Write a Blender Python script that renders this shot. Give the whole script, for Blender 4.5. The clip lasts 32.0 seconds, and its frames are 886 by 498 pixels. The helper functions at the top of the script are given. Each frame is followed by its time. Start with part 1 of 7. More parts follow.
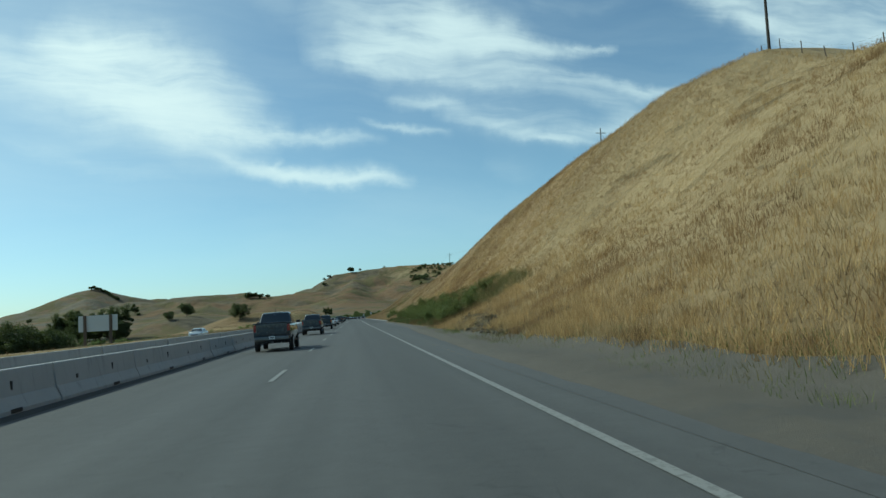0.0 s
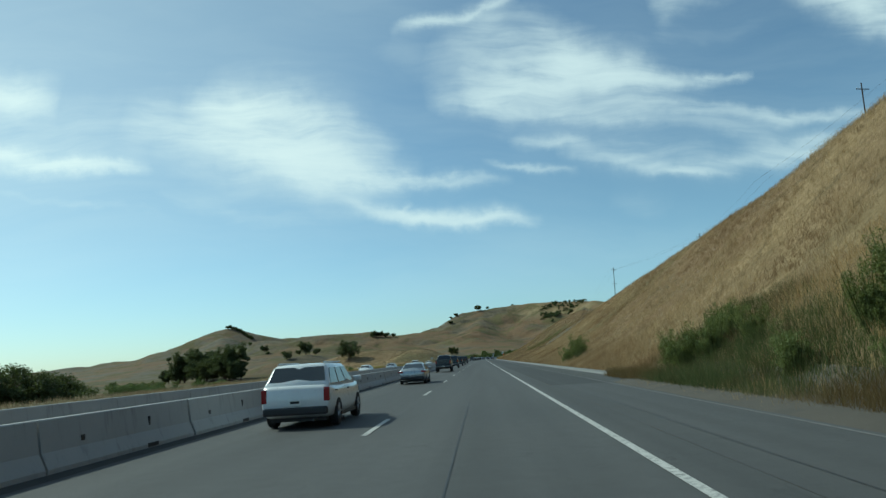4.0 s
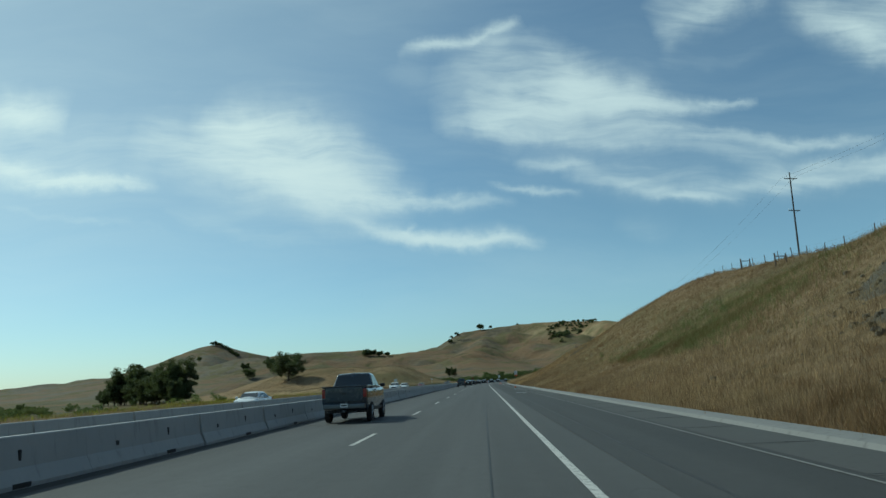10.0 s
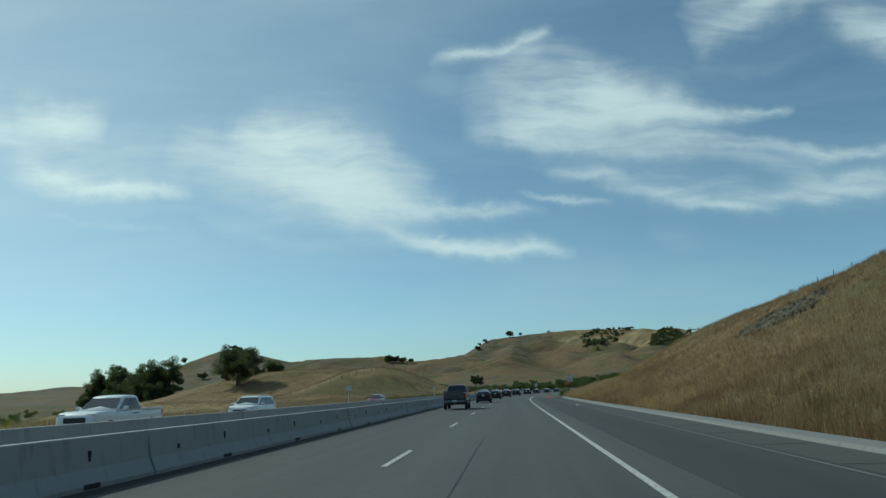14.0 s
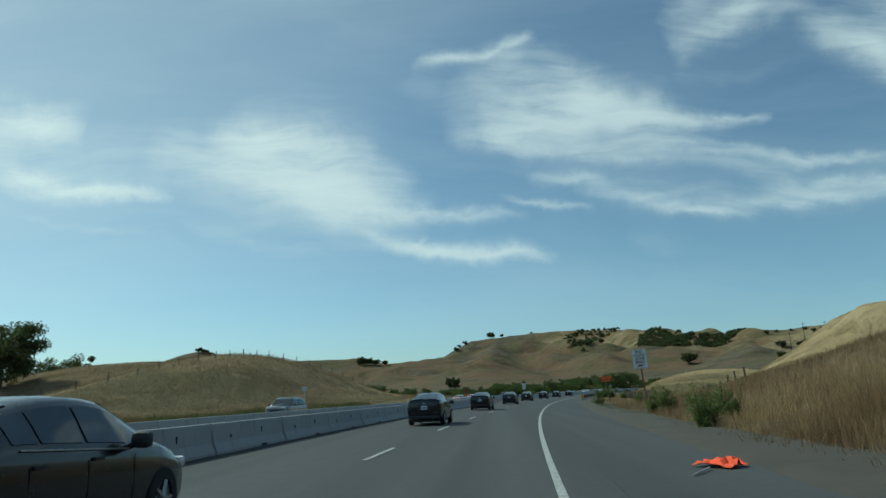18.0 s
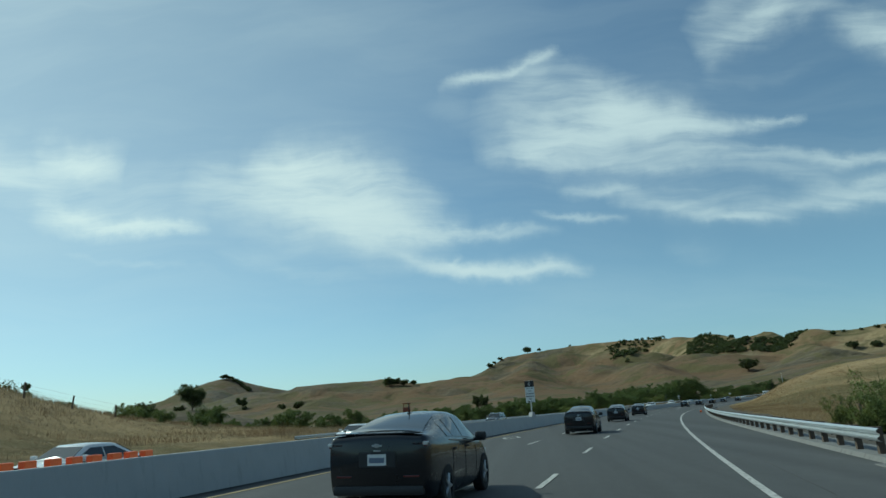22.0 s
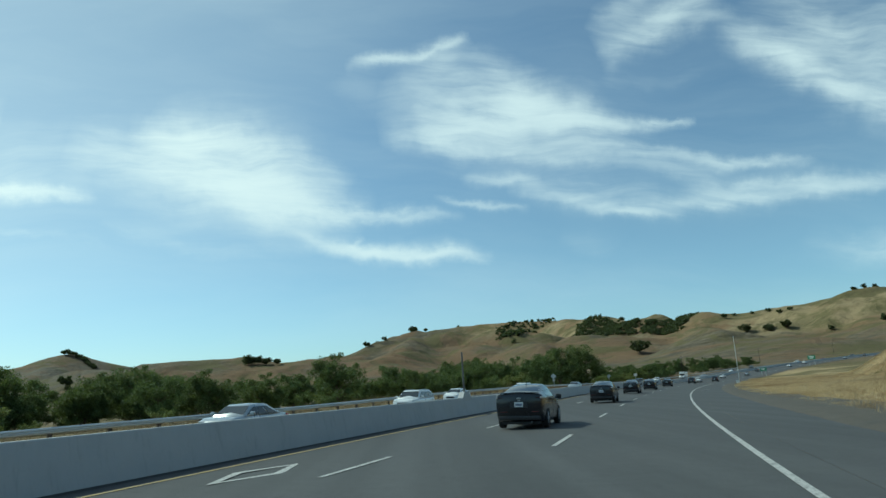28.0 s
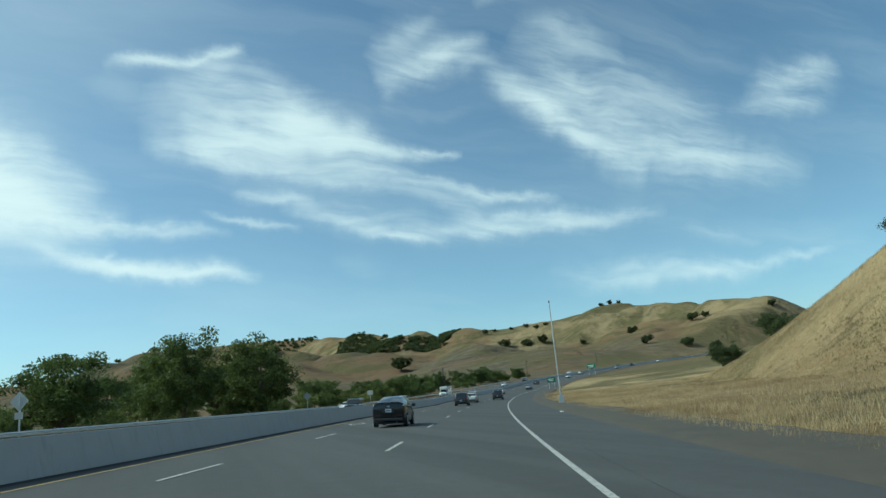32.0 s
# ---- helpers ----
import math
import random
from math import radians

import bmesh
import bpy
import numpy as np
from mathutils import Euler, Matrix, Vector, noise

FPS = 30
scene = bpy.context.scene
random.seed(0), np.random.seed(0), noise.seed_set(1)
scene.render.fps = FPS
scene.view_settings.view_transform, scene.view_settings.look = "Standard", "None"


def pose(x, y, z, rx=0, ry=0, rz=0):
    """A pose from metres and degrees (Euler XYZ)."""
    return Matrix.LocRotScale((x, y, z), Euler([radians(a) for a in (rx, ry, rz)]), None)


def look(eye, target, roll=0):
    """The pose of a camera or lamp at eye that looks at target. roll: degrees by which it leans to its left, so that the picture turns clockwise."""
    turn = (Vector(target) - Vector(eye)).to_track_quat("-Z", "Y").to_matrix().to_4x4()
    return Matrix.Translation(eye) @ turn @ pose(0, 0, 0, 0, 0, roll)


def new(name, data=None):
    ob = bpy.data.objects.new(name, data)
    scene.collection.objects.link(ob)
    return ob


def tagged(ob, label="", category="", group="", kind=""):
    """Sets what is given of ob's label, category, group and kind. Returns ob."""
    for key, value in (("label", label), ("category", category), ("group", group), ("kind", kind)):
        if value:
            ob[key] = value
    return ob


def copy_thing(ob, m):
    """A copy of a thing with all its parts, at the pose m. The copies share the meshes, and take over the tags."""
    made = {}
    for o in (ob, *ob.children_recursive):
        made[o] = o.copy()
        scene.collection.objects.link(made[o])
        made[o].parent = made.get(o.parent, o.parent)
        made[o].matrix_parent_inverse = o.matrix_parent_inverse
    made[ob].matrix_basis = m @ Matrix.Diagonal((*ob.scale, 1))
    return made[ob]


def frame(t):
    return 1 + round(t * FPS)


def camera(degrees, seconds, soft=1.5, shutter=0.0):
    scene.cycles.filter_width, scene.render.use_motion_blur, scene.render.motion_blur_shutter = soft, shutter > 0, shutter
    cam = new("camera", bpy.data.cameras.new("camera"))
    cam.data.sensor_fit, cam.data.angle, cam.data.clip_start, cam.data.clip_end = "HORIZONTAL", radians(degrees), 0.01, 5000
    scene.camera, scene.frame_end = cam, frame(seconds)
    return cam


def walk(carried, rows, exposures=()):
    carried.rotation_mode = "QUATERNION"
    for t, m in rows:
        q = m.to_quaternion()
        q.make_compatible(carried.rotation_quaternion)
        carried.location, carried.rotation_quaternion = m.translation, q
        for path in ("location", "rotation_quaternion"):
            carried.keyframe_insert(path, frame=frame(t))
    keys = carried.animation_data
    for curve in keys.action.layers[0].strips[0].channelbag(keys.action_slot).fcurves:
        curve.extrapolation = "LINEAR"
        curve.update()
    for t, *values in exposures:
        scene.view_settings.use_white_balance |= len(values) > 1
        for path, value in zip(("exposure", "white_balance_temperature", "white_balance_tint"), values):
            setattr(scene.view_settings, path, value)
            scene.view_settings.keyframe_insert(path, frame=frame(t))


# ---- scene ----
# seconds, place, yaw, pitch, roll of the camera
PATH = [
    (0.0, -0.80, 0.00, 1.55, -7.80, 5.21, -3.76),
    (0.5, -0.78, 14.50, 1.55, -4.49, 4.84, -4.17),
    (1.0, -0.75, 29.00, 1.55, -2.18, 4.52, -2.88),
    (1.5, -0.72, 43.50, 1.55, 0.17, 5.79, -1.61),
    (2.0, -0.70, 58.00, 1.55, 1.45, 7.11, -0.90),
    (2.5, -0.61, 72.50, 1.55, 1.98, 7.64, -0.39),
    (3.0, -0.52, 87.00, 1.55, 2.41, 7.66, -0.43),
    (3.5, -0.44, 101.50, 1.55, 3.38, 8.65, -2.76),
    (5.5, -0.09, 159.50, 1.55, 1.81, 9.59, -3.85),
    (6.0, 0.00, 174.00, 1.55, 2.11, 8.85, -3.14),
    (6.5, 0.11, 188.50, 1.55, 2.38, 8.32, -3.51),
    (7.0, 0.22, 203.00, 1.55, 2.84, 8.64, -3.56),
    (7.5, 0.33, 217.50, 1.55, 3.51, 8.99, -3.91),
    (8.0, 0.43, 232.00, 1.55, 3.49, 8.54, -4.17),
    (8.5, 0.54, 246.50, 1.55, 3.13, 9.23, -3.12),
    (9.0, 0.65, 261.00, 1.55, 2.48, 9.48, -3.09),
    (9.5, 0.58, 275.50, 1.55, 1.88, 9.98, -2.68),
    (10.0, 0.52, 290.00, 1.55, 2.85, 11.00, -2.63),
    (10.5, 0.45, 304.50, 1.55, 3.95, 11.07, -2.41),
    (11.0, 0.38, 319.00, 1.55, 4.14, 10.90, -1.51),
    (11.5, 0.32, 333.50, 1.55, 3.75, 11.41, -0.96),
    (12.0, 0.25, 348.00, 1.55, 2.99, 11.69, -0.84),
    (12.5, 0.12, 362.50, 1.55, 2.84, 12.02, -1.40),
    (13.0, 0.00, 377.00, 1.55, 3.01, 12.08, -1.37),
    (13.5, -0.10, 391.50, 1.55, 3.83, 11.89, -1.29),
    (14.0, -0.20, 406.00, 1.55, 5.37, 11.82, -1.73),
    (14.5, -0.00, 420.50, 1.55, 4.93, 11.87, -2.47),
    (16.5, 0.83, 478.50, 1.55, 4.84, 11.29, -3.04),
    (17.0, 1.12, 492.99, 1.55, 4.16, 11.61, -2.83),
    (17.5, 1.48, 507.48, 1.55, 3.33, 11.69, -2.45),
    (18.0, 1.98, 521.96, 1.55, 3.81, 12.10, -1.94),
    (18.5, 2.56, 536.43, 1.55, 4.32, 12.56, -1.97),
    (19.0, 3.34, 550.88, 1.55, 3.65, 13.05, -2.80),
    (19.5, 3.99, 565.35, 1.55, 3.03, 13.45, -2.45),
    (20.0, 4.84, 579.81, 1.55, 3.18, 13.22, -2.48),
    (20.5, 5.90, 594.27, 1.55, 4.17, 12.86, -2.77),
    (21.0, 7.16, 608.71, 1.55, 5.92, 13.40, -3.50),
    (21.5, 8.61, 623.13, 1.55, 6.91, 13.88, -4.11),
    (22.0, 10.34, 637.53, 1.55, 6.66, 13.88, -3.91),
    (22.5, 12.24, 651.90, 1.55, 7.37, 13.57, -2.82),
    (23.0, 14.31, 666.26, 1.55, 7.40, 12.92, -2.60),
    (23.5, 16.75, 680.55, 1.55, 5.66, 12.60, -3.22),
    (24.0, 19.36, 694.82, 1.55, 3.86, 12.38, -3.58),
    (24.5, 22.15, 709.05, 1.55, 2.81, 12.26, -3.88),
    (25.0, 25.11, 723.25, 1.55, 1.52, 12.05, -4.50),
    (25.5, 28.22, 737.41, 1.55, 0.65, 11.68, -4.42),
    (27.5, 42.63, 793.59, 1.55, -0.02, 12.42, -3.25),
    (28.0, 46.76, 807.50, 1.55, -1.69, 11.94, -3.39),
    (28.5, 51.08, 821.34, 1.55, -2.71, 11.91, -3.38),
    (29.0, 55.60, 835.12, 1.55, -4.33, 11.60, -3.42),
    (29.5, 60.48, 848.77, 1.55, -8.32, 11.18, -4.67),
    (30.0, 65.53, 862.36, 1.55, -13.26, 10.68, -5.17),
    (30.5, 70.56, 875.96, 1.55, -15.87, 10.40, -4.25),
    (31.0, 75.75, 889.49, 1.55, -17.42, 10.02, -3.31),
    (31.5, 81.00, 903.01, 1.55, -19.37, 10.73, -4.17),
    (32.0, 86.39, 916.47, 1.55, -21.18, 12.25, -5.54),
]


def aimed(x, y, z, yaw, pitch, roll):
    """A camera pose from yaw (to the left of +y), pitch (up) and lean, in degrees."""
    a, p = radians(yaw), radians(pitch)
    ahead = Vector((-math.sin(a) * math.cos(p), math.cos(a) * math.cos(p), math.sin(p)))
    return look((x, y, z), Vector((x, y, z)) + ahead * 10, roll)


# the picture's brightness, and the cool green cast of the tinted windscreen
KELVIN, TINT = 5780, -15
EXPOSURES = [(0.0, 0.08), (3.0, 0.05), (6.0, -0.1), (9.0, -0.15), (13.0, -0.22), (20.0, -0.22), (25.0, -0.04), (28.0, 0.07), (30.0, 0.08), (32.0, 0.15)]
cam = camera(66.0, 32.0)
walk(cam, [(t, aimed(*row)) for t, *row in PATH], [(t, level, KELVIN, TINT) for t, level in EXPOSURES])


# ---- sky, sun, exposure ----
SUN_AZ, SUN_EL = 68.0, 42.0          # degrees to the left of the road's first heading, and up
SUN_DIR = Vector((-math.sin(radians(SUN_AZ)) * math.cos(radians(SUN_EL)), math.cos(radians(SUN_AZ)) * math.cos(radians(SUN_EL)), math.sin(radians(SUN_EL))))


class Net:
    """Small helper to wire shader nodes."""

    def __init__(self, tree):
        self.tree = tree
        tree.nodes.clear()

    def node(self, kind, **values):
        n = self.tree.nodes.new(kind)
        for key, value in values.items():
            if key == "operation":
                n.operation = value
            elif key == "blend":
                n.blend_type = value
            elif key == "dims":
                n.noise_dimensions = value
        return n

    def put(self, socket, value):
        if isinstance(value, bpy.types.NodeSocket):
            self.tree.links.new(value, socket)
        elif isinstance(value, (tuple, list)) and socket.type == "RGBA" and len(value) == 3:
            socket.default_value = (*value, 1)
        else:
            socket.default_value = value

    def math(self, op, a, b=0.0, c=0.0, clamp=False):
        n = self.node("ShaderNodeMath", operation=op)
        n.use_clamp = clamp
        for k, v in enumerate((a, b, c)):
            self.put(n.inputs[k], v)
        return n.outputs[0]

    def vec(self, op, a, b=(0, 0, 0)):
        n = self.node("ShaderNodeVectorMath", operation=op)
        self.put(n.inputs[0], a)
        if op == "SCALE":
            self.put(n.inputs["Scale"], b)
        else:
            self.put(n.inputs[1], b)
        return n.outputs["Value"] if op in ("DOT_PRODUCT", "LENGTH") else n.outputs[0]

    def noise(self, where, scale, detail=4.0, rough=0.55, distort=0.0, out="Fac"):
        n = self.node("ShaderNodeTexNoise")
        self.put(n.inputs["Vector"], where)
        for key, v in (("Scale", scale), ("Detail", detail), ("Roughness", rough), ("Distortion", distort)):
            n.inputs[key].default_value = v
        return n.outputs[out]

    def mix(self, fac, a, b, blend="MIX"):
        n = self.tree.nodes.new("ShaderNodeMix")
        n.data_type, n.blend_type = "RGBA", blend
        self.put(n.inputs["Factor"], fac)
        self.put(n.inputs[6], a)
        self.put(n.inputs[7], b)
        return n.outputs[2]

    def ramp(self, fac, *stops):
        n = self.tree.nodes.new("ShaderNodeValToRGB")
        r = n.color_ramp
        while len(r.elements) < len(stops):
            r.elements.new(0.5)
        for e, (p, c) in zip(r.elements, stops):
            e.position = p
            e.color = (*c, 1) if isinstance(c, tuple) else (c, c, c, 1)
        self.put(n.inputs[0], fac)
        return n.outputs[0]

    def step(self, x, lo, hi):
        n = self.tree.nodes.new("ShaderNodeMapRange")
        n.interpolation_type = "SMOOTHSTEP"
        self.put(n.inputs[0], x)
        n.inputs[1].default_value, n.inputs[2].default_value = lo, hi
        return n.outputs[0]


def build_sky():
    world = bpy.data.worlds.new("sky")
    world.use_nodes = True
    scene.world = world
    n = Net(world.node_tree)
    sky = n.node("ShaderNodeTexSky")
    sky.sky_type, sky.sun_disc = "NISHITA", False
    sky.sun_elevation, sky.sun_rotation = radians(SUN_EL), radians(-SUN_AZ)
    sky.altitude, sky.air_density, sky.dust_density, sky.ozone_density = 100, 1.0, 0.6, 1.6
    way = n.node("ShaderNodeTexCoord").outputs["Generated"]
    # cirrus drawn on a plane across the sky ahead
    depth = n.vec("DOT_PRODUCT", way, (-0.062, 0.9722, 0.2258))
    front = n.step(depth, 0.12, 0.3)
    safe = n.math("MAXIMUM", depth, 0.12)
    u = n.math("DIVIDE", n.vec("DOT_PRODUCT", way, (0.9961, 0.0746, -0.0476)), safe)
    v = n.math("DIVIDE", n.vec("DOT_PRODUCT", way, (0.0631, -0.222, 0.973)), safe)
    place = n.node("ShaderNodeCombineXYZ")
    n.put(place.inputs[0], u), n.put(place.inputs[1], v)
    place = place.outputs[0]
    swirl = n.vec("SCALE", n.vec("SUBTRACT", n.noise(place, 4.5, 3, 0.5, 0.0, "Color"), (0.5, 0.5, 0.5)), 0.055)
    fine = n.vec("SCALE", n.vec("SUBTRACT", n.noise(place, 17.0, 5, 0.62, 0.0, "Color"), (0.5, 0.5, 0.5)), 0.036)
    bent = n.vec("ADD", n.vec("ADD", place, swirl), fine)
    flow = n.vec("ADD", place, n.vec("SCALE", swirl, 1.3))
    part = n.node("ShaderNodeSeparateXYZ")
    n.put(part.inputs[0], bent)
    bu, bv = part.outputs[0], part.outputs[1]

    def fibres(lie, across, detail, warp, thin=0.16):
        """Noise drawn out along the wind."""
        t = n.node("ShaderNodeMapping")
        n.put(t.inputs[0], flow)
        t.inputs["Rotation"].default_value = (0, 0, radians(-lie))
        t.inputs["Scale"].default_value = (across * thin, across, 1)
        return n.noise(t.outputs[0], 1.0, detail, 0.6, warp)

    thick = None
    for strokes, lie in CLOUDS:
        total = None
        for u0, v0, u1, v1, wide, weight in strokes:
            wide *= 1.7
            mu, mv, du, dv = (u0 + u1) / 2, (v0 + v1) / 2, (u1 - u0) / 2, (v1 - v0) / 2
            half = math.hypot(du, dv)
            c, s = du / half, dv / half
            reach = half * 1.2 + wide * 0.5
            a, b = n.math("SUBTRACT", bu, mu), n.math("SUBTRACT", bv, mv)
            along = n.math("MULTIPLY_ADD", a, c / reach, n.math("MULTIPLY", b, s / reach))
            across = n.math("MULTIPLY_ADD", a, -s / wide, n.math("MULTIPLY", b, c / wide))
            # a soft cross-section, thinning out towards both ends
            q = n.math("MULTIPLY", across, across)
            side = n.math("DIVIDE", 1.0, n.math("MULTIPLY_ADD", q, q, n.math("MULTIPLY_ADD", q, 2.0, 1.0)))
            ends = n.math("MAXIMUM", n.math("MULTIPLY_ADD", n.math("MULTIPLY", along, along), -1.0, 1.0), 0.0)
            m = n.math("MULTIPLY", n.math("MULTIPLY", side, ends), weight)
            total = m if total is None else n.math("ADD", total, m)
        # fibres, coarse and fine
        f = n.math("ADD", n.math("MULTIPLY", fibres(lie, 15.0, 7, 0.35, 0.22), 0.55), n.math("MULTIPLY", fibres(lie + 5, 46.0, 6, 0.3, 0.13), 0.45))
        grain = n.math("MULTIPLY_ADD", n.step(f, 0.30, 0.72), 1.45, 0.26)
        m = n.math("MULTIPLY", n.math("POWER", total, 1.2), grain)
        thick = m if thick is None else n.math("ADD", thick, m)
    thick = n.math("MULTIPLY", thick, front)
    # optical depth to opacity
    cover = n.math("SUBTRACT", 1.0, n.math("POWER", 2.718, n.math("MULTIPLY", thick, -1.25)))
    veil = n.math("MULTIPLY", n.step(fibres(-8, 6.0, 7, 0.5), 0.36, 0.8), 0.17)
    alpha = n.math("MAXIMUM", n.math("MULTIPLY", cover, 0.92), veil)
    # elsewhere in the sky, thin high cloud of the same kind
    up = n.node("ShaderNodeSeparateXYZ")
    n.put(up.inputs[0], way)
    alpha = n.math("MULTIPLY", alpha, n.step(up.outputs[2], 0.015, 0.14))
    sunward = n.step(n.vec("DOT_PRODUCT", way, tuple(SUN_DIR)), 0.42, 1.0)
    # the haze towards the sun
    tint = n.mix(n.step(n.vec("DOT_PRODUCT", way, tuple(SUN_DIR)), 0.5, 1.0), CLOUD_COLOUR, CLOUD_SUNWARD)
    day = n.mix(1.0, sky.outputs[0], SKY_TINT, "MULTIPLY")
    low = n.math("SUBTRACT", 1.0, n.step(up.outputs[2], 0.0, 0.26))
    day = n.mix(low, day, n.mix(1.0, day, (0.80, 0.93, 1.10), "MULTIPLY"))
    day = n.mix(n.math("MULTIPLY", sunward, 0.42), day, (5.6, 6.2, 6.4))
    colour = n.mix(alpha, day, tint)
    back = n.node("ShaderNodeBackground")
    n.put(back.inputs[0], colour)
    back.inputs[1].default_value = SKY_STRENGTH
    out = n.node("ShaderNodeOutputWorld")
    n.put(out.inputs[0], back.outputs[0])


# the bright swept cloud towards the sun and its veils: ends of each stroke, half width, weight
COMET = [
    (-0.293, 0.129, -0.119, 0.046, 0.037, 1.1), (-0.318, 0.148, -0.136, 0.118, 0.017, 0.7), (-0.202, 0.143, -0.065, 0.09, 0.012, 0.45), (-0.235, 0.092, -0.053, 0.038, 0.022, 0.9),
    (-0.186, 0.046, 0.088, 0.032, 0.007, 0.8), (-0.401, 0.117, -0.26, 0.092, 0.031, 0.42), (-0.5, 0.125, -0.293, 0.1, 0.043, 0.2), (-0.65, 0.171, -0.55, 0.158, 0.019, 0.7),
    (-0.666, 0.117, -0.558, 0.067, 0.011, 0.6), (-0.575, 0.065, -0.418, 0.052, 0.007, 0.85), (-0.65, 0.084, -0.484, 0.055, 0.017, 0.32), (-0.699, 0.125, -0.442, 0.092, 0.031, 0.18),
    (-0.633, 0.026, -0.376, -0.02, 0.006, 0.25), (-0.376, 0.009, -0.186, -0.024, 0.01, 0.2), (-0.898, 0.208, -0.674, 0.142, 0.037, 0.6),
]
# the small low streak
STREAK = [
    (-0.111, 0.003, 0.013, -0.024, 0.007, 0.9), (-0.036, -0.018, 0.158, -0.031, 0.007, 0.85), (-0.042, -0.007, -0.026, 0.009, 0.003, 0.4), (-0.119, -0.007, 0.162, -0.028, 0.011, 0.28),
    (0.142, -0.104, 0.187, -0.099, 0.004, 0.12), (0.278, 0.001, 0.353, -0.012, 0.015, 0.13),
]
# the broad plume over the road
PLUME = [
    (-0.049, 0.245, 0.055, 0.268, 0.007, 0.75), (0.055, 0.268, 0.121, 0.301, 0.006, 0.65), (-0.07, 0.22, 0.013, 0.2, 0.015, 0.15), (0.038, 0.229, 0.121, 0.274, 0.015, 0.3),
    (0.013, 0.154, 0.129, 0.171, 0.017, 0.55), (0.038, 0.208, 0.187, 0.167, 0.03, 0.5), (0.096, 0.241, 0.262, 0.187, 0.022, 0.45), (0.146, 0.268, 0.22, 0.208, 0.016, 0.3),
    (0.08, 0.167, 0.287, 0.179, 0.02, 0.75), (0.179, 0.2, 0.345, 0.179, 0.015, 0.6), (0.262, 0.167, 0.419, 0.176, 0.009, 0.6), (0.394, 0.176, 0.476, 0.187, 0.004, 0.6),
    (0.096, 0.142, 0.345, 0.125, 0.013, 0.6), (0.262, 0.146, 0.527, 0.125, 0.01, 0.62), (0.345, 0.117, 0.51, 0.1, 0.01, 0.35), (0.494, 0.127, 0.659, 0.133, 0.007, 0.5),
]
# the low band under it
BAND = [
    (0.133, 0.094, 0.229, 0.096, 0.007, 0.75), (0.204, 0.08, 0.345, 0.055, 0.01, 0.6), (0.229, 0.092, 0.411, 0.075, 0.013, 0.42), (0.328, 0.046, 0.444, 0.041, 0.007, 0.55),
    (0.386, 0.051, 0.676, 0.092, 0.01, 0.72), (0.452, 0.08, 0.709, 0.109, 0.01, 0.45), (0.08, 0.057, 0.204, 0.049, 0.004, 0.55), (0.659, 0.088, 0.883, 0.117, 0.011, 0.6),
    (0.693, -0.001, 1.107, 0.013, 0.017, 0.5), (0.999, 0.001, 1.38, 0.08, 0.009, 0.45), (0.941, 0.096, 1.165, 0.08, 0.013, 0.2),
]
# high wisps that climb to the right
HIGH = [
    (0.336, 0.289, 0.494, 0.37, 0.017, 0.75), (0.32, 0.316, 0.428, 0.415, 0.018, 0.38), (0.336, 0.241, 0.355, 0.299, 0.01, 0.12), (0.22, 0.208, 0.386, 0.241, 0.018, 0.13),
    (0.386, 0.233, 0.51, 0.274, 0.013, 0.1), (0.494, 0.448, 0.593, 0.514, 0.018, 0.5), (0.477, 0.328, 0.527, 0.349, 0.01, 0.3), (1.132, 0.399, 1.355, 0.473, 0.023, 0.6),
    (1.074, 0.341, 1.339, 0.399, 0.018, 0.4),
]
# the fan beyond the eastern hills
FAN = [
    (0.535, 0.332, 0.643, 0.258, 0.017, 0.85), (0.618, 0.283, 0.726, 0.229, 0.015, 0.7), (0.709, 0.233, 0.842, 0.196, 0.017, 0.6), (0.577, 0.365, 0.709, 0.316, 0.03, 0.4),
    (0.643, 0.316, 0.842, 0.258, 0.038, 0.48), (0.8, 0.241, 1.049, 0.233, 0.041, 0.48), (0.925, 0.225, 1.256, 0.241, 0.03, 0.42), (0.593, 0.415, 0.759, 0.399, 0.03, 0.32),
    (0.759, 0.349, 1.007, 0.316, 0.038, 0.3),
]
# strokes and the lie of their fibres in degrees
CLOUDS = [(COMET, -15), (STREAK, -7), (PLUME, -13), (BAND, 3), (HIGH, 27), (FAN, -22)]
CLOUD_COLOUR, CLOUD_SUNWARD = (7.4, 7.7, 7.9), (10.5, 10.3, 9.6)
SKY_TINT, SKY_STRENGTH = (1.0, 1.0, 0.975), 0.108
build_sky()
sun = new("sun", bpy.data.lights.new("sun", "SUN"))
sun.data.energy, sun.data.angle, sun.data.color = 3.2, radians(0.6), (1.0, 0.93, 0.82)
sun.matrix_world = look((0, 0, 300), Vector((0, 0, 300)) - SUN_DIR)


# ---- materials ----
MATS = {}


def material(name, build, **kw):
    if name not in MATS:
        m = bpy.data.materials.new(name)
        m.use_nodes = True
        n = Net(m.node_tree)
        shader = n.node("ShaderNodeBsdfPrincipled")
        out = n.node("ShaderNodeOutputMaterial")
        n.put(out.inputs[0], shader.outputs[0])
        build(n, shader, **kw)
        MATS[name] = m
    return MATS[name]


def spot(n):
    return n.node("ShaderNodeTexCoord").outputs["Object"]


def bump(n, shader, height, strength=0.3, distance=0.02):
    b = n.node("ShaderNodeBump")
    b.inputs["Strength"].default_value, b.inputs["Distance"].default_value = strength, distance
    n.put(b.inputs["Height"], height)
    n.put(shader.inputs["Normal"], b.outputs[0])


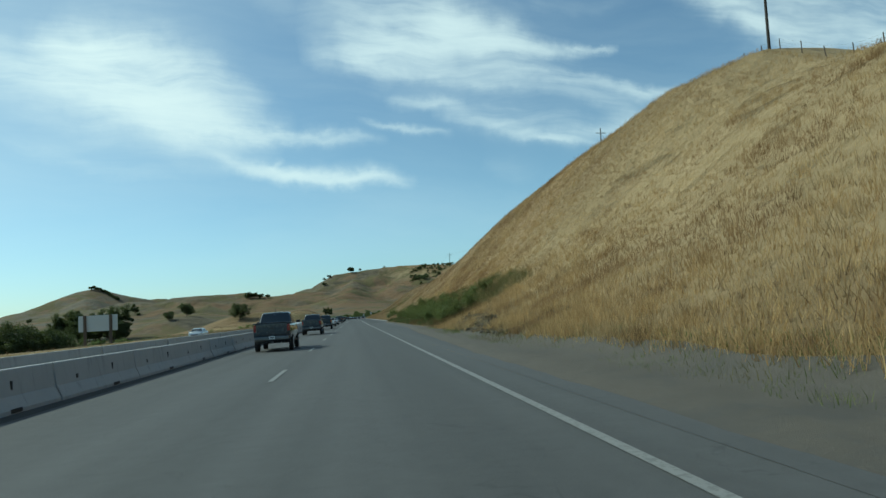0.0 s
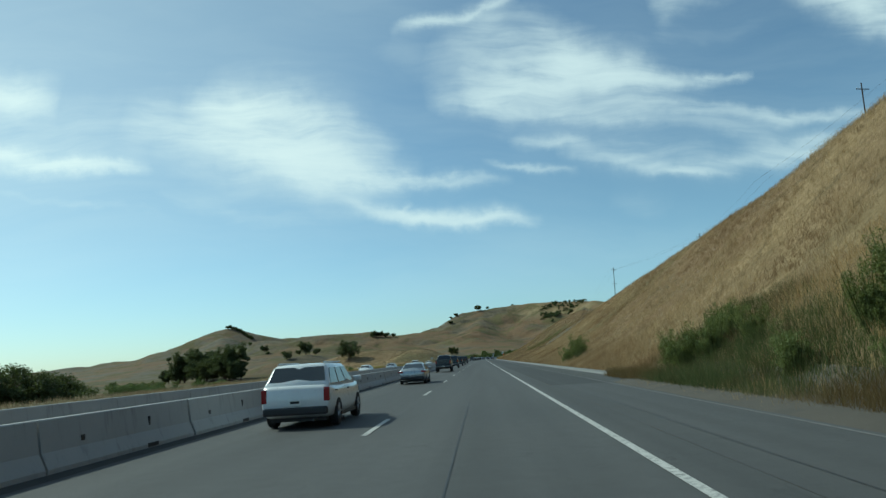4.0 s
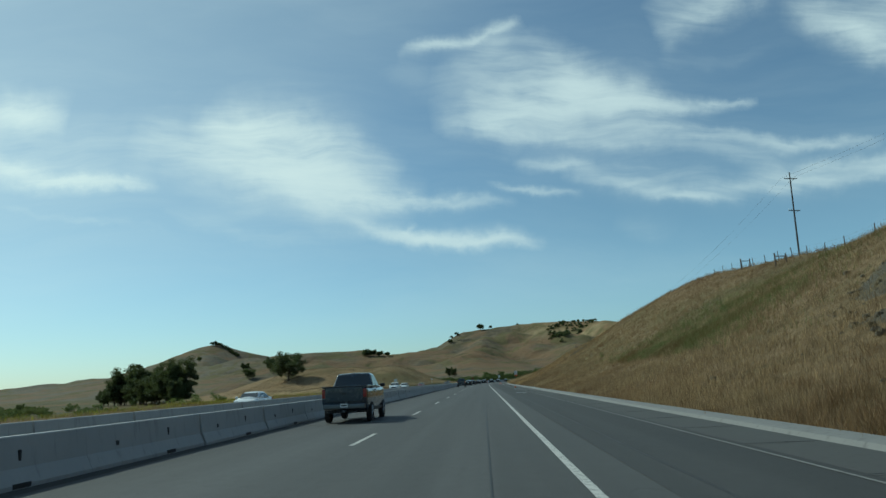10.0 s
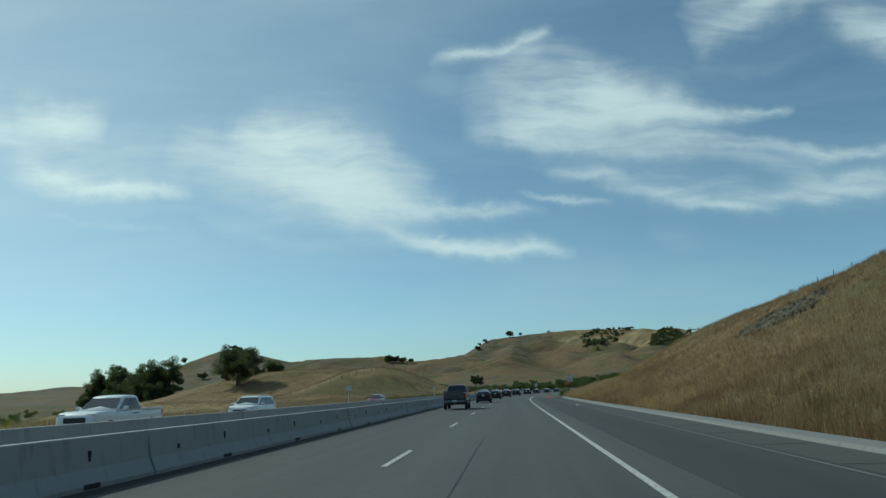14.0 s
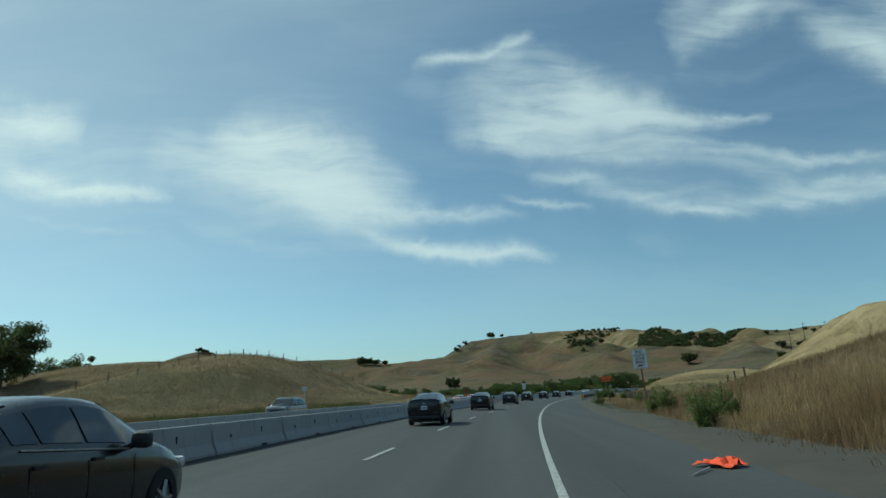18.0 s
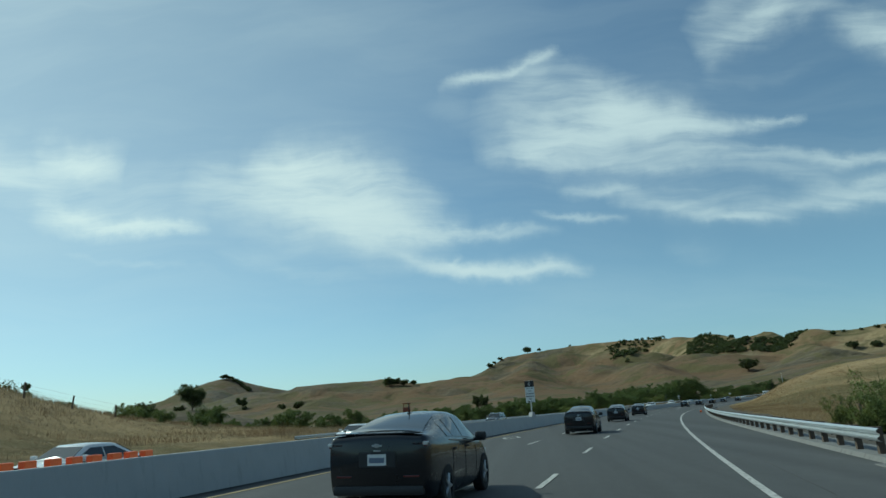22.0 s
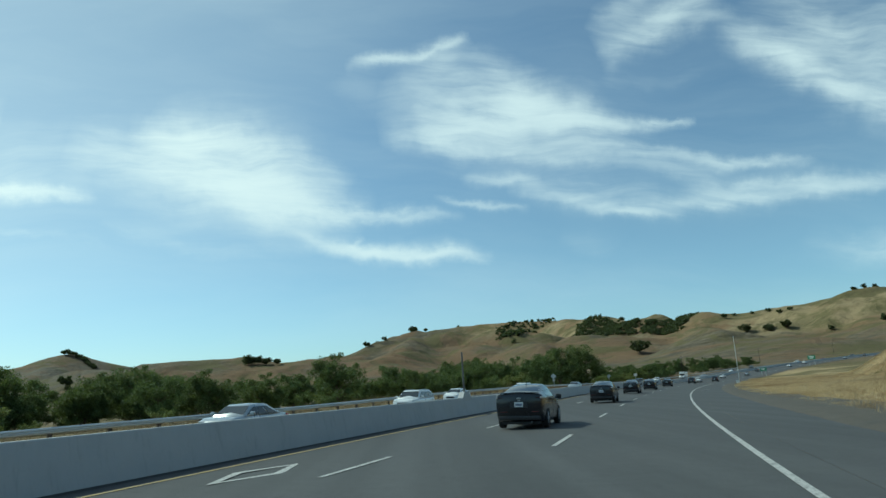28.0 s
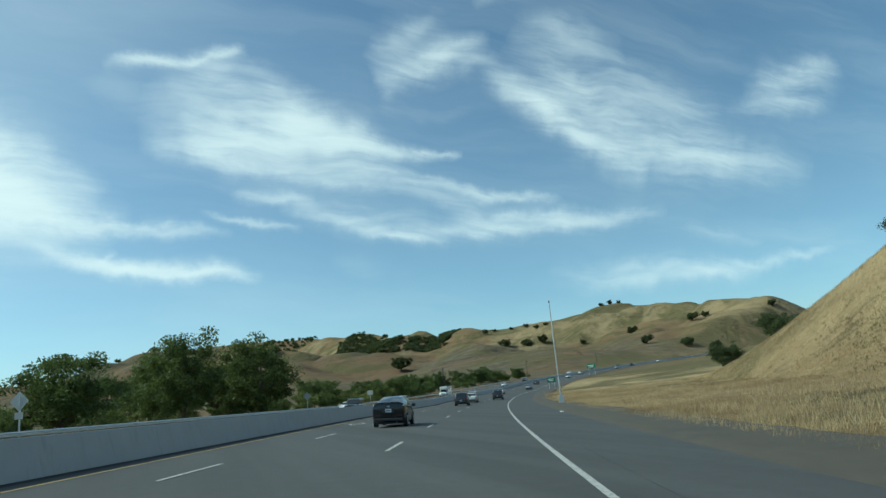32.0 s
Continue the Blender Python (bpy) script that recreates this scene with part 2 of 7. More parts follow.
def plain(n, s, colour=(0.5, 0.5, 0.5), rough=0.5, metal=0.0, grain=0.12, scale=12.0, coat=0.0):
    """A painted or moulded surface with slight dirt and wear."""
    p = spot(n)
    dirt = n.math("MULTIPLY_ADD", n.noise(p, scale, 5, 0.6), 2 * grain, 1 - grain)
    tone = n.node("ShaderNodeCombineXYZ")
    for k in range(3):
        n.put(tone.inputs[k], n.math("MULTIPLY", dirt, colour[k]))
    n.put(s.inputs["Base Color"], tone.outputs[0])
    n.put(s.inputs["Roughness"], n.math("MULTIPLY_ADD", n.noise(p, scale * 3, 3), 0.2, max(rough - 0.1, 0.02)))
    s.inputs["Metallic"].default_value = metal
    s.inputs["Coat Weight"].default_value = coat


def grass_land(n, s):
    """Dry summer hills: straw, rust and olive patches, fine stalks, bare soil."""
    p = spot(n)
    big = n.noise(p, 0.006, 5, 0.6, 0.4)
    mid = n.noise(p, 0.05, 6, 0.65, 0.6)
    small = n.noise(p, 0.6, 6, 0.7)
    straw = n.mix(mid, (0.19, 0.13, 0.062), (0.31, 0.22, 0.112))
    rust = n.mix(small, (0.130, 0.078, 0.044), (0.20, 0.128, 0.072))
    olive = n.mix(small, (0.070, 0.068, 0.030), (0.140, 0.118, 0.056))
    # browner grass across the valley, haze and shade painted in; tops beyond stay golden
    xyz = n.node("ShaderNodeSeparateXYZ")
    n.put(xyz.inputs[0], n.vec("ADD", p, n.vec("SCALE", n.vec("SUBTRACT", n.noise(p, 0.004, 4, 0.6, 0.0, "Color"), (0.5, 0.5, 0.5)), 220.0)))
    range_side = n.step(n.math("MULTIPLY_ADD", xyz.outputs[0], -1.0, xyz.outputs[1]), 700, 1100)
    lie = n.node("ShaderNodeSeparateXYZ")
    n.put(lie.inputs[0], p)
    tops = n.math("MULTIPLY", n.step(lie.outputs[0], 60, 260), n.step(n.math("MULTIPLY_ADD", n.noise(p, 0.008, 4, 0.6), 50.0, lie.outputs[2]), 112, 150))
    tops = n.math("MAXIMUM", tops, n.math("MULTIPLY", n.step(lie.outputs[0], 400, 620), n.step(n.math("MULTIPLY_ADD", n.noise(p, 0.02, 5, 0.65), 60.0, lie.outputs[2]), 75, 110)))
    straw = n.mix(range_side, straw, n.mix(n.step(mid, 0.3, 0.7), (0.066, 0.060, 0.045), (0.152, 0.124, 0.086)))
    straw = n.mix(n.math("MULTIPLY", tops, 0.9), straw, n.mix(mid, (0.20, 0.155, 0.085), (0.34, 0.265, 0.15)))
    spur = n.math("MULTIPLY", n.math("SUBTRACT", 1.0, n.step(n.vec("LENGTH", n.vec("MULTIPLY", n.vec("SUBTRACT", p, (40, 2020, 60)), (1.0, 0.35, 0.6))), 60, 150)), n.step(n.noise(p, 0.012, 5, 0.6, 0.8), 0.38, 0.62))
    straw = n.mix(n.math("MULTIPLY", spur, 0.75), straw, n.mix(mid, (0.120, 0.072, 0.042), (0.20, 0.125, 0.072)))
    # dried-grey grass in the west, greyed further to imitate distance haze
    west = n.math("SUBTRACT", 1.0, n.step(lie.outputs[0], -900, -560))
    straw = n.mix(n.math("MULTIPLY", n.math("MULTIPLY", west, range_side), 0.75), straw, n.mix(mid, (0.100, 0.092, 0.076), (0.165, 0.148, 0.118)))
    # sunburnt pale slopes beside the road at both ends of the drive
    place = n.node("ShaderNodeSeparateXYZ")
    n.put(place.inputs[0], p)
    first = n.math("MULTIPLY", n.step(place.outputs[0], 6, 14), n.math("SUBTRACT", 1.0, n.step(place.outputs[1], 110, 190)))
    last = n.math("SUBTRACT", 1.0, n.step(n.vec("LENGTH", n.vec("SUBTRACT", p, (205, 960, 20))), 160, 260))
    slope = n.math("MULTIPLY", n.step(place.outputs[0], 6, 14), n.math("SUBTRACT", 1.0, n.step(place.outputs[1], 570, 640)))
    straw = n.mix(n.math("MULTIPLY", slope, 0.9), straw, n.mix(n.step(small, 0.3, 0.7), (0.20, 0.136, 0.068), (0.42, 0.30, 0.168)))
    brown = n.math("MULTIPLY", slope, n.step(place.outputs[1], 270, 340))
    straw = n.mix(n.math("MULTIPLY", brown, 0.9), straw, n.mix(n.step(small, 0.3, 0.7), (0.105, 0.072, 0.042), (0.23, 0.165, 0.098)))
    knoll = n.math("SUBTRACT", 1.0, n.step(n.vec("LENGTH", n.vec("SUBTRACT", p, (-92, 685, 6))), 60, 130))
    valley = n.math("MULTIPLY", n.math("SUBTRACT", 1.0, n.step(place.outputs[0], -60, -42)), n.math("SUBTRACT", 1.0, n.step(n.math("MULTIPLY_ADD", small, 2.0, place.outputs[2]), -4.5, -0.5)))
    straw = n.mix(n.math("MULTIPLY", valley, 0.85), straw, n.mix(mid, (0.050, 0.055, 0.028), (0.105, 0.100, 0.052)))
    bend = n.math("SUBTRACT", 1.0, n.step(n.vec("LENGTH", n.vec("SUBTRACT", p, (96, 792, 6))), 55, 100))
    last = n.math("MAXIMUM", last, n.math("MULTIPLY", bend, 0.85))
    gold = n.math("MAXIMUM", n.math("MAXIMUM", n.math("MULTIPLY", first, 0.62), last), n.math("MULTIPLY", knoll, 0.5))
    straw = n.mix(n.math("MULTIPLY", gold, 0.95), straw, n.mix(mid, (0.35, 0.26, 0.14), (0.52, 0.40, 0.225)))
    middle = n.math("SUBTRACT", 1.0, n.step(n.vec("LENGTH", n.vec("SUBTRACT", p, (60, 2050, 60))), 250, 620))
    patchy = n.math("MULTIPLY_ADD", middle, 0.06, big)
    c = n.mix(n.math("MULTIPLY", n.math("MULTIPLY", n.step(patchy, 0.44, 0.60), 0.8), n.math("MULTIPLY_ADD", gold, -0.35, 1.0)), straw, rust)
    c = n.mix(n.math("MULTIPLY", n.math("MULTIPLY", n.step(n.noise(p, 0.011, 6, 0.68, 0.8), 0.46, 0.60), 0.9), n.math("MULTIPLY_ADD", first, -0.75, 1.0)), c, olive)
    # scrub, trails of darker growth in the folds and bare soil
    c = n.mix(n.math("MULTIPLY", n.step(n.noise(p, 0.07, 6, 0.75, 1.2), 0.54, 0.68), 0.75), c, (0.090, 0.068, 0.038))
    c = n.mix(n.math("MULTIPLY", n.step(n.noise(p, 0.022, 7, 0.72, 1.6), 0.57, 0.66), 0.6), c, (0.055, 0.050, 0.026))
    c = n.mix(n.math("MULTIPLY", n.step(n.noise(p, 0.035, 7, 0.7, 2.2), 0.60, 0.70), n.math("MULTIPLY_ADD", range_side, -0.4, 0.5)), c, (0.34, 0.25, 0.14))
    # stalk-fine light and dark
    blades = n.node("ShaderNodeMapping")
    n.put(blades.inputs[0], p)
    blades.inputs["Scale"].default_value = (5.0, 5.0, 0.8)
    fine = n.noise(blades.outputs[0], 1.6, 6, 0.75)
    c = n.mix(n.math("MULTIPLY", n.step(fine, 0.35, 0.7), n.math("MULTIPLY_ADD", range_side, -0.40, 0.55)), c, n.mix(0.4, c, (0.42, 0.32, 0.17)))
    n.put(s.inputs["Base Color"], c)
    s.inputs["Roughness"].default_value = 0.95
    s.inputs["Specular IOR Level"].default_value = 0.1
    bump(n, s, n.math("MULTIPLY_ADD", fine, 0.35, n.math("MULTIPLY", n.noise(p, 0.9, 6, 0.7), 0.65)), 0.9, 0.5)
    # folds and rills too small for the mesh
    fold = n.node("ShaderNodeBump")
    fold.inputs["Strength"].default_value, fold.inputs["Distance"].default_value = 0.9, 8.5
    n.put(fold.inputs["Height"], n.noise(p, 0.017, 8, 0.62, 0.9))
    n.put(n.tree.nodes["Bump"].inputs["Normal"], fold.outputs[0])


def asphalt(n, s, dark=0.06, light=0.10, warm=1.0):
    p = spot(n)
    grit = n.noise(p, 55.0, 3, 0.8)
    patch = n.noise(p, 0.12, 5, 0.6, 0.3)
    lane = n.node("ShaderNodeMapping")
    n.put(lane.inputs[0], p)
    lane.inputs["Scale"].default_value = (0.8, 0.02, 1)
    streak = n.noise(lane.outputs[0], 1.3, 4, 0.6)
    v = n.math("MULTIPLY_ADD", n.math("ADD", n.math("MULTIPLY", patch, 0.5), n.math("MULTIPLY", streak, 0.5)), light - dark, dark)
    v = n.math("MULTIPLY", v, n.math("MULTIPLY_ADD", grit, 1.0, 0.5))
    tyre = n.node("ShaderNodeMapping")
    n.put(tyre.inputs[0], p)
    tyre.inputs["Scale"].default_value = (0.55, 0.006, 1)
    v = n.math("MULTIPLY", v, n.math("MULTIPLY_ADD", n.step(n.noise(tyre.outputs[0], 1.0, 4, 0.55), 0.35, 0.65), 0.22, 0.90))
    v = n.math("MULTIPLY", v, n.math("MULTIPLY_ADD", n.noise(p, 2.4, 6, 0.75), 0.5, 0.75))
    tone = n.node("ShaderNodeCombineXYZ")
    for k, w in enumerate((1.0 * warm, 1.0, 1.0 / warm)):
        n.put(tone.inputs[k], n.math("MULTIPLY", v, w))
    crack = n.step(n.math("ABSOLUTE", n.math("SUBTRACT", n.noise(p, 0.35, 4, 0.55, 0.6), 0.5)), 0.0, 0.004)
    n.put(s.inputs["Base Color"], n.mix(n.math("MULTIPLY_ADD", crack, 0.35, 0.65), (0.03, 0.03, 0.03), tone.outputs[0]))
    n.put(s.inputs["Roughness"], n.math("MULTIPLY_ADD", patch, 0.2, 0.72))
    s.inputs["Specular IOR Level"].default_value = 0.35
    bump(n, s, grit, 0.35, 0.01)


def concrete(n, s, light=0.42, stain=0.6):
    p = spot(n)
    a = n.noise(p, 0.9, 6, 0.65, 0.4)
    b = n.noise(p, 18.0, 4, 0.7)
    run = n.node("ShaderNodeMapping")
    n.put(run.inputs[0], p)
    run.inputs["Scale"].default_value = (3.0, 3.0, 0.35)
    drip = n.step(n.noise(run.outputs[0], 1.4, 5, 0.65), 0.52, 0.75)
    c = n.mix(a, (light * 0.80, light * 0.79, light * 0.76), (light, light * 0.99, light * 0.96))
    c = n.mix(n.math("MULTIPLY", drip, stain), c, (light * 0.42, light * 0.40, light * 0.38))
    c = n.mix(n.math("MULTIPLY", n.step(b, 0.5, 0.8), 0.2), c, (light * 0.6, light * 0.6, light * 0.58))
    n.put(s.inputs["Base Color"], c)
    s.inputs["Roughness"].default_value = 0.88
    bump(n, s, b, 0.25, 0.006)


def road_paint(n, s, colour=(0.52, 0.51, 0.48)):
    p = spot(n)
    worn = n.step(n.noise(p, 9.0, 6, 0.75), 0.40, 0.52)
    n.put(s.inputs["Base Color"], n.mix(n.math("MULTIPLY_ADD", worn, 0.75, 0.25), (0.12, 0.12, 0.115), n.mix(n.noise(p, 1.3, 4), colour, tuple(k * 0.82 for k in colour))))
    s.inputs["Roughness"].default_value = 0.7


def leaf(n, s, dark=(0.058, 0.078, 0.038), light=(0.16, 0.185, 0.09)):
    r = n.node("ShaderNodeNewGeometry").outputs["Random Per Island"]
    o = n.node("ShaderNodeObjectInfo").outputs["Random"]
    c = n.mix(r, dark, light)
    c = n.mix(n.math("MULTIPLY", o, 0.35), c, (dark[0] * 1.8, dark[1] * 1.2, dark[2] * 1.1))
    n.put(s.inputs["Base Color"], c)
    s.inputs["Roughness"].default_value = 0.62
    s.inputs["Specular IOR Level"].default_value = 0.25
    # light through the blade
    thin = n.node("ShaderNodeBsdfTranslucent")
    n.put(thin.inputs[0], n.mix(0.35, c, (0.20, 0.24, 0.03)))
    both = n.node("ShaderNodeMixShader")
    both.inputs[0].default_value = 0.32
    n.put(both.inputs[1], s.outputs[0]), n.put(both.inputs[2], thin.outputs[0])
    n.put(n.tree.nodes["Material Output"].inputs[0], both.outputs[0])


def stalks(n, s, dark=(0.22, 0.152, 0.078), light=(0.54, 0.40, 0.222)):
    g = n.node("ShaderNodeNewGeometry")
    c = n.mix(g.outputs["Random Per Island"], dark, light)
    patch = n.noise(spot(n), 0.09, 4, 0.6, 0.5)
    c = n.mix(n.math("MULTIPLY", n.step(patch, 0.46, 0.62), 0.6), c, (0.18, 0.098, 0.046))
    tuft = n.noise(spot(n), 0.42, 4, 0.6, 0.4)
    c = n.mix(n.math("MULTIPLY", n.step(tuft, 0.54, 0.66), 0.6), c, (0.13, 0.085, 0.042))
    pale = n.noise(spot(n), 0.16, 5, 0.65, 0.8)
    c = n.mix(n.math("MULTIPLY", n.step(pale, 0.55, 0.68), 0.6), c, (0.44, 0.34, 0.19))
    n.put(s.inputs["Base Color"], c)
    s.inputs["Roughness"].default_value = 0.8
    s.inputs["Specular IOR Level"].default_value = 0.15
    # dry blades let light through
    thin = n.node("ShaderNodeBsdfTranslucent")
    n.put(thin.inputs[0], c)
    both = n.node("ShaderNodeMixShader")
    both.inputs[0].default_value = 0.45
    n.put(both.inputs[1], s.outputs[0]), n.put(both.inputs[2], thin.outputs[0])
    n.put(n.tree.nodes["Material Output"].inputs[0], both.outputs[0])


def bark(n, s, colour=(0.09, 0.065, 0.045)):
    p = spot(n)
    run = n.node("ShaderNodeMapping")
    n.put(run.inputs[0], p)
    run.inputs["Scale"].default_value = (6, 6, 0.9)
    f = n.noise(run.outputs[0], 2.0, 6, 0.7)
    n.put(s.inputs["Base Color"], n.mix(f, tuple(k * 0.5 for k in colour), tuple(k * 1.5 for k in colour)))
    s.inputs["Roughness"].default_value = 0.9
    bump(n, s, f, 0.6, 0.03)


def glassy(n, s, tint=(0.02, 0.025, 0.03)):
    s.inputs["Base Color"].default_value = (*tint, 1)
    s.inputs["Roughness"].default_value = 0.05
    s.inputs["Specular IOR Level"].default_value = 0.8


LAND = material("dry_grass_land", grass_land)
ASPHALT = material("worn_asphalt", asphalt, dark=0.040, light=0.100)
ASPHALT_NEW = material("dark_asphalt", asphalt, dark=0.024, light=0.066)
CONCRETE = material("weathered_concrete", concrete, light=0.44)
CONCRETE_NEW = material("smooth_concrete", concrete, light=0.50, stain=0.3)
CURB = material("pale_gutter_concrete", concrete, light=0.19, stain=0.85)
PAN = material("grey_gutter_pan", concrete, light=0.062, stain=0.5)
PAINT = material("white_road_paint", road_paint)
PAINT_WORN = material("worn_road_paint", road_paint, colour=(0.22, 0.22, 0.21))
PAINT_YELLOW = material("yellow_road_paint", road_paint, colour=(0.44, 0.32, 0.12))
STRAW = material("straw_stalks", stalks)
STRAW_PALE = material("pale_straw_stalks", stalks, dark=(0.32, 0.205, 0.088), light=(0.62, 0.45, 0.22))
STRAW_GOLD = material("bleached_straw_stalks", stalks, dark=(0.42, 0.31, 0.165), light=(0.72, 0.57, 0.34))
STRAW_TAN = material("tan_straw_stalks", stalks, dark=(0.27, 0.190, 0.098), light=(0.60, 0.455, 0.26))
WEED_GREEN = material("fresh_green_stalks", stalks, dark=(0.085, 0.110, 0.036), light=(0.25, 0.27, 0.105))
STRAW_BROWN = material("brown_straw_stalks", stalks, dark=(0.125, 0.082, 0.044), light=(0.40, 0.29, 0.165))
GREEN_STALKS = material("green_stalks", stalks, dark=(0.045, 0.062, 0.022), light=(0.15, 0.17, 0.066))
STRAW_DULL = material("dull_straw_stalks", stalks, dark=(0.13, 0.105, 0.066), light=(0.37, 0.30, 0.19))
OAK_LEAF = material("oak_leaf", leaf, dark=(0.030, 0.045, 0.021), light=(0.095, 0.118, 0.052))
CREEK_LEAF = material("creek_leaf", leaf, dark=(0.040, 0.068, 0.022), light=(0.145, 0.195, 0.070))
BUSH_LEAF = material("bush_leaf", leaf, dark=(0.085, 0.115, 0.036), light=(0.26, 0.30, 0.105))
BARK = material("oak_bark", bark)
POST_WOOD = material("weathered_post", bark, colour=(0.10, 0.075, 0.055))
POLE_WOOD = material("tarred_pole", bark, colour=(0.045, 0.038, 0.032))
GALV = material("galvanised_steel", plain, colour=(0.62, 0.64, 0.64), rough=0.42, metal=0.85, grain=0.15)
STEEL_DARK = material("dark_steel", plain, colour=(0.12, 0.12, 0.12), rough=0.5, metal=0.6)
GLASS = material("dark_glass", glassy)
RUBBER = material("tyre_rubber", plain, colour=(0.02, 0.02, 0.02), rough=0.85)
TRIM = material("black_plastic", plain, colour=(0.025, 0.025, 0.026), rough=0.55)
ALLOY = material("alloy_wheel", plain, colour=(0.42, 0.43, 0.44), rough=0.35, metal=0.8)
TAIL_RED = material("red_lens", plain, colour=(0.24, 0.010, 0.012), rough=0.15, coat=0.8)
LAMP_CLEAR = material("clear_lens", plain, colour=(0.6, 0.6, 0.58), rough=0.12, coat=0.8)
SIGN_WHITE = material("white_sign_sheet", plain, colour=(0.74, 0.75, 0.73), rough=0.45)
SIGN_ORANGE = material("orange_sign_sheet", plain, colour=(0.80, 0.13, 0.03), rough=0.5)
SIGN_BLACK = material("black_sign_print", plain, colour=(0.02, 0.02, 0.02), rough=0.55)
SIGN_GREEN = material("green_sign_sheet", plain, colour=(0.02, 0.17, 0.08), rough=0.45)
SIGN_BACK = material("bare_sign_back", plain, colour=(0.50, 0.51, 0.50), rough=0.5, metal=0.3)
ORANGE_PLASTIC = material("orange_plastic", plain, colour=(0.75, 0.14, 0.03), rough=0.45)


# ---- the lie of the road ----
BENDS = [(-400, 0), (455, 0), (535, .001), (595, .00095), (655, .0008), (715, .00085), (795, .00108), (875, .0008), (1010, .0005), (1080, .0012), (1560, .0012), (1900, .0003), (2400, 0)]
S_AXIS = np.arange(-400, 4200, 5.0)
_k = np.interp((S_AXIS[:-1] + S_AXIS[1:]) / 2, [b[0] for b in BENDS], [b[1] for b in BENDS])
HEAD = np.concatenate([[0], np.cumsum(_k * 5)])
ROAD_X = np.concatenate([[0], np.cumsum(np.sin((HEAD[:-1] + HEAD[1:]) / 2) * 5)])
ROAD_Y = np.concatenate([[0], np.cumsum(np.cos((HEAD[:-1] + HEAD[1:]) / 2) * 5)]) - 400


def heading(s):
    return np.interp(s, S_AXIS, HEAD)


def at(s, off=0.0):
    """World x, y at a distance s along the road and off to its right."""
    h = heading(s)
    return np.interp(s, S_AXIS, ROAD_X) + off * np.cos(h), np.interp(s, S_AXIS, ROAD_Y) - off * np.sin(h)


def grade(s):
    """The road's height: level, then climbing towards the hills."""
    return np.interp(s, [0, 1050, 1150, 1450, 1800, 2300, 3000], [0, 0, 1.2, 11.5, 23.0, 36.0, 50.0])


def bank(s):
    """Rise per metre to the left in the bend."""
    return np.interp(s, [540, 660, 860, 940, 1200, 1500], [0, 0.028, 0.03, 0.055, 0.04, 0.0])


def deck(s, off):
    """Height of the paved surface."""
    lanes = np.where(np.asarray(off) < 0, np.interp(s, [560, 640, 820, 900], [1.0, 0.15, 0.15, 0.8]), 1.0)
    return grade(s) - bank(s) * lanes * np.clip(off, -30, 8)


def smooth(x, lo, hi):
    t = np.clip((x - lo) / (hi - lo), 0, 1)
    return t * t * (3 - 2 * t)


def value_noise(x, y, seed=0):
    """Smooth noise in -1..1 on arrays."""
    xi, yi = np.floor(x).astype(np.int64), np.floor(y).astype(np.int64)
    fx, fy = x - xi, y - yi
    fx, fy = fx * fx * (3 - 2 * fx), fy * fy * (3 - 2 * fy)

    def rnd(a, b):
        h = (a * 374761393 + b * 668265263 + seed * 1442695041) & 0xFFFFFFFF
        h = ((h ^ (h >> 13)) * 1274126177) & 0xFFFFFFFF
        return ((h ^ (h >> 16)) & 0xFFFF) / 32767.5 - 1

    top = rnd(xi, yi) * (1 - fx) + rnd(xi + 1, yi) * fx
    low = rnd(xi, yi + 1) * (1 - fx) + rnd(xi + 1, yi + 1) * fx
    return top * (1 - fy) + low * fy


def fractal(x, y, size, octaves=4, seed=0):
    total, amp = 0, 1.0
    for k in range(octaves):
        total = total + amp * value_noise(x / size + 17 * k, y / size - 9 * k, seed + k)
        size, amp = size / 2.03, amp * 0.5
    return total / 1.9


# crest lines of the distant hills: points (x, y, height) and the breadth of the flank
RIDGES = [
    ([(-3200, 2300, 40), (-2300, 2700, 45), (-1776, 2850, 48), (-1353, 2850, 92), (-1186, 2850, 128), (-1082, 2850, 168), (-998, 2850, 180), (-923, 2850, 152), (-807, 2850, 128), (-500, 3000, 110)], 330),
    ([(-900, 2420, 92), (-644, 2350, 101), (-412, 2340, 102), (-223, 2300, 104), (-119, 2350, 107), (-76, 2450, 131), (25, 2500, 151), (114, 2450, 147), (213, 2350, 128), (335, 2200, 97), (454, 2100, 82), (542, 2000, 66)], 300),
    ([(-185, 3100, 150), (-71, 3100, 191), (108, 3100, 206), (219, 3100, 213), (430, 2900, 192), (498, 2500, 158), (584, 2300, 139), (620, 2200, 131), (668, 2150, 129), (730, 2050, 128), (804, 2000, 134), (838, 1960, 128), (842, 1800, 106), (802, 1600, 80), (780, 1480, 60)], 260),
    ([(25, 2480, 140), (-10, 2150, 92), (-30, 1900, 55), (-15, 1720, 28)], 170),
    ([(213, 2340, 120), (240, 2050, 75), (250, 1850, 42)], 150),
    ([(620, 2200, 125), (500, 1950, 80), (455, 1700, 52), (470, 1560, 34)], 150),
    ([(-412, 2330, 95), (-430, 2050, 55), (-400, 1800, 26)], 160),
    ([(-998, 2840, 170), (-900, 2400, 80), (-850, 2000, 34)], 200),
    ([(1500, 1500, 150), (1200, 1400, 110), (1000, 1300, 80)], 260),
]


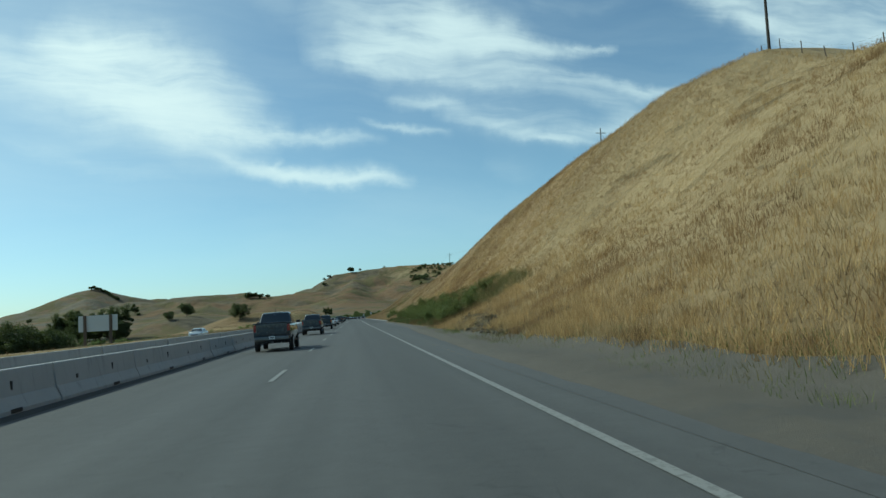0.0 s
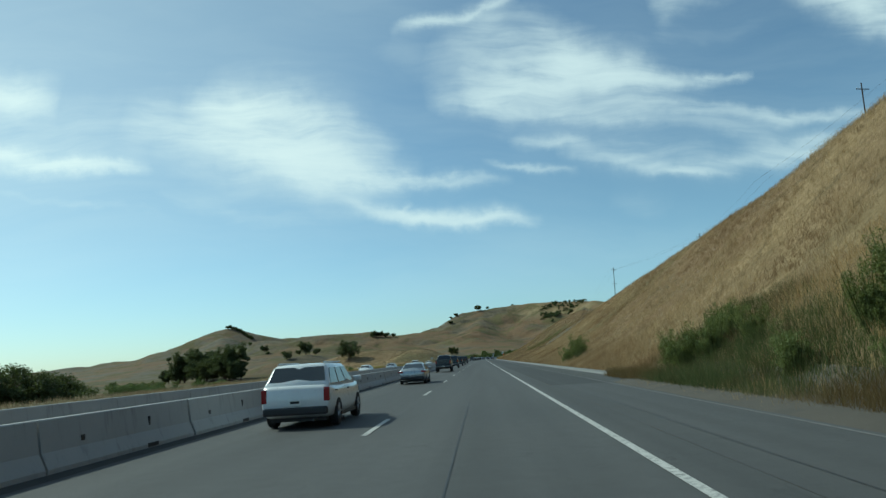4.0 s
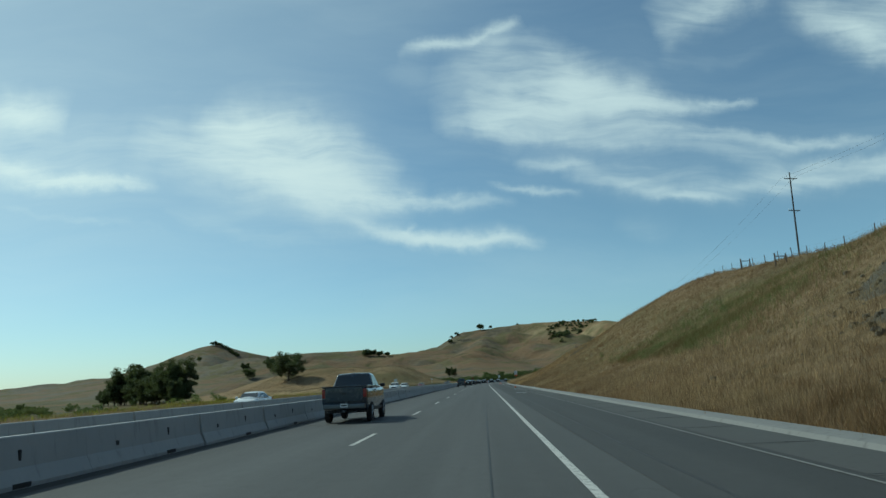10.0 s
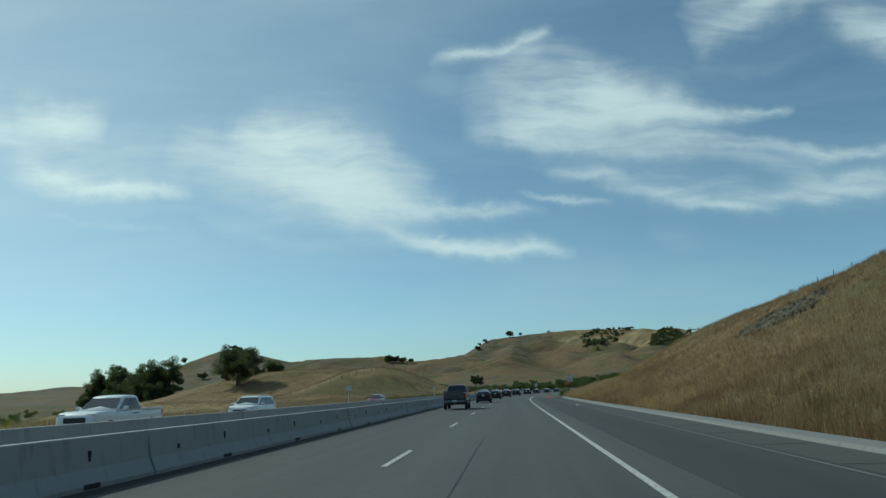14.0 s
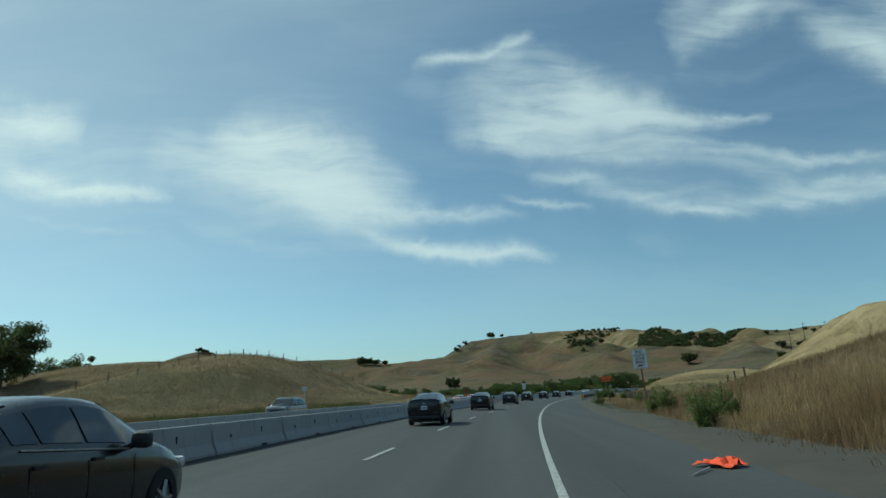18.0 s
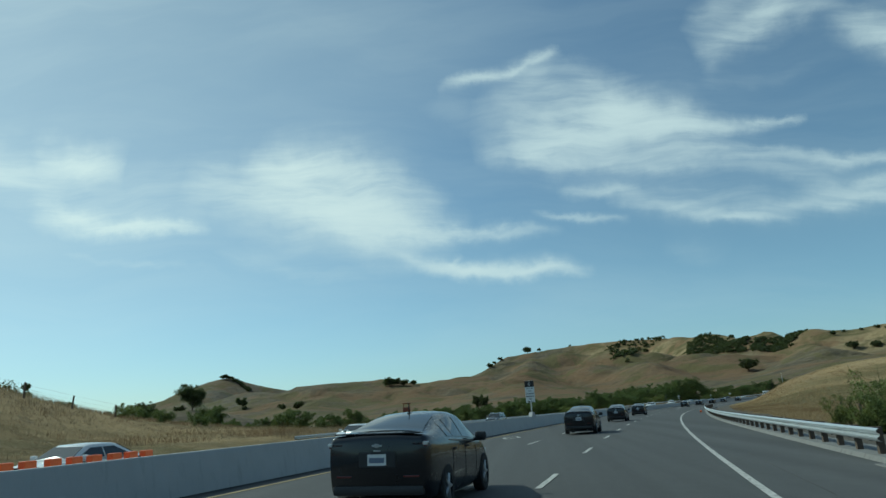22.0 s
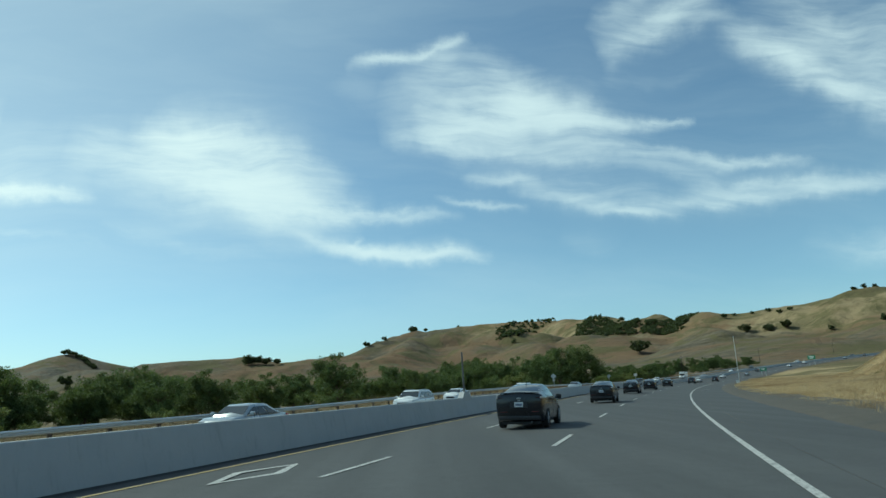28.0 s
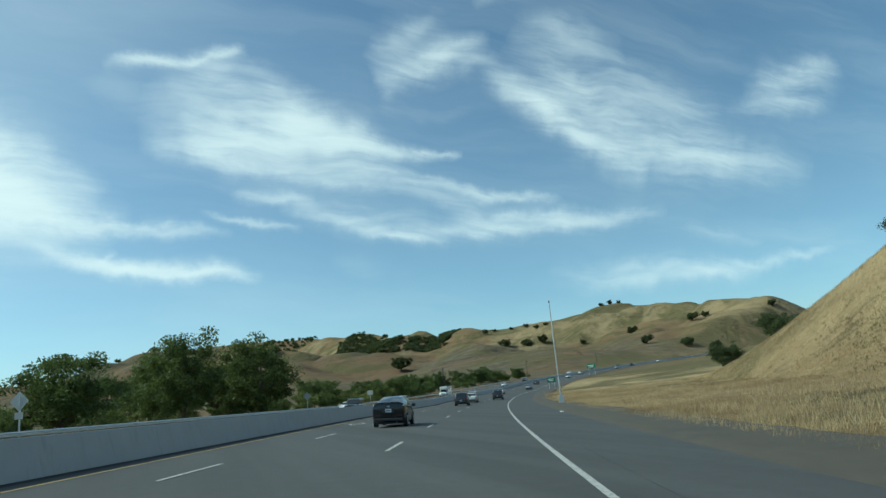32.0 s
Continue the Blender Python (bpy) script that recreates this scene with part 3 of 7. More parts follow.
def far_hills(x, y):
    best = np.zeros_like(x)
    for pts, wide in RIDGES:
        for (x0, y0, z0), (x1, y1, z1) in zip(pts[:-1], pts[1:]):
            dx, dy = x1 - x0, y1 - y0
            t = np.clip(((x - x0) * dx + (y - y0) * dy) / (dx * dx + dy * dy), 0, 1)
            d = np.hypot(x - x0 - t * dx, y - y0 - t * dy)
            z = (z0 + t * (z1 - z0)) * np.exp(-(d / wide) ** 1.35)
            best = np.maximum(best, z)
    gully = 1 - np.abs(fractal(x + 60 * fractal(x, y, 300, 2, 33), y, 260, 4, 3))
    cut = 1 - np.abs(fractal(x + 40 * fractal(x, y, 160, 2, 12), y, 120, 4, 13))
    return best * (1 - 0.16 * smooth(gully, 0.6, 1.0) * smooth(best, 10, 50) * smooth(215 - best, 20, 110)) - 7.0 * smooth(cut, 0.72, 1.0) * smooth(best, 18, 60) * smooth(230 - best, 20, 90) + fractal(x, y, 90, 4, 8) * 2.6 * smooth(best, 4, 20)


# the slope on the right of the road: distance along, crest's distance and height
SLOPE = [(-400, 45, 20.5), (46, 45, 21.0), (58, 45, 23.0), (68, 45, 28.0), (86, 45, 30.0), (130, 45, 28.6), (160, 45, 28.0), (200, 45, 24.0), (250, 45, 20.8), (300, 45, 18.7), (340, 45, 16.8), (370, 45, 15), (400, 45, 18), (430, 45, 19.0), (460, 45, 17.4), (500, 45, 15.8), (530, 44, 14.5), (560, 40, 10.5), (585, 36, 5.5), (610, 30, 0.8), (640, 30, 0.2), (4200, 30, 0.2)]


def toe_at(s):
    """Where the slope begins: close to the lane at first, then beyond the gutter."""
    return np.interp(s, [20, 45, 75, 105], [5.6, 6.0, 7.2, 8.6])


def paved_to(s):
    """Right edge of the asphalt."""
    return np.interp(s, [0, 25, 40, 56, 78, 104, 150, 151], [3.4, 3.55, 4.0, 4.3, 5.3, 5.9, 5.9, 5.9])


def mound(s, off, s0, off0, ls, lo, high):
    return high * np.exp(-np.abs((s - s0) / ls) ** 2.4 - np.abs((off - off0) / lo) ** 2.4)


def ground_height(s, off):
    """Height of the ground, in road coordinates."""
    s, off = np.asarray(s, float), np.asarray(off, float)
    x, y = at(s, off)
    far = far_hills(x, y)
    road = deck(s, off)
    # right side
    cx = np.interp(s, [k[0] for k in SLOPE], [k[1] for k in SLOPE])
    cz = np.interp(s, [k[0] for k in SLOPE], [k[2] for k in SLOPE])
    toe = toe_at(s)
    run = np.clip((off - toe) / (cx - toe), 0, 1)
    rise = cz * (run - 0.10 * np.sin(run * math.pi * 2) * 0.5)
    rise = rise - cz * 0.25 * smooth(off, cx + 2, cx + 70)
    rough = fractal(x, y, 11, 4, 5) * 0.45 * smooth(off, toe, toe + 8) * smooth(cz, 0.3, 8) + fractal(x, y, 45, 3, 6) * 1.1 * smooth(off, toe + 4, toe + 25) * smooth(cz, 2, 12)
    right = rise + rough
    right = right + 9.0 * smooth(off, 22, 66) * smooth(s, 560, 620) * (1 - smooth(s, 690, 790))
    right = right + mound(s, off, 818, 44, 44, 30, 8.0) * smooth(off, 7, 22)
    right = right + np.clip((0.52 + 0.13 * smooth(s, 965, 1050)) * (off - 38), 0, 38) * smooth(s, 880, 960) * (1 - smooth(s, 1046, 1092)) + 5 * smooth(off, 60, 140) * smooth(s, 700, 900)
    right = right + fractal(x, y, 60, 3, 2) * 0.7 * smooth(off, 14, 60)
    # left side
    left = np.maximum(mound(s, off, 657, -64, 42, 20, 11.0), mound(s, off, 684, -110, 37, 52, 12.4))
    left = left + fractal(x, y, 26, 4, 4) * 0.35 * smooth(-off, 30, 50) - 1.2 * smooth(-off, 32, 70) * smooth(s, 780, 900)
    # the creek valley lies below the road
    left = left - 10.5 * np.maximum(smooth(-off, 36, 110) * (1 - smooth(s - 0.35 * (-off - 60), 530, 600)), smooth(-off, 145, 200) * (1 - smooth(s, 950, 1300)))
    near = np.where(off > 0, right, left)
    w = smooth(far, 1.0, 14.0) * smooth(np.abs(off), 24, 120)
    z = road + near * (1 - w) + far * smooth(np.abs(off), 16, 110) - road * w * 0.6
    lip = np.minimum(7.6, paved_to(s) + 1.7)
    paved = (1 - smooth(off, lip - 1.0, lip)) * smooth(off, -31, -29)
    z = z + 31.0 * np.exp(-((x + 284) ** 2 + (y - 1192) ** 2) / 85.0 ** 2)
    return z - 0.22 * paved


# bare stony cuts in the slope: centre along, centre out, half sizes
CUTS = [(311, 25, 21, 10), (477, 26, 10, 3.2), (44, 7.2, 15, 1.3)]


def bare(s, off):
    """How bare the slope is, 0 to 1 and over."""
    best = np.zeros_like(np.asarray(s, float))
    for s0, o0, ls, lo in CUTS:
        d = ((s - s0) / ls) ** 2 + ((off - o0 - 0.12 * (s - s0)) / lo) ** 2
        best = np.maximum(best, 1.05 - 0.8 * d + 0.75 * fractal(np.asarray(s, float), np.asarray(off, float), 8.0, 5, 21))
    return np.where(best > 0, best, 0)


def sheet(name, s_line, off_line, z_of, mat, kind="structure", label="", category="", off_of=None):
    """A surface over a grid in road coordinates."""
    S, O = np.meshgrid(s_line, off_line, indexing="ij")
    O = off_of(S, O) if off_of else O
    X, Y = at(S, O)
    Z = z_of(S, O)
    ns, no = S.shape
    verts = np.stack([X, Y, Z], -1).reshape(-1, 3)
    i = np.arange(ns * no).reshape(ns, no)
    faces = np.stack([i[:-1, :-1], i[:-1, 1:], i[1:, 1:], i[1:, :-1]], -1).reshape(-1, 4)
    me = bpy.data.meshes.new(name)
    me.from_pydata(verts.tolist(), [], faces.tolist())
    me.materials.append(mat)
    me.shade_smooth()
    ob = new(name, me)
    return tagged(ob, label, category, "", kind)


def spread(*parts):
    return np.unique(np.concatenate([np.arange(a, b, step) for a, b, step in parts]))


ground = sheet("ground", spread((-300, 20, 8), (20, 620, 3.0), (620, 1150, 5.0), (1150, 2500, 9), (2500, 4100, 18)),
               spread((-3300, -1300, 26), (-1300, -260, 11), (-260, -34, 5), (-34, -28, 1.0), (-28, 6, 4), (6, 9, 0.5), (9, 30, 1.0), (30, 70, 2.0), (70, 160, 4), (160, 420, 12), (420, 700, 30)),
               ground_height, LAND, label="golden dry summer grass over rolling open hills", category="ground")

# ---- pavement ----
S_ROAD = spread((-300, 0, 5.0), (0, 150, 1.0), (150, 1200, 5.0), (1200, 2100, 10.0))


def left_edge(s):
    """Foot of the median barrier on our side."""
    return np.interp(s, [0, 632, 640, 700], [-7.9, -7.9, -11.5, -11.5])


road = sheet("road", S_ROAD, np.array([-28.6, -24, -20, -16, -12, -8, -4, 0, 2.9]), lambda s, o: deck(s, o), ASPHALT, label="worn grey asphalt carriageway of a divided motorway", category="road")
def between(lo, hi):
    """Turns 0..1 across a strip into offsets between two edges."""
    return lambda s, f: lo(s) + (hi(s) - lo(s)) * f


first_shoulder = sheet("shoulder", S_ROAD[S_ROAD <= 150], np.array([0, 0.33, 0.67, 1.0]), lambda s, o: deck(s, o) + 0.003, ASPHALT, off_of=between(lambda s: 2.9 + 0 * s, lambda s: paved_to(s) + 0.16 * fractal(s, 0 * s, 2.3, 3, 4) * (s < 150)), label="narrow grey asphalt shoulder with a crumbling edge", category="road shoulder")
shoulder = sheet("shoulder", S_ROAD[(S_ROAD >= 150) & (S_ROAD <= 530)], np.array([2.9, 4.4, 5.9]), lambda s, o: deck(s, o) + 0.003, ASPHALT_NEW, label="dark newer asphalt shoulder beside the lane", category="road shoulder")
later_shoulder = sheet("shoulder", S_ROAD[S_ROAD >= 530], np.array([2.9, 4.4, 5.9]), lambda s, o: deck(s, o) + 0.003, ASPHALT, label="worn grey asphalt shoulder of the bend", category="road shoulder")


def stony(n, s):
    p = spot(n)
    a, b = n.noise(p, 0.35, 7, 0.7, 0.8), n.noise(p, 3.5, 6, 0.75)
    c = n.mix(a, (0.11, 0.098, 0.076), (0.19, 0.168, 0.13))
    c = n.mix(n.step(b, 0.60, 0.74), c, (0.19, 0.175, 0.145))
    c = n.mix(n.math("MULTIPLY", n.step(n.noise(p, 0.5, 6, 0.75, 0.6), 0.48, 0.62), 0.8), c, (0.17, 0.13, 0.065))
    n.put(s.inputs["Base Color"], c)
    s.inputs["Roughness"].default_value = 0.95
    s.inputs["Specular IOR Level"].default_value = 0.1
    bump(n, s, b, 1.0, 0.4)


STONY = material("stony_cut", stony)
for s0, o0, ls, lo in CUTS:
    tagged(sheet("stony_cut", np.arange(s0 - ls * 1.5, s0 + ls * 1.5, 0.6), np.arange(max(float(toe_at(s0)) + 0.2, o0 - lo * 1.7), o0 + lo * 1.7, 0.5),
                 lambda s, o: ground_height(s, o) + np.clip((bare(s, o) - 0.45) * 0.8, -0.5, 0.16) + 0.16 * fractal(s * 1.0, o * 1.0, 1.6, 3, 31), STONY), "bare grey stony cut in the grassy slope", "bank")
    # loose stones lying on it
    rng = np.random.default_rng(77)
    n = 3000
    s, o = rng.uniform(s0 - ls * 1.3, s0 + ls * 1.3, n), rng.uniform(max(float(toe_at(s0)) + 0.2, o0 - lo * 1.5), o0 + lo * 1.5, n)
    keep = bare(s, o) > 0.4 + rng.normal(0, 0.2, n)
    s, o = s[keep], o[keep]
    n = len(s)
    X, Y = at(s, o)
    Z = ground_height(s, o) + 0.12
    size = 0.05 + 0.17 * rng.random(n) ** 5
    corners = np.array([(-1, -1, -1), (1, -1, -1), (1, 1, -1), (-1, 1, -1), (-0.6, -0.6, 0.8), (0.6, -0.6, 0.8), (0.6, 0.6, 0.8), (-0.6, 0.6, 0.8)], float)
    V = corners[None] * size[:, None, None] * rng.uniform(0.6, 1.3, (n, 8, 1)) * np.array([1.2, 0.9, 0.7]) + np.stack([X, Y, Z], -1)[:, None]
    F = np.array([(0, 1, 5, 4), (1, 2, 6, 5), (2, 3, 7, 6), (3, 0, 4, 7), (4, 5, 6, 7)])[None] + 8 * np.arange(n)[:, None, None]
    me = bpy.data.meshes.new("rubble")
    me.from_pydata(V.reshape(-1, 3).tolist(), [], F.reshape(-1, 4).tolist())
    me.materials.append(STONY)
    tagged(new("rubble", me), "loose grey stones on the bare cut", "stones", "", "stuff")


# ---- building helpers ----
def height(s, off):
    return float(ground_height(s, off))


def spot_on(s, off, z=None, turn=0.0):
    """Pose standing at a place along the road, facing along it."""
    x, y = at(s, off)
    return Matrix.Translation((float(x), float(y), height(s, off) if z is None else z)) @ Matrix.Rotation(-float(heading(s)) + radians(turn), 4, "Z")


def mesh_of(bm, name, mat):
    me = bpy.data.meshes.new(name)
    bm.normal_update()
    bm.to_mesh(me)
    bm.free()
    for m in (mat if isinstance(mat, (list, tuple)) else [mat]):
        me.materials.append(m)
    return me


def np_mesh(name, verts, faces, mat):
    """A mesh from arrays; faces all with the same number of corners."""
    me = bpy.data.meshes.new(name)
    n, k = faces.shape
    me.vertices.add(len(verts))
    me.vertices.foreach_set("co", np.ascontiguousarray(verts, dtype=np.float32).ravel())
    me.loops.add(n * k)
    me.loops.foreach_set("vertex_index", np.ascontiguousarray(faces, dtype=np.int32).ravel())
    me.polygons.add(n)
    me.polygons.foreach_set("loop_start", np.arange(0, n * k, k, dtype=np.int32))
    me.polygons.foreach_set("loop_total", np.full(n, k, dtype=np.int32))
    me.update()
    me.materials.append(mat)
    return me


def thing(name, label, category, m=None, group=""):
    ob = new(name)
    ob.empty_display_size = 0.3
    if m is not None:
        ob.matrix_world = m
    return tagged(ob, label, category, group)


def part(name, bm, mat, parent, label=""):
    ob = new(name, mesh_of(bm, name, mat) if isinstance(bm, bmesh.types.BMesh) else bm)
    ob.parent = parent
    return tagged(ob, label)


def box(bm, x, y, z, sx, sy, sz, bevel=0.0, turn=None):
    m = Matrix.Translation((x, y, z)) @ (turn or Matrix()) @ Matrix.Diagonal((sx, sy, sz, 1))
    made = bmesh.ops.create_cube(bm, size=1.0, matrix=m)["verts"]
    if bevel:
        edges = list({e for v in made for e in v.link_edges})
        bmesh.ops.bevel(bm, geom=edges, offset=bevel, segments=2, affect="EDGES", profile=0.6)
    return bm


def tube(bm, a, b, r0, r1=None, seg=8, caps=True):
    a, b = Vector(a), Vector(b)
    r1 = r0 if r1 is None else r1
    d = b - a
    m = Matrix.Translation((a + b) / 2) @ d.to_track_quat("Z", "Y").to_matrix().to_4x4()
    bmesh.ops.create_cone(bm, cap_ends=caps, segments=seg, radius1=r0, radius2=r1, depth=d.length, matrix=m)
    return bm


def extrude_profile(bm, pts, y0, y1):
    """A prism along y from points (x, z)."""
    a = [bm.verts.new((x, y0, z)) for x, z in pts]
    b = [bm.verts.new((x, y1, z)) for x, z in pts]
    n = len(pts)
    for i in range(n):
        bm.faces.new((a[i], a[(i + 1) % n], b[(i + 1) % n], b[i]))
    bm.faces.new(list(reversed(a)))
    bm.faces.new(b)
    bmesh.ops.recalc_face_normals(bm, faces=bm.faces)
    return bm


def B():
    return bmesh.new()


def swept(name, profile, s_line, off_of, z_of, mat):
    """A closed profile (x to the right, z up) carried along the road as one mesh."""
    n = len(profile)
    rows = []
    for s in s_line:
        o, z = float(off_of(s)), float(z_of(s, float(off_of(s))))
        for px, pz in profile:
            x, y = at(s, o + px)
            rows.append((float(x), float(y), z + pz))
    faces = []
    for i in range(len(s_line) - 1):
        for k in range(n):
            a, b = i * n + k, i * n + (k + 1) % n
            faces.append((a, b, b + n, a + n))
    me = bpy.data.meshes.new(name)
    me.from_pydata(rows, [], faces + [tuple(range(n)), tuple(range((len(s_line) - 1) * n, len(s_line) * n))])
    me.materials.append(mat)
    bm = B()
    bm.from_mesh(me)
    bmesh.ops.recalc_face_normals(bm, faces=bm.faces)
    bm.to_mesh(me)
    bm.free()
    return me


def stripe(name, s0, s1, off, wide, mat, lift=0.008, step=2.5):
    s_line = np.linspace(s0, s1, max(2, int((s1 - s0) / step) + 1))
    return sheet(name, s_line, np.array([off - wide / 2, off + wide / 2]), lambda s, o: deck(s, o) + lift, mat)


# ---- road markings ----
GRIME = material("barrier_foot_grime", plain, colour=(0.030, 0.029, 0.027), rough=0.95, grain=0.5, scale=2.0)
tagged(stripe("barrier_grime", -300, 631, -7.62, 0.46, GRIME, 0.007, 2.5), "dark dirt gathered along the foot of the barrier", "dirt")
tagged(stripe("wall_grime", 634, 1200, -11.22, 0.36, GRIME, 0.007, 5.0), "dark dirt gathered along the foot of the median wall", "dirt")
tagged(stripe("worn_edge_line", -300, 118, 1.95, 0.15, PAINT_WORN, 0.010, 5.0), "half-worn solid white edge line painted on the asphalt", "road marking")
tagged(stripe("edge_line", 118, 2050, 1.95, 0.15, PAINT, 0.010, 5.0), "worn solid white edge line painted on the asphalt", "road marking")
tagged(stripe("yellow_line", 650, 2050, -10.3, 0.15, PAINT_YELLOW, 0.010, 5.0), "faded solid yellow line along the median barrier", "road marking")
tagged(stripe("far_edge_line", -300, 2050, -27.2, 0.15, PAINT, 0.010, 5.0), "white edge line of the opposite carriageway", "road marking")


def lane_dashes(name, off_of, runs, label, long=3.66):
    """Dashes of one lane line; runs: first dash, last, pace."""
    holder = tagged(new(name), label, "road marking", "", "structure")
    for first, last, pace in runs:
        for s in np.arange(first, last, pace):
            d = stripe("dash", s, s + long * min(1.0, pace / 14.0), float(off_of(s)), 0.14, PAINT if s > 100 else PAINT_WORN, 0.012, 1.9)
            del d["kind"]
            d.parent = holder


lane_dashes("lane_line", lambda s: np.interp(s, [480, 540, 600, 655, 740, 800, 900], [-3.05, -2.65, -2.35, -2.2, -2.3, -2.6, -2.85]),
            ((-61.9, 532, 16.1), (539.7, 588, 13.5), (596.6, 645, 12.4), (652.7, 730, 10.8), (736.4, 798, 10.2), (801, 1500, 14.85)), "broken white lane line on grey asphalt", 4.1)
lane_dashes("carpool_lane_line", lambda s: np.interp(s, [668, 745, 800, 915], [-5.7, -5.8, -6.4, -7.3]), ((672, 740, 11.5), (741.2, 798, 10.8), (810.2, 1500, 14.85)), "broken white line beside the carpool lane", 3.9)
lane_dashes("opposite_lane_line", lambda s: -20.0, ((560, 1500, 14.63),), "broken white lane line of the opposite carriageway")
lane_dashes("opposite_second_lane_line", lambda s: -23.6, ((560, 1500, 14.63),), "broken white lane line of the opposite carriageway")


def carpool_diamond(s0):
    bm = B()
    outer, inner = [(0, 1.9), (0.62, 0), (0, -1.9), (-0.62, 0)], [(0, 1.45), (0.40, 0), (0, -1.45), (-0.40, 0)]
    z = float(deck(s0, -8.6))
    o = [bm.verts.new((x, y, 0)) for x, y in outer]
    i = [bm.verts.new((x, y, 0)) for x, y in inner]
    for k in range(4):
        bm.faces.new((o[k], i[k], i[(k + 1) % 4], o[(k + 1) % 4]))
    ob = new("carpool_diamond", mesh_of(bm, "carpool_diamond", PAINT))
    ob.matrix_world = spot_on(s0, -8.6, z + 0.014) @ Matrix.Rotation(math.atan(float(bank(s0))), 4, "Y")
    tagged(ob, "white diamond outline painted on the carpool lane", "road marking", "carpool diamonds", "structure")


for s0 in (682, 826, 975, 1120):
    carpool_diamond(s0)

# patched seams in the asphalt: long tar lines and joints
TAR = material("tar_seal", plain, colour=(0.018, 0.018, 0.018), rough=0.6)
for s0, s1, off in ((60, 140, -0.9), (120, 360, 3.55), (250, 330, 0.55), (356, 430, -1.25)):
    tagged(stripe("tar_seam", s0, s1, off, 0.03, TAR, 0.006, 4.0), "dark tar-sealed seam along the asphalt", "road marking")

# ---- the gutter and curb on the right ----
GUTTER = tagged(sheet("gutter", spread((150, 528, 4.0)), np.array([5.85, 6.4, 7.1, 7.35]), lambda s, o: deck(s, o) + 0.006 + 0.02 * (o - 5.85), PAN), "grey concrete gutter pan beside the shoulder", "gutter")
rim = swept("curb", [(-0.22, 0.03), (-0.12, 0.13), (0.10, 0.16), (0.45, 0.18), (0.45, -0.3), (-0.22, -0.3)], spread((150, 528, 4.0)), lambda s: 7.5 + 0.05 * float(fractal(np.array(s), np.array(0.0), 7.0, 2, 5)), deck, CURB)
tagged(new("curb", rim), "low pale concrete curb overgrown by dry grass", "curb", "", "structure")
tagged(stripe("gutter_lip", 96, 527, 5.62, 0.07, CURB, 0.012, 4.0), "thin pale concrete lip at the edge of the shoulder", "curb")
JOINT = mesh_of(box(B(), 0, 0, 0.0, 1.9, 0.03, 0.004), "joint", TAR)
for s0 in np.arange(153, 525, 4.6):
    d = new("joint", JOINT)
    d.matrix_world = spot_on(float(s0), 6.75, float(deck(s0, 7)) + 0.034)
    d.parent = GUTTER


def dirt(n, s):
    p = spot(n)
    a, b = n.noise(p, 0.7, 6, 0.7, 0.3), n.noise(p, 22.0, 4, 0.75)
    c = n.mix(a, (0.052, 0.045, 0.036), (0.115, 0.098, 0.077))
    c = n.mix(n.step(b, 0.58, 0.75), c, (0.18, 0.165, 0.14))
    c = n.mix(n.math("MULTIPLY", n.step(n.noise(p, 0.4, 5, 0.7, 0.6), 0.5, 0.66), 0.7), c, (0.062, 0.058, 0.052))
    n.put(s.inputs["Base Color"], c)
    s.inputs["Roughness"].default_value = 0.95
    bump(n, s, b, 0.8, 0.03)


DIRT = material("gravelly_dirt", dirt)


def verge_height(s, o):
    """From the asphalt's edge out to the foot of the slope."""
    w = smooth(o, paved_to(s) + 0.5, toe_at(s))
    return np.maximum(deck(s, o) * (1 - w) + ground_height(s, o) * w, ground_height(s, o)) - 0.03 * (1 - smooth(o, paved_to(s) - 0.2, paved_to(s) + 0.15))


for s0, s1 in ((-300, 150), (527, 1300)):
    tagged(sheet("dirt_verge", spread((s0, s1 + 1, 1.5)), np.linspace(0, 1, 9),
                 lambda s, o: verge_height(s, o) + 0.012 + 0.11 * smooth(o, paved_to(s), paved_to(s) + 0.7) + 0.02 * fractal(s * 3, o * 3, 2.0, 2, 9), DIRT, off_of=between(lambda s: paved_to(s) - 0.25, lambda s: toe_at(s) + 1.0 + 0.5 * fractal(s, 0 * s, 4.0, 3, 14))),
           "bare gravelly dirt strip beside the shoulder", "verge")

# loose stones and litter along the verge
def stone_mesh(seed):
    random.seed(seed)
    bm = B()
    bmesh.ops.create_icosphere(bm, subdivisions=1, radius=1.0)
    for v in bm.verts:
        v.co = Vector((v.co.x * random.uniform(0.7, 1.2), v.co.y * random.uniform(0.7, 1.2), v.co.z * random.uniform(0.4, 0.8)))
    return bm


random.seed(5)
STONE = material("pale_stone", concrete, light=0.34, stain=0.3)
sv, sf, base = [], [], 0
for k in range(1500):
    s0 = random.choice((random.uniform(-20, 118), random.uniform(527, 660), random.uniform(850, 1010), random.uniform(120, 527)))
    off0 = float(paved_to(s0)) + random.uniform(0, 3.1) if not 118 < s0 < 527 else random.choice((random.uniform(7.9, 9.2), random.uniform(3.5, 6.5)))
    r = random.uniform(0.02, 0.07) * (2.2 if random.random() < 0.08 else 1)
    bm = stone_mesh(k % 7)
    x, y = at(s0, off0)
    z = max(height(s0, off0), float(deck(s0, off0)) if off0 < 8 else -9) + 0.02
    bm.verts.index_update()
    for v in bm.verts:
        sv.append((float(x) + v.co.x * r, float(y) + v.co.y * r, z + v.co.z * r))
    for f in bm.faces:
        sf.append([base + v.index for v in f.verts])
    base += len(bm.verts)
    bm.free()
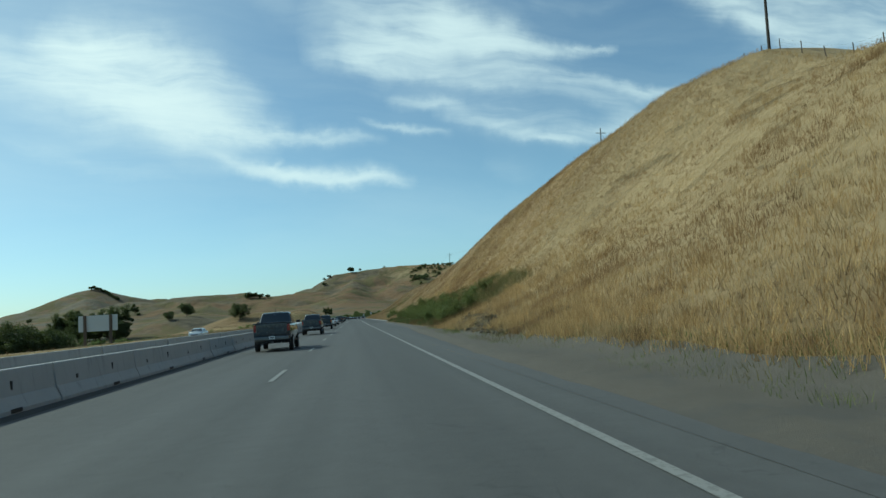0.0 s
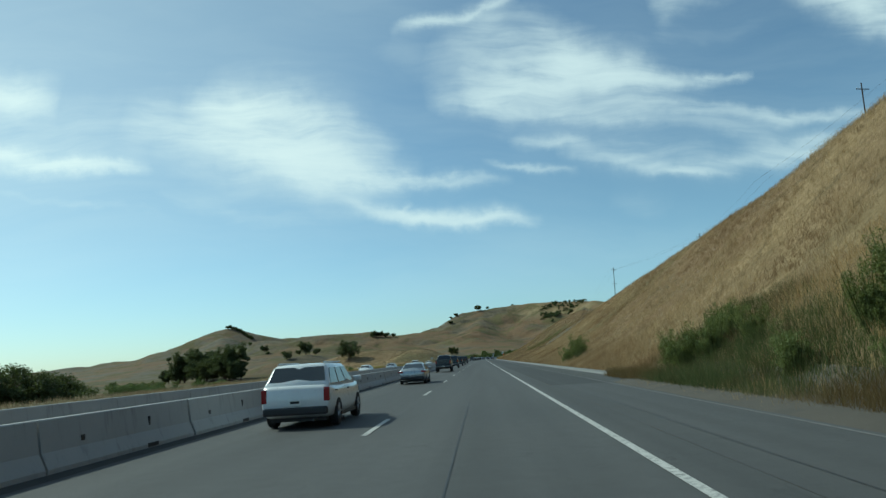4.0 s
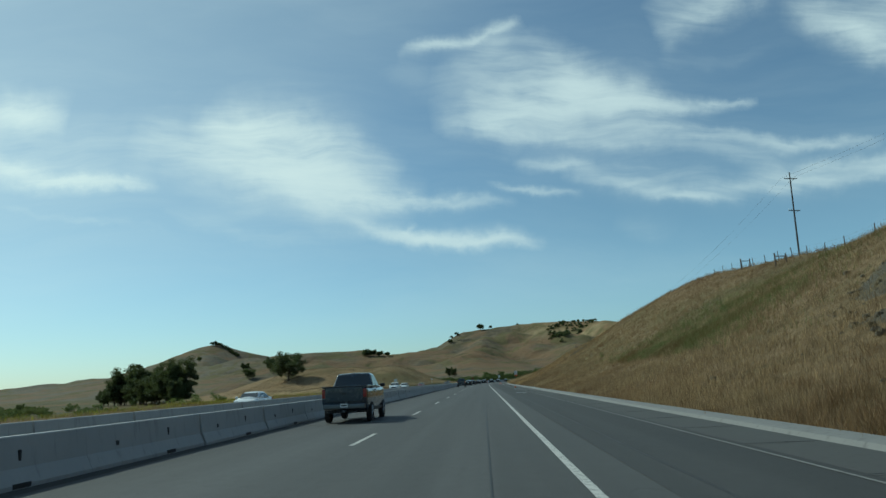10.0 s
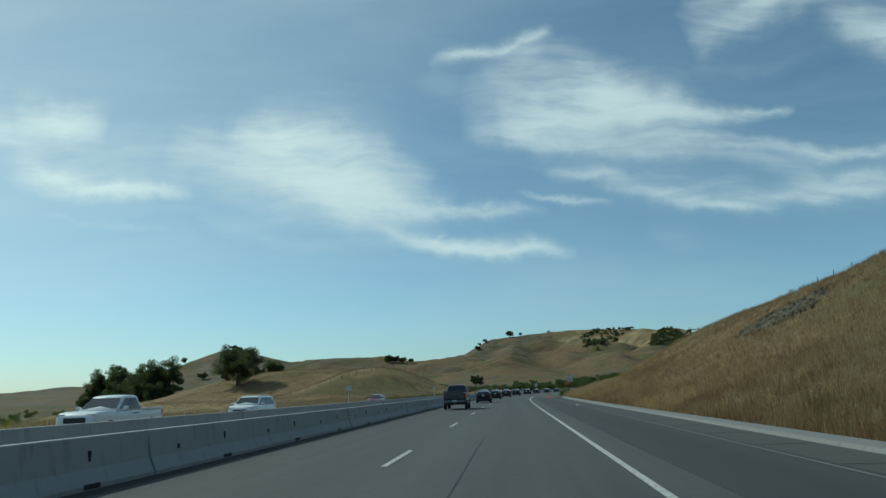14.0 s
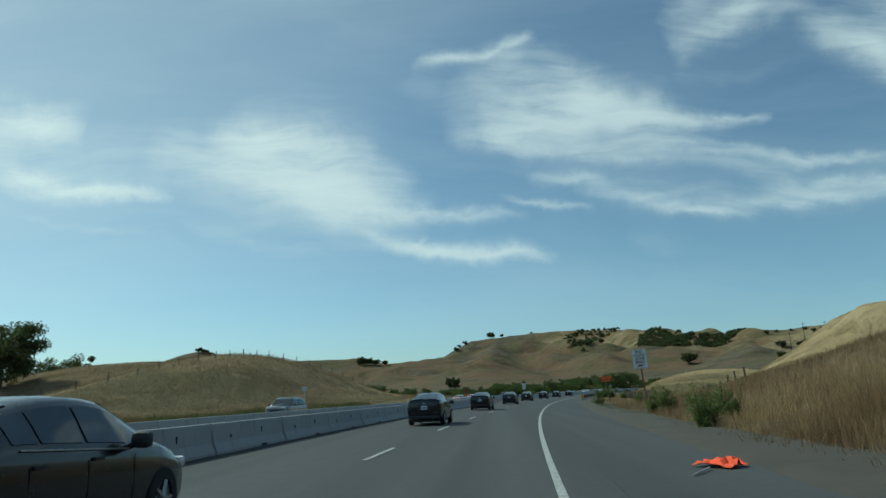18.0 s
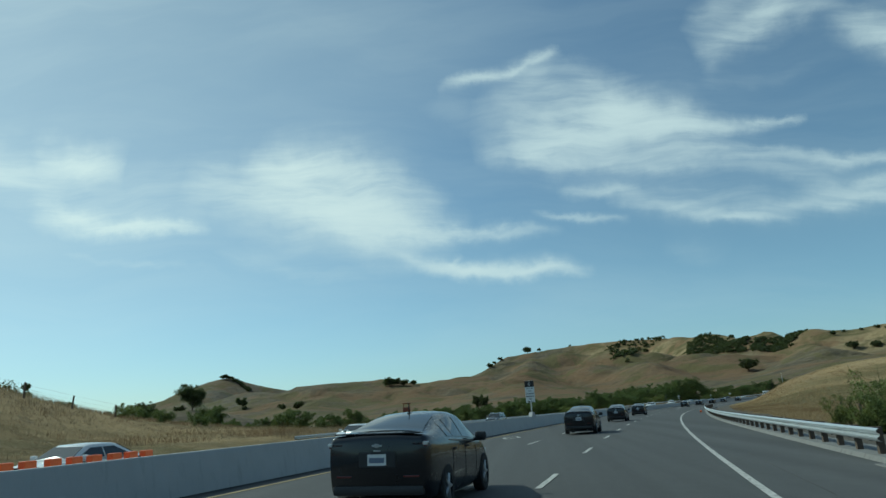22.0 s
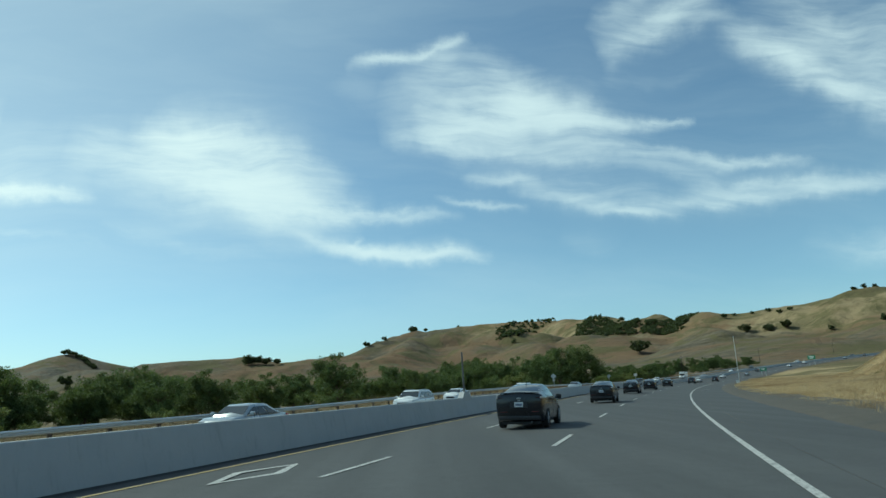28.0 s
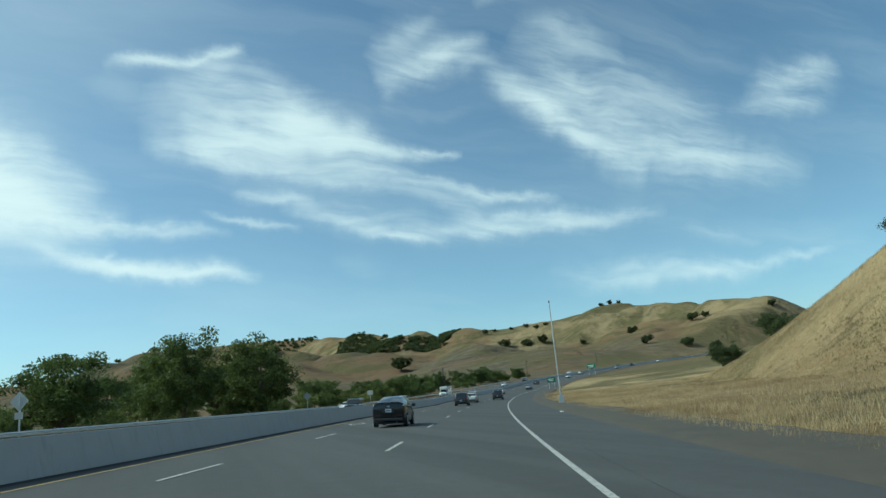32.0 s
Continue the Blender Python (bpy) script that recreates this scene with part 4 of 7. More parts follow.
tagged(new("gravel", np_mesh("gravel", np.array(sv), np.array(sf), STONE)), "scattered loose stones along the verge", "gravel", "", "stuff")

# ---- precast median barrier ----
JERSEY = [(-0.30, 0), (0.30, 0), (0.30, 0.08), (0.17, 0.36), (0.10, 0.91), (0.08, 0.93), (-0.08, 0.93), (-0.10, 0.91), (-0.17, 0.36), (-0.30, 0.08)]


def precast_barrier():
    ob = thing("concrete_barrier", "weathered grey precast concrete barrier with stained face", "barrier", group="precast median barrier")
    bm = extrude_profile(B(), JERSEY, -3.02, 3.02)
    part("body", bm, CONCRETE, ob)
    for y, z, wide, tall in ((-1.75, 0.50, 0.13, 0.11), (0.9, 0.58, 0.07, 0.20)):
        bm = box(B(), 0.135, y, z, 0.06, wide, tall, 0.015)
        part("lifting_pocket", bm, TAR, ob, "dark lifting pocket")
    bm = box(B(), 0.24, 0.8, 0.06, 0.13, 0.5, 0.09)
    part("drain_slot", bm, TAR, ob, "dark drain slot at the foot")
    bm = tube(B(), (0.0, 3.05, 0.1), (0.0, 3.05, 0.7), 0.03)
    part("connecting_pin", bm, STEEL_DARK, ob)
    return ob


BARRIER = precast_barrier()
random.seed(12)
first = True
for k, s0 in enumerate(np.arange(-40, 633, 6.1)):
    m = spot_on(float(s0), -8.2 + random.uniform(-0.03, 0.03), 0.0, random.uniform(-0.5, 0.5))
    if first:
        BARRIER.matrix_world, first = m, False
    else:
        copy_thing(BARRIER, m)


def plain_barrier():
    ob = thing("work_zone_barrier", "grey precast concrete barrier beside the opposite lanes", "barrier", group="far precast barrier")
    part("body", extrude_profile(B(), JERSEY, -3.02, 3.02), CONCRETE, ob)
    part("joint_gap", box(B(), 0, 3.04, 0.4, 0.10, 0.03, 0.7), TAR, ob)
    return ob


FAR_BARRIER = plain_barrier()
for k, s0 in enumerate(np.arange(-40, 640, 6.1)):
    m = spot_on(float(s0), -13.4 + random.uniform(-0.04, 0.04), 0.0, random.uniform(-0.6, 0.6))
    if k == 0:
        FAR_BARRIER.matrix_world = m
    else:
        copy_thing(FAR_BARRIER, m)

# ---- cast median barrier further on ----
SLOPED = [(-0.34, 0), (0.34, 0), (0.14, 1.04), (0.12, 1.07), (-0.12, 1.07), (-0.14, 1.04)]
for s0 in np.arange(626, 1900, 49.0):
    me = swept("median_wall", SLOPED, np.linspace(s0, s0 + 48.97, 13), lambda s: -11.8, deck, CONCRETE_NEW)
    tagged(new("median_wall", me), "smooth grey cast concrete median barrier", "barrier", "cast median barrier", "structure")

# ---- guardrails ----
WBEAM = [(0.0, 0.155), (0.03, 0.15), (0.08, 0.105), (0.08, 0.06), (0.015, 0.02), (0.015, -0.02), (0.08, -0.06), (0.08, -0.105), (0.03, -0.15), (0.0, -0.155), (-0.004, -0.15), (0.02, -0.145), (0.07, -0.10), (0.07, -0.065), (0.004, -0.025), (0.004, 0.025), (0.07, 0.065), (0.07, 0.10), (0.02, 0.145), (-0.004, 0.15)]


def guardrail(name, s0, s1, off_of, face, label, top=0.62, spacing=1.905):
    """A steel rail on timber posts; face is -1 when the rail looks to the left."""
    ob = thing(name, label, "guardrail")
    profile = [(face * x, z) for x, z in WBEAM]
    for a in np.arange(s0, s1 - 0.1, 7.62):
        b = min(a + 7.66, s1)
        me = swept("beam", profile, np.linspace(a, b, 5), lambda s: float(off_of(s)) + face * 0.22, lambda s, o: float(deck(s, o)) + top, GALV)
        d = new("beam", me)
        d.parent = ob
    post = mesh_of(box(B(), 0, 0, top / 2 + 0.03, 0.15, 0.2, top + 0.26, 0.008), "post", POST_WOOD)
    block = mesh_of(box(B(), face * 0.145, 0, top, 0.15, 0.15, 0.34, 0.006), "block", POST_WOOD)
    for s in np.arange(s0 + 0.9, s1, spacing):
        for nm, me in (("post", post), ("block", block)):
            d = new(nm, me)
            d.matrix_world = spot_on(float(s), float(off_of(s)), float(deck(s, off_of(s))))
            d.parent = ob
    return ob


RAIL_OFF = lambda s: np.interp(s, [655, 672, 700, 745, 775, 800], [5.6, 5.5, 5.2, 5.1, 4.6, 5.4])
guardrail("guardrail", 657, 792, RAIL_OFF, -1, "pale galvanised steel guardrail on dark timber posts")
strip = swept("rail_strip", [(-0.5, 0.0), (-0.42, 0.13), (0.5, 0.15), (0.5, -0.2), (-0.5, -0.2)], spread((654, 795, 5.0)), lambda s: float(RAIL_OFF(s)) + 0.15, deck, CURB)
tagged(new("rail_curb", strip), "low concrete strip under the guardrail", "curb", "", "structure")
guardrail("opposite_guardrail", 690, 1260, lambda s: -28.9 + 0 * s, 1, "grey steel guardrail on posts beyond the opposite lanes", spacing=1.905 * 2)

# striped end plate of the guardrail
ob = thing("guardrail_marker", "black and yellow striped end marker on the guardrail", "marker", spot_on(655.6, 5.6, float(deck(655.6, 5.6))))
part("plate", box(B(), 0, -0.05, 0.62, 0.50, 0.03, 0.62, 0.004), material("yellow_plate", plain, colour=(0.75, 0.42, 0.03), rough=0.5), ob)
for k in range(4):
    part("stripe", box(B(), 0, -0.068, 0.40 + 0.15 * k, 0.50, 0.004, 0.055, 0, Matrix.Rotation(radians(-35), 4, "Y")), SIGN_BLACK, ob)
for x in (-0.2, 0.2):
    part("leg", tube(B(), (x, -0.02, 0.02), (x, -0.02, 0.5), 0.025), GALV, ob)
part("foot_plate", box(B(), 0, 0.1, 0.02, 1.3, 1.2, 0.05, 0.01), CURB, ob)

# drain grates in the shoulder
for s0, off0 in ((364.5, 4.5), (918, 3.4)):
    ob = thing("drain_grate", "rusty steel drain grate set into the shoulder", "drain", spot_on(s0, off0, float(deck(s0, off0)) + 0.012), "drain grates")
    part("frame", box(B(), 0, 0, 0.0, 1.15, 0.75, 0.02), STEEL_DARK, ob)
    for k in range(9):
        part("bar", box(B(), -0.48 + 0.12 * k, 0, 0.016, 0.045, 0.64, 0.02), GALV, ob)


# ---- signs, poles, fences ----
def words(parent, lines, size, x, y, z, gap, mat, face=-1, name="lettering"):
    """Printed lines of text, one part a line, standing on a panel that looks towards -y."""
    for k, line in enumerate(lines):
        cu = bpy.data.curves.new(name, "FONT")
        cu.body, cu.size, cu.align_x, cu.align_y, cu.extrude = line, size, "CENTER", "CENTER", 0.002
        cu.offset = size * 0.018
        ob = new(name, cu)
        dg = bpy.context.evaluated_depsgraph_get()
        me = bpy.data.meshes.new_from_object(ob.evaluated_get(dg))
        bpy.data.objects.remove(ob)
        me.materials.clear()
        me.materials.append(mat)
        t = new(name, me)
        t.parent = parent
        t.matrix_basis = Matrix.Translation((x, y, z - gap * k)) @ Matrix.Rotation(radians(90), 4, "X")


def plate(w, h, r=0.05, thick=0.012):
    """A sheet-metal panel with rounded corners, upright across x."""
    bm = B()
    pts = []
    for cx, cz, a0 in ((w / 2 - r, h / 2 - r, 0), (-w / 2 + r, h / 2 - r, 90), (-w / 2 + r, -h / 2 + r, 180), (w / 2 - r, -h / 2 + r, 270)):
        for k in range(4):
            a = radians(a0 + 30 * k)
            pts.append((cx + r * math.cos(a), cz + r * math.sin(a)))
    return extrude_profile(bm, pts, -thick / 2, thick / 2)


def border(w, h, t):
    bm = B()
    for x, z, sx, sz in ((0, h / 2, w + t, t), (0, -h / 2, w + t, t), (w / 2, 0, t, h - t), (-w / 2, 0, t, h - t)):
        box(bm, x, 0, z, sx, 0.004, sz)
    return bm


RUST_POST = material("reddish_timber_post", bark, colour=(0.20, 0.085, 0.045))
m = spot_on(580, 10.3) @ pose(0, 0, 0, -2, -3.6, -3)
ob = thing("speed_limit_sign", "white end-of-work-zone sign with black letters on a leaning timber post", "road sign", m)
part("post", box(B(), 0, 0, 1.45, 0.12, 0.12, 3.6, 0.006), RUST_POST, ob)
d = part("panel", plate(1.22, 1.58), SIGN_WHITE, ob)
d.location = (0, -0.075, 3.75)
d = part("panel_border", border(1.14, 1.50, 0.025), SIGN_BLACK, ob)
d.location = (0, -0.085, 3.75)
words(ob, ["END", "WORK", "ZONE", "SPEED", "LIMIT"], 0.29, 0, -0.088, 4.30, 0.275, SIGN_BLACK)
part("back_brace", box(B(), 0, -0.055, 3.75, 0.9, 0.03, 0.06), GALV, ob)

m = spot_on(606.2, 9.1) @ pose(0, 0, 0, 0, -4.5, 2)
ob = thing("road_work_sign", "orange end-of-road-work sign on a slim dark post", "road sign", m)
part("post", box(B(), 0, 0, 1.4, 0.10, 0.10, 3.0, 0.006), POST_WOOD, ob)
d = part("panel", plate(1.22, 0.60, 0.04), SIGN_ORANGE, ob)
d.location = (0, -0.06, 2.92)
d = part("panel_border", border(1.15, 0.53, 0.018), SIGN_BLACK, ob)
d.location = (0, -0.069, 2.92)
words(ob, ["END", "ROAD WORK"], 0.20, 0, -0.068, 3.03, 0.22, SIGN_BLACK)

def loft_box(long0, long1, wide, tall):
    """A block along the wall that narrows upwards."""
    bm = B()
    low = [bm.verts.new((x, y, -0.4)) for x, y in ((-wide / 2, -long0 / 2), (wide / 2, -long0 / 2), (wide / 2, long0 / 2), (-wide / 2, long0 / 2))]
    top = [bm.verts.new((x, y, tall)) for x, y in ((-wide / 2, -long1 / 2), (wide / 2, -long1 / 2), (wide / 2, long1 / 2), (-wide / 2, long1 / 2))]
    for k in range(4):
        bm.faces.new((low[k], low[(k + 1) % 4], top[(k + 1) % 4], top[k]))
    bm.faces.new(top), bm.faces.new(low[::-1])
    bmesh.ops.recalc_face_normals(bm, faces=bm.faces)
    return bm


ob = thing("carpool_sign", "tall white carpool sign with a black diamond panel above the median", "road sign", spot_on(706.1, -11.8, float(deck(706.1, -11.8)) + 1.2))
part("post", tube(B(), (0, 0, 0), (0, 0, 3.3), 0.05), GALV, ob)
part("pedestal", loft_box(2.6, 0.9, 0.34, 0.28), CONCRETE_NEW, ob)
d = part("panel", plate(0.92, 2.1, 0.05), SIGN_WHITE, ob)
d.location = (0, -0.07, 2.25)
d = part("diamond_panel", plate(0.92, 0.58, 0.04, 0.016), SIGN_BLACK, ob)
d.location = (0, -0.075, 3.0)
bm = B()
for k in range(4):
    a = [(0, 0.2), (0.1, 0), (0, -0.2), (-0.1, 0)]
    (x0, z0), (x1, z1) = a[k], a[(k + 1) % 4]
    tube(bm, (x0, 0, z0), (x1, 0, z1), 0.018, seg=4)
d = part("diamond", bm, SIGN_WHITE, ob)
d.location = (0, -0.09, 3.0)
words(ob, ["HOV 2+", "IS 2", "OR MORE", "PERSONS", "PER", "VEHICLE"], 0.19, 0, -0.078, 2.55, 0.255, SIGN_BLACK)


def sign_back(s, off, z, diamond, wide, label, group="", turn=0.0, plates=1):
    ob = thing("sign_back", label, "road sign", spot_on(s, off, None if z is None else z, turn), group)
    part("post", box(B(), 0, 0, 1.5, 0.09, 0.09, 3.0, 0.005), GALV, ob)
    d = part("panel", plate(wide, wide if diamond else wide * 0.75, 0.05), SIGN_BACK, ob)
    d.matrix_basis = Matrix.Translation((0, -0.07, 2.7)) @ (Matrix.Rotation(radians(45), 4, "Y") if diamond else Matrix())
    part("brace", box(B(), 0, -0.085, 2.7, 0.05, 0.02, wide * 0.8), GALV, ob)
    if plates > 1:
        d = part("lower_panel", plate(0.6, 0.45, 0.03), SIGN_BACK, ob)
        d.location = (0, -0.07, 1.75)
    return ob


sign_back(973, -31.0, None, True, 0.95, "bare grey back of a diamond warning sign with a plate below", "sign backs", 0, 2)
sign_back(1085, -31.5, None, False, 1.3, "bare grey back of a rectangular road sign", "sign backs")
sign_back(1040, -31.0, None, True, 0.95, "bare grey back of a diamond warning sign", "sign backs")
sign_back(530, -31.0, None, False, 1.2, "bare grey back of a small road sign", "sign backs")
sign_back(612, -31.0, None, False, 0.8, "bare grey back of a narrow road sign", "sign backs")

ob = thing("large_sign_back", "large pale sign seen from behind on two broad dark posts", "road sign", spot_on(137, -48.6))
d = part("panel", plate(7.0, 3.0, 0.05, 0.04), SIGN_BACK, ob)
d.location = (0, 0, 4.4)
for x in (-2.3, 2.3):
    part("post", box(B(), x, -0.2, 2.95, 0.5, 0.25, 6.0, 0.02), POST_WOOD, ob)

ob = thing("rusty_sign_frame", "rust-red sign on a metal frame behind the barrier", "road sign", spot_on(722, -31.5))
for x in (-0.42, 0.42):
    part("post", tube(B(), (x, 0, 0), (x, 0, 3.2), 0.06), RUST_POST, ob)
d = part("panel", plate(1.0, 1.3, 0.03), material("rust_red_panel", plain, colour=(0.16, 0.05, 0.03), rough=0.7), ob)
d.location = (0, -0.08, 2.1)
d = part("lower_panel", plate(0.9, 0.5, 0.03), SIGN_ORANGE, ob)
d.location = (0, -0.08, 1.1)
part("cap", box(B(), 0, 0, 3.25, 1.2, 0.12, 0.12), RUST_POST, ob)

for s0, off0, w, h, z0 in ((1150, 7.5, 2.6, 1.5, 2.2), (1275, 8.5, 4.2, 2.2, 3.4)):
    ob = thing("green_guide_sign", "green motorway guide sign on steel posts", "road sign", spot_on(s0, off0, float(deck(s0, off0))), "guide signs")
    d = part("panel", plate(w, h, 0.1, 0.03), SIGN_GREEN, ob)
    d.location = (0, -0.1, z0 + h / 2)
    for x in (-w / 3, w / 3):
        part("post", box(B(), x, 0, (z0 + h) / 2, 0.14, 0.14, z0 + h), GALV, ob)
    for k in range(2):
        part("legend_bar", box(B(), -w * 0.05, -0.12, z0 + h * (0.66 - 0.32 * k), w * (0.7 - 0.2 * k), 0.004, h * 0.16), SIGN_WHITE, ob)

# bare post on the median wall
ob = thing("median_post", "plain dark steel post standing on the median wall", "post", spot_on(854.3, -11.8, float(deck(854.3, -11.8)) + 1.2))
part("post", tube(B(), (0, 0, -0.1), (0, 0, 2.7), 0.055, seg=10), STEEL_DARK, ob)
part("pedestal", loft_box(2.6, 0.9, 0.34, 0.22), CONCRETE_NEW, ob)

# roadside lighting column
ob = thing("light_pole", "tall slim grey lighting column beside the road", "light pole", spot_on(1016, 8.6, float(deck(1016, 8.6))))
part("base", tube(B(), (0, 0, -0.2), (0, 0, 0.35), 0.28, 0.26, 12), CONCRETE_NEW, ob)
part("shaft", tube(B(), (0, 0, 0.3), (0.0, 0, 12.6), 0.12, 0.06, 10), GALV, ob)
part("cap", tube(B(), (0, 0, 12.55), (0, 0, 12.8), 0.10, 0.07), STEEL_DARK, ob)
ob = thing("cabinet", "small grey roadside cabinet beside the lighting column", "cabinet", spot_on(1010, 8.2, float(deck(1010, 8.2))))
part("body", box(B(), 0, 0, 0.5, 0.6, 0.5, 1.0, 0.02), GALV, ob)
part("plinth", box(B(), 0, 0, 0.03, 0.8, 0.7, 0.12), CONCRETE_NEW, ob)


def utility_pole(s, off, base, top, arms=2, lean=0.0, turn=0.0):
    h = top - base
    x, y = at(s, off)
    ob = thing("utility_pole", "dark timber utility pole with crossarms on the hill", "utility pole",
               Matrix.Translation((float(x), float(y), base)) @ pose(0, 0, 0, 0, lean, turn), "utility poles")
    part("pole", tube(B(), (0, 0, -0.4), (0, 0, h), 0.19, 0.11, 10), POLE_WOOD, ob)
    for k in range(arms):
        z = h - 1.3 - (h * 0.32) * k
        part("crossarm", box(B(), 0, -0.16, z, 2.6 - 0.3 * k, 0.12, 0.14, 0.01), POLE_WOOD, ob)
        for xx in (-1.1, -0.55, 0.55, 1.1):
            part("insulator", tube(B(), (xx, -0.16, z + 0.07), (xx, -0.16, z + 0.26), 0.05, 0.03, 6), LAMP_CLEAR, ob)
        part("brace", tube(B(), (0.7, -0.2, z), (0, -0.2, z - 0.6), 0.025, seg=5), STEEL_DARK, ob)
    return ob


POLES = [(340, 73, 20.0, 37.4), (417, 59.6, 22.0, 37.3), (240, 72.5, 24.0, 47.5), (166, 64.5, 25.5, 46.0), (68, 46.5, 26.0, 42.0), (500, 58, 13.0, 26.0)]
for s0, off0, b0, t0 in POLES:
    utility_pole(s0, off0, min(b0, height(s0, off0)), t0, lean=1.5, turn=random.uniform(-12, 12))
for k, (s0, off0) in enumerate(((1013, 81), (1060, 92), (985, 74))):
    utility_pole(s0, off0, height(s0, off0), height(s0, off0) + 12.0, arms=1 if k else 2)
for s0, off0 in ((1500, -60), (1400, -70), (1620, 12), (1240, -55)):
    utility_pole(s0, off0, height(s0, off0), height(s0, off0) + 10.5, arms=1)


def wires():
    bm = B()
    for (s0, o0, _, t0), (s1, o1, _, t1) in (((340, 73, 0, 37.4), (417, 59.6, 0, 37.3)), ((262, 62, 0, 36.5), (340, 73, 0, 37.4)), ((417, 59.6, 0, 37.3), (500, 58, 0, 26.0)), ((190, 60, 0, 40.0), (262, 62, 0, 36.5))):
        for dx in (-1.1, 1.1):
            (x0, y0), (x1, y1) = at(s0, o0 + dx), at(s1, o1 + dx)
            last = None
            for k in range(9):
                f = k / 8
                p = (x0 + (x1 - x0) * f, y0 + (y1 - y0) * f, t0 - 1.05 + (t1 - t0) * f - 4 * 1.1 * f * (1 - f))
                if last:
                    tube(bm, last, p, 0.012, seg=4, caps=False)
                last = p
    return bm


tagged(new("power_lines", mesh_of(wires(), "power_lines", STEEL_DARK)), "thin dark power lines sagging between the utility poles", "power line")


def fence(name, pts, spacing, tall, label, group, strands=3, thick=0.07, seed=1):
    """Timber posts with wire along a line of (s, off)."""
    random.seed(seed)
    ob = thing(name, label, "fence", None, group)
    post = mesh_of(tube(B(), (0, 0, -0.3), (0, 0, tall), thick, thick * 0.85, 7), "post", POST_WOOD)
    bm = B()
    last = None
    for (s0, o0), (s1, o1) in zip(pts[:-1], pts[1:]):
        n = max(1, int(math.hypot(s1 - s0, o1 - o0) / spacing))
        for k in range(n + 1 if (s1, o1) == pts[-1] else n):
            s, o = s0 + (s1 - s0) * k / n, o0 + (o1 - o0) * k / n
            m = spot_on(s, o) @ pose(0, 0, 0, random.uniform(-4, 4), random.uniform(-4, 4), 0)
            d = new("post", post)
            d.matrix_world = m @ Matrix.Diagonal((1, 1, random.uniform(0.9, 1.1), 1))
            d.parent = ob
            here = m.translation
            if last is not None:
                for j in range(strands):
                    z = tall * (0.35 + 0.28 * j)
                    tube(bm, last + Vector((0, 0, z)), here + Vector((0, 0, z)), 0.006, seg=3, caps=False)
            last = here.copy()
    part("wire", bm, STEEL_DARK, ob)
    return ob


fence("field_fence", [(598, 13.0), (640, 13.6), (700, 14.0)], 3.0, 1.25, "row of dark timber fence posts strung with wire in dry grass", "fences", thick=0.10, seed=3)
fence("upper_field_fence", [(592, 21), (606, 21.5), (620, 22), (650, 30)], 4.2, 1.35, "sparse timber fence posts in the dry field", "fences", thick=0.10, seed=4)
fence("knoll_fence", [(612, -72), (625, -66), (640, -61), (655, -58), (668, -55), (680, -52), (692, -49)], 3.6, 1.3, "wire fence with timber posts along the crest of the knoll", "fences", thick=0.09, seed=5)
fence("hill_fence", [(300, 44), (340, 43.5), (368, 42), (392, 45), (430, 47), (470, 46), (520, 44)], 5.0, 1.25, "wire fence with thin posts along the brow of the slope", "fences", thick=0.06, seed=6)
fence("brow_fence", [(20, 47), (60, 47), (100, 49), (140, 52)], 3.5, 1.3, "close-set timber fence posts along the brow of the slope", "fences", thick=0.06, seed=7)


def fence_brace(s, off):
    ob = thing("fence_brace", "timber H-shaped fence brace on the hillside", "fence", spot_on(s, off, None, 20), "fence braces")
    for x in (-0.9, 0.9):
        part("post", tube(B(), (x, 0, -0.3), (x, 0, 1.5), 0.10, 0.09, 8), POST_WOOD, ob)
    part("rail", tube(B(), (-0.9, 0, 1.1), (0.9, 0, 1.15), 0.07, 0.07, 7), POST_WOOD, ob)


for s0, off0 in ((380, 40), (402, 44), (545, 34)):
    fence_brace(s0, off0)

# ---- litter and small things ----
def rag(name, s, off, size, mat, label, seed):
    random.seed(seed)
    bm = B()
    bmesh.ops.create_grid(bm, x_segments=9, y_segments=7, size=size)
    for v in bm.verts:
        v.co.z = 0.03 + abs(noise.noise(v.co * 4.0 / size + Vector((seed, 0, 0)))) * size * 0.55
        v.co.x *= 0.8 + 0.3 * noise.noise(v.co * 2 + Vector((0, seed, 0)))
    ob = new(name, mesh_of(bm, name, mat))
    z = float(deck(s, off)) if off < 6 else height(s, off)
    ob.matrix_world = spot_on(s, off, z + 0.01, random.uniform(0, 180))
    sol = ob.modifiers.new("cloth", "SOLIDIFY")
    sol.thickness = 0.006
    return tagged(ob, label, "litter", "litter")


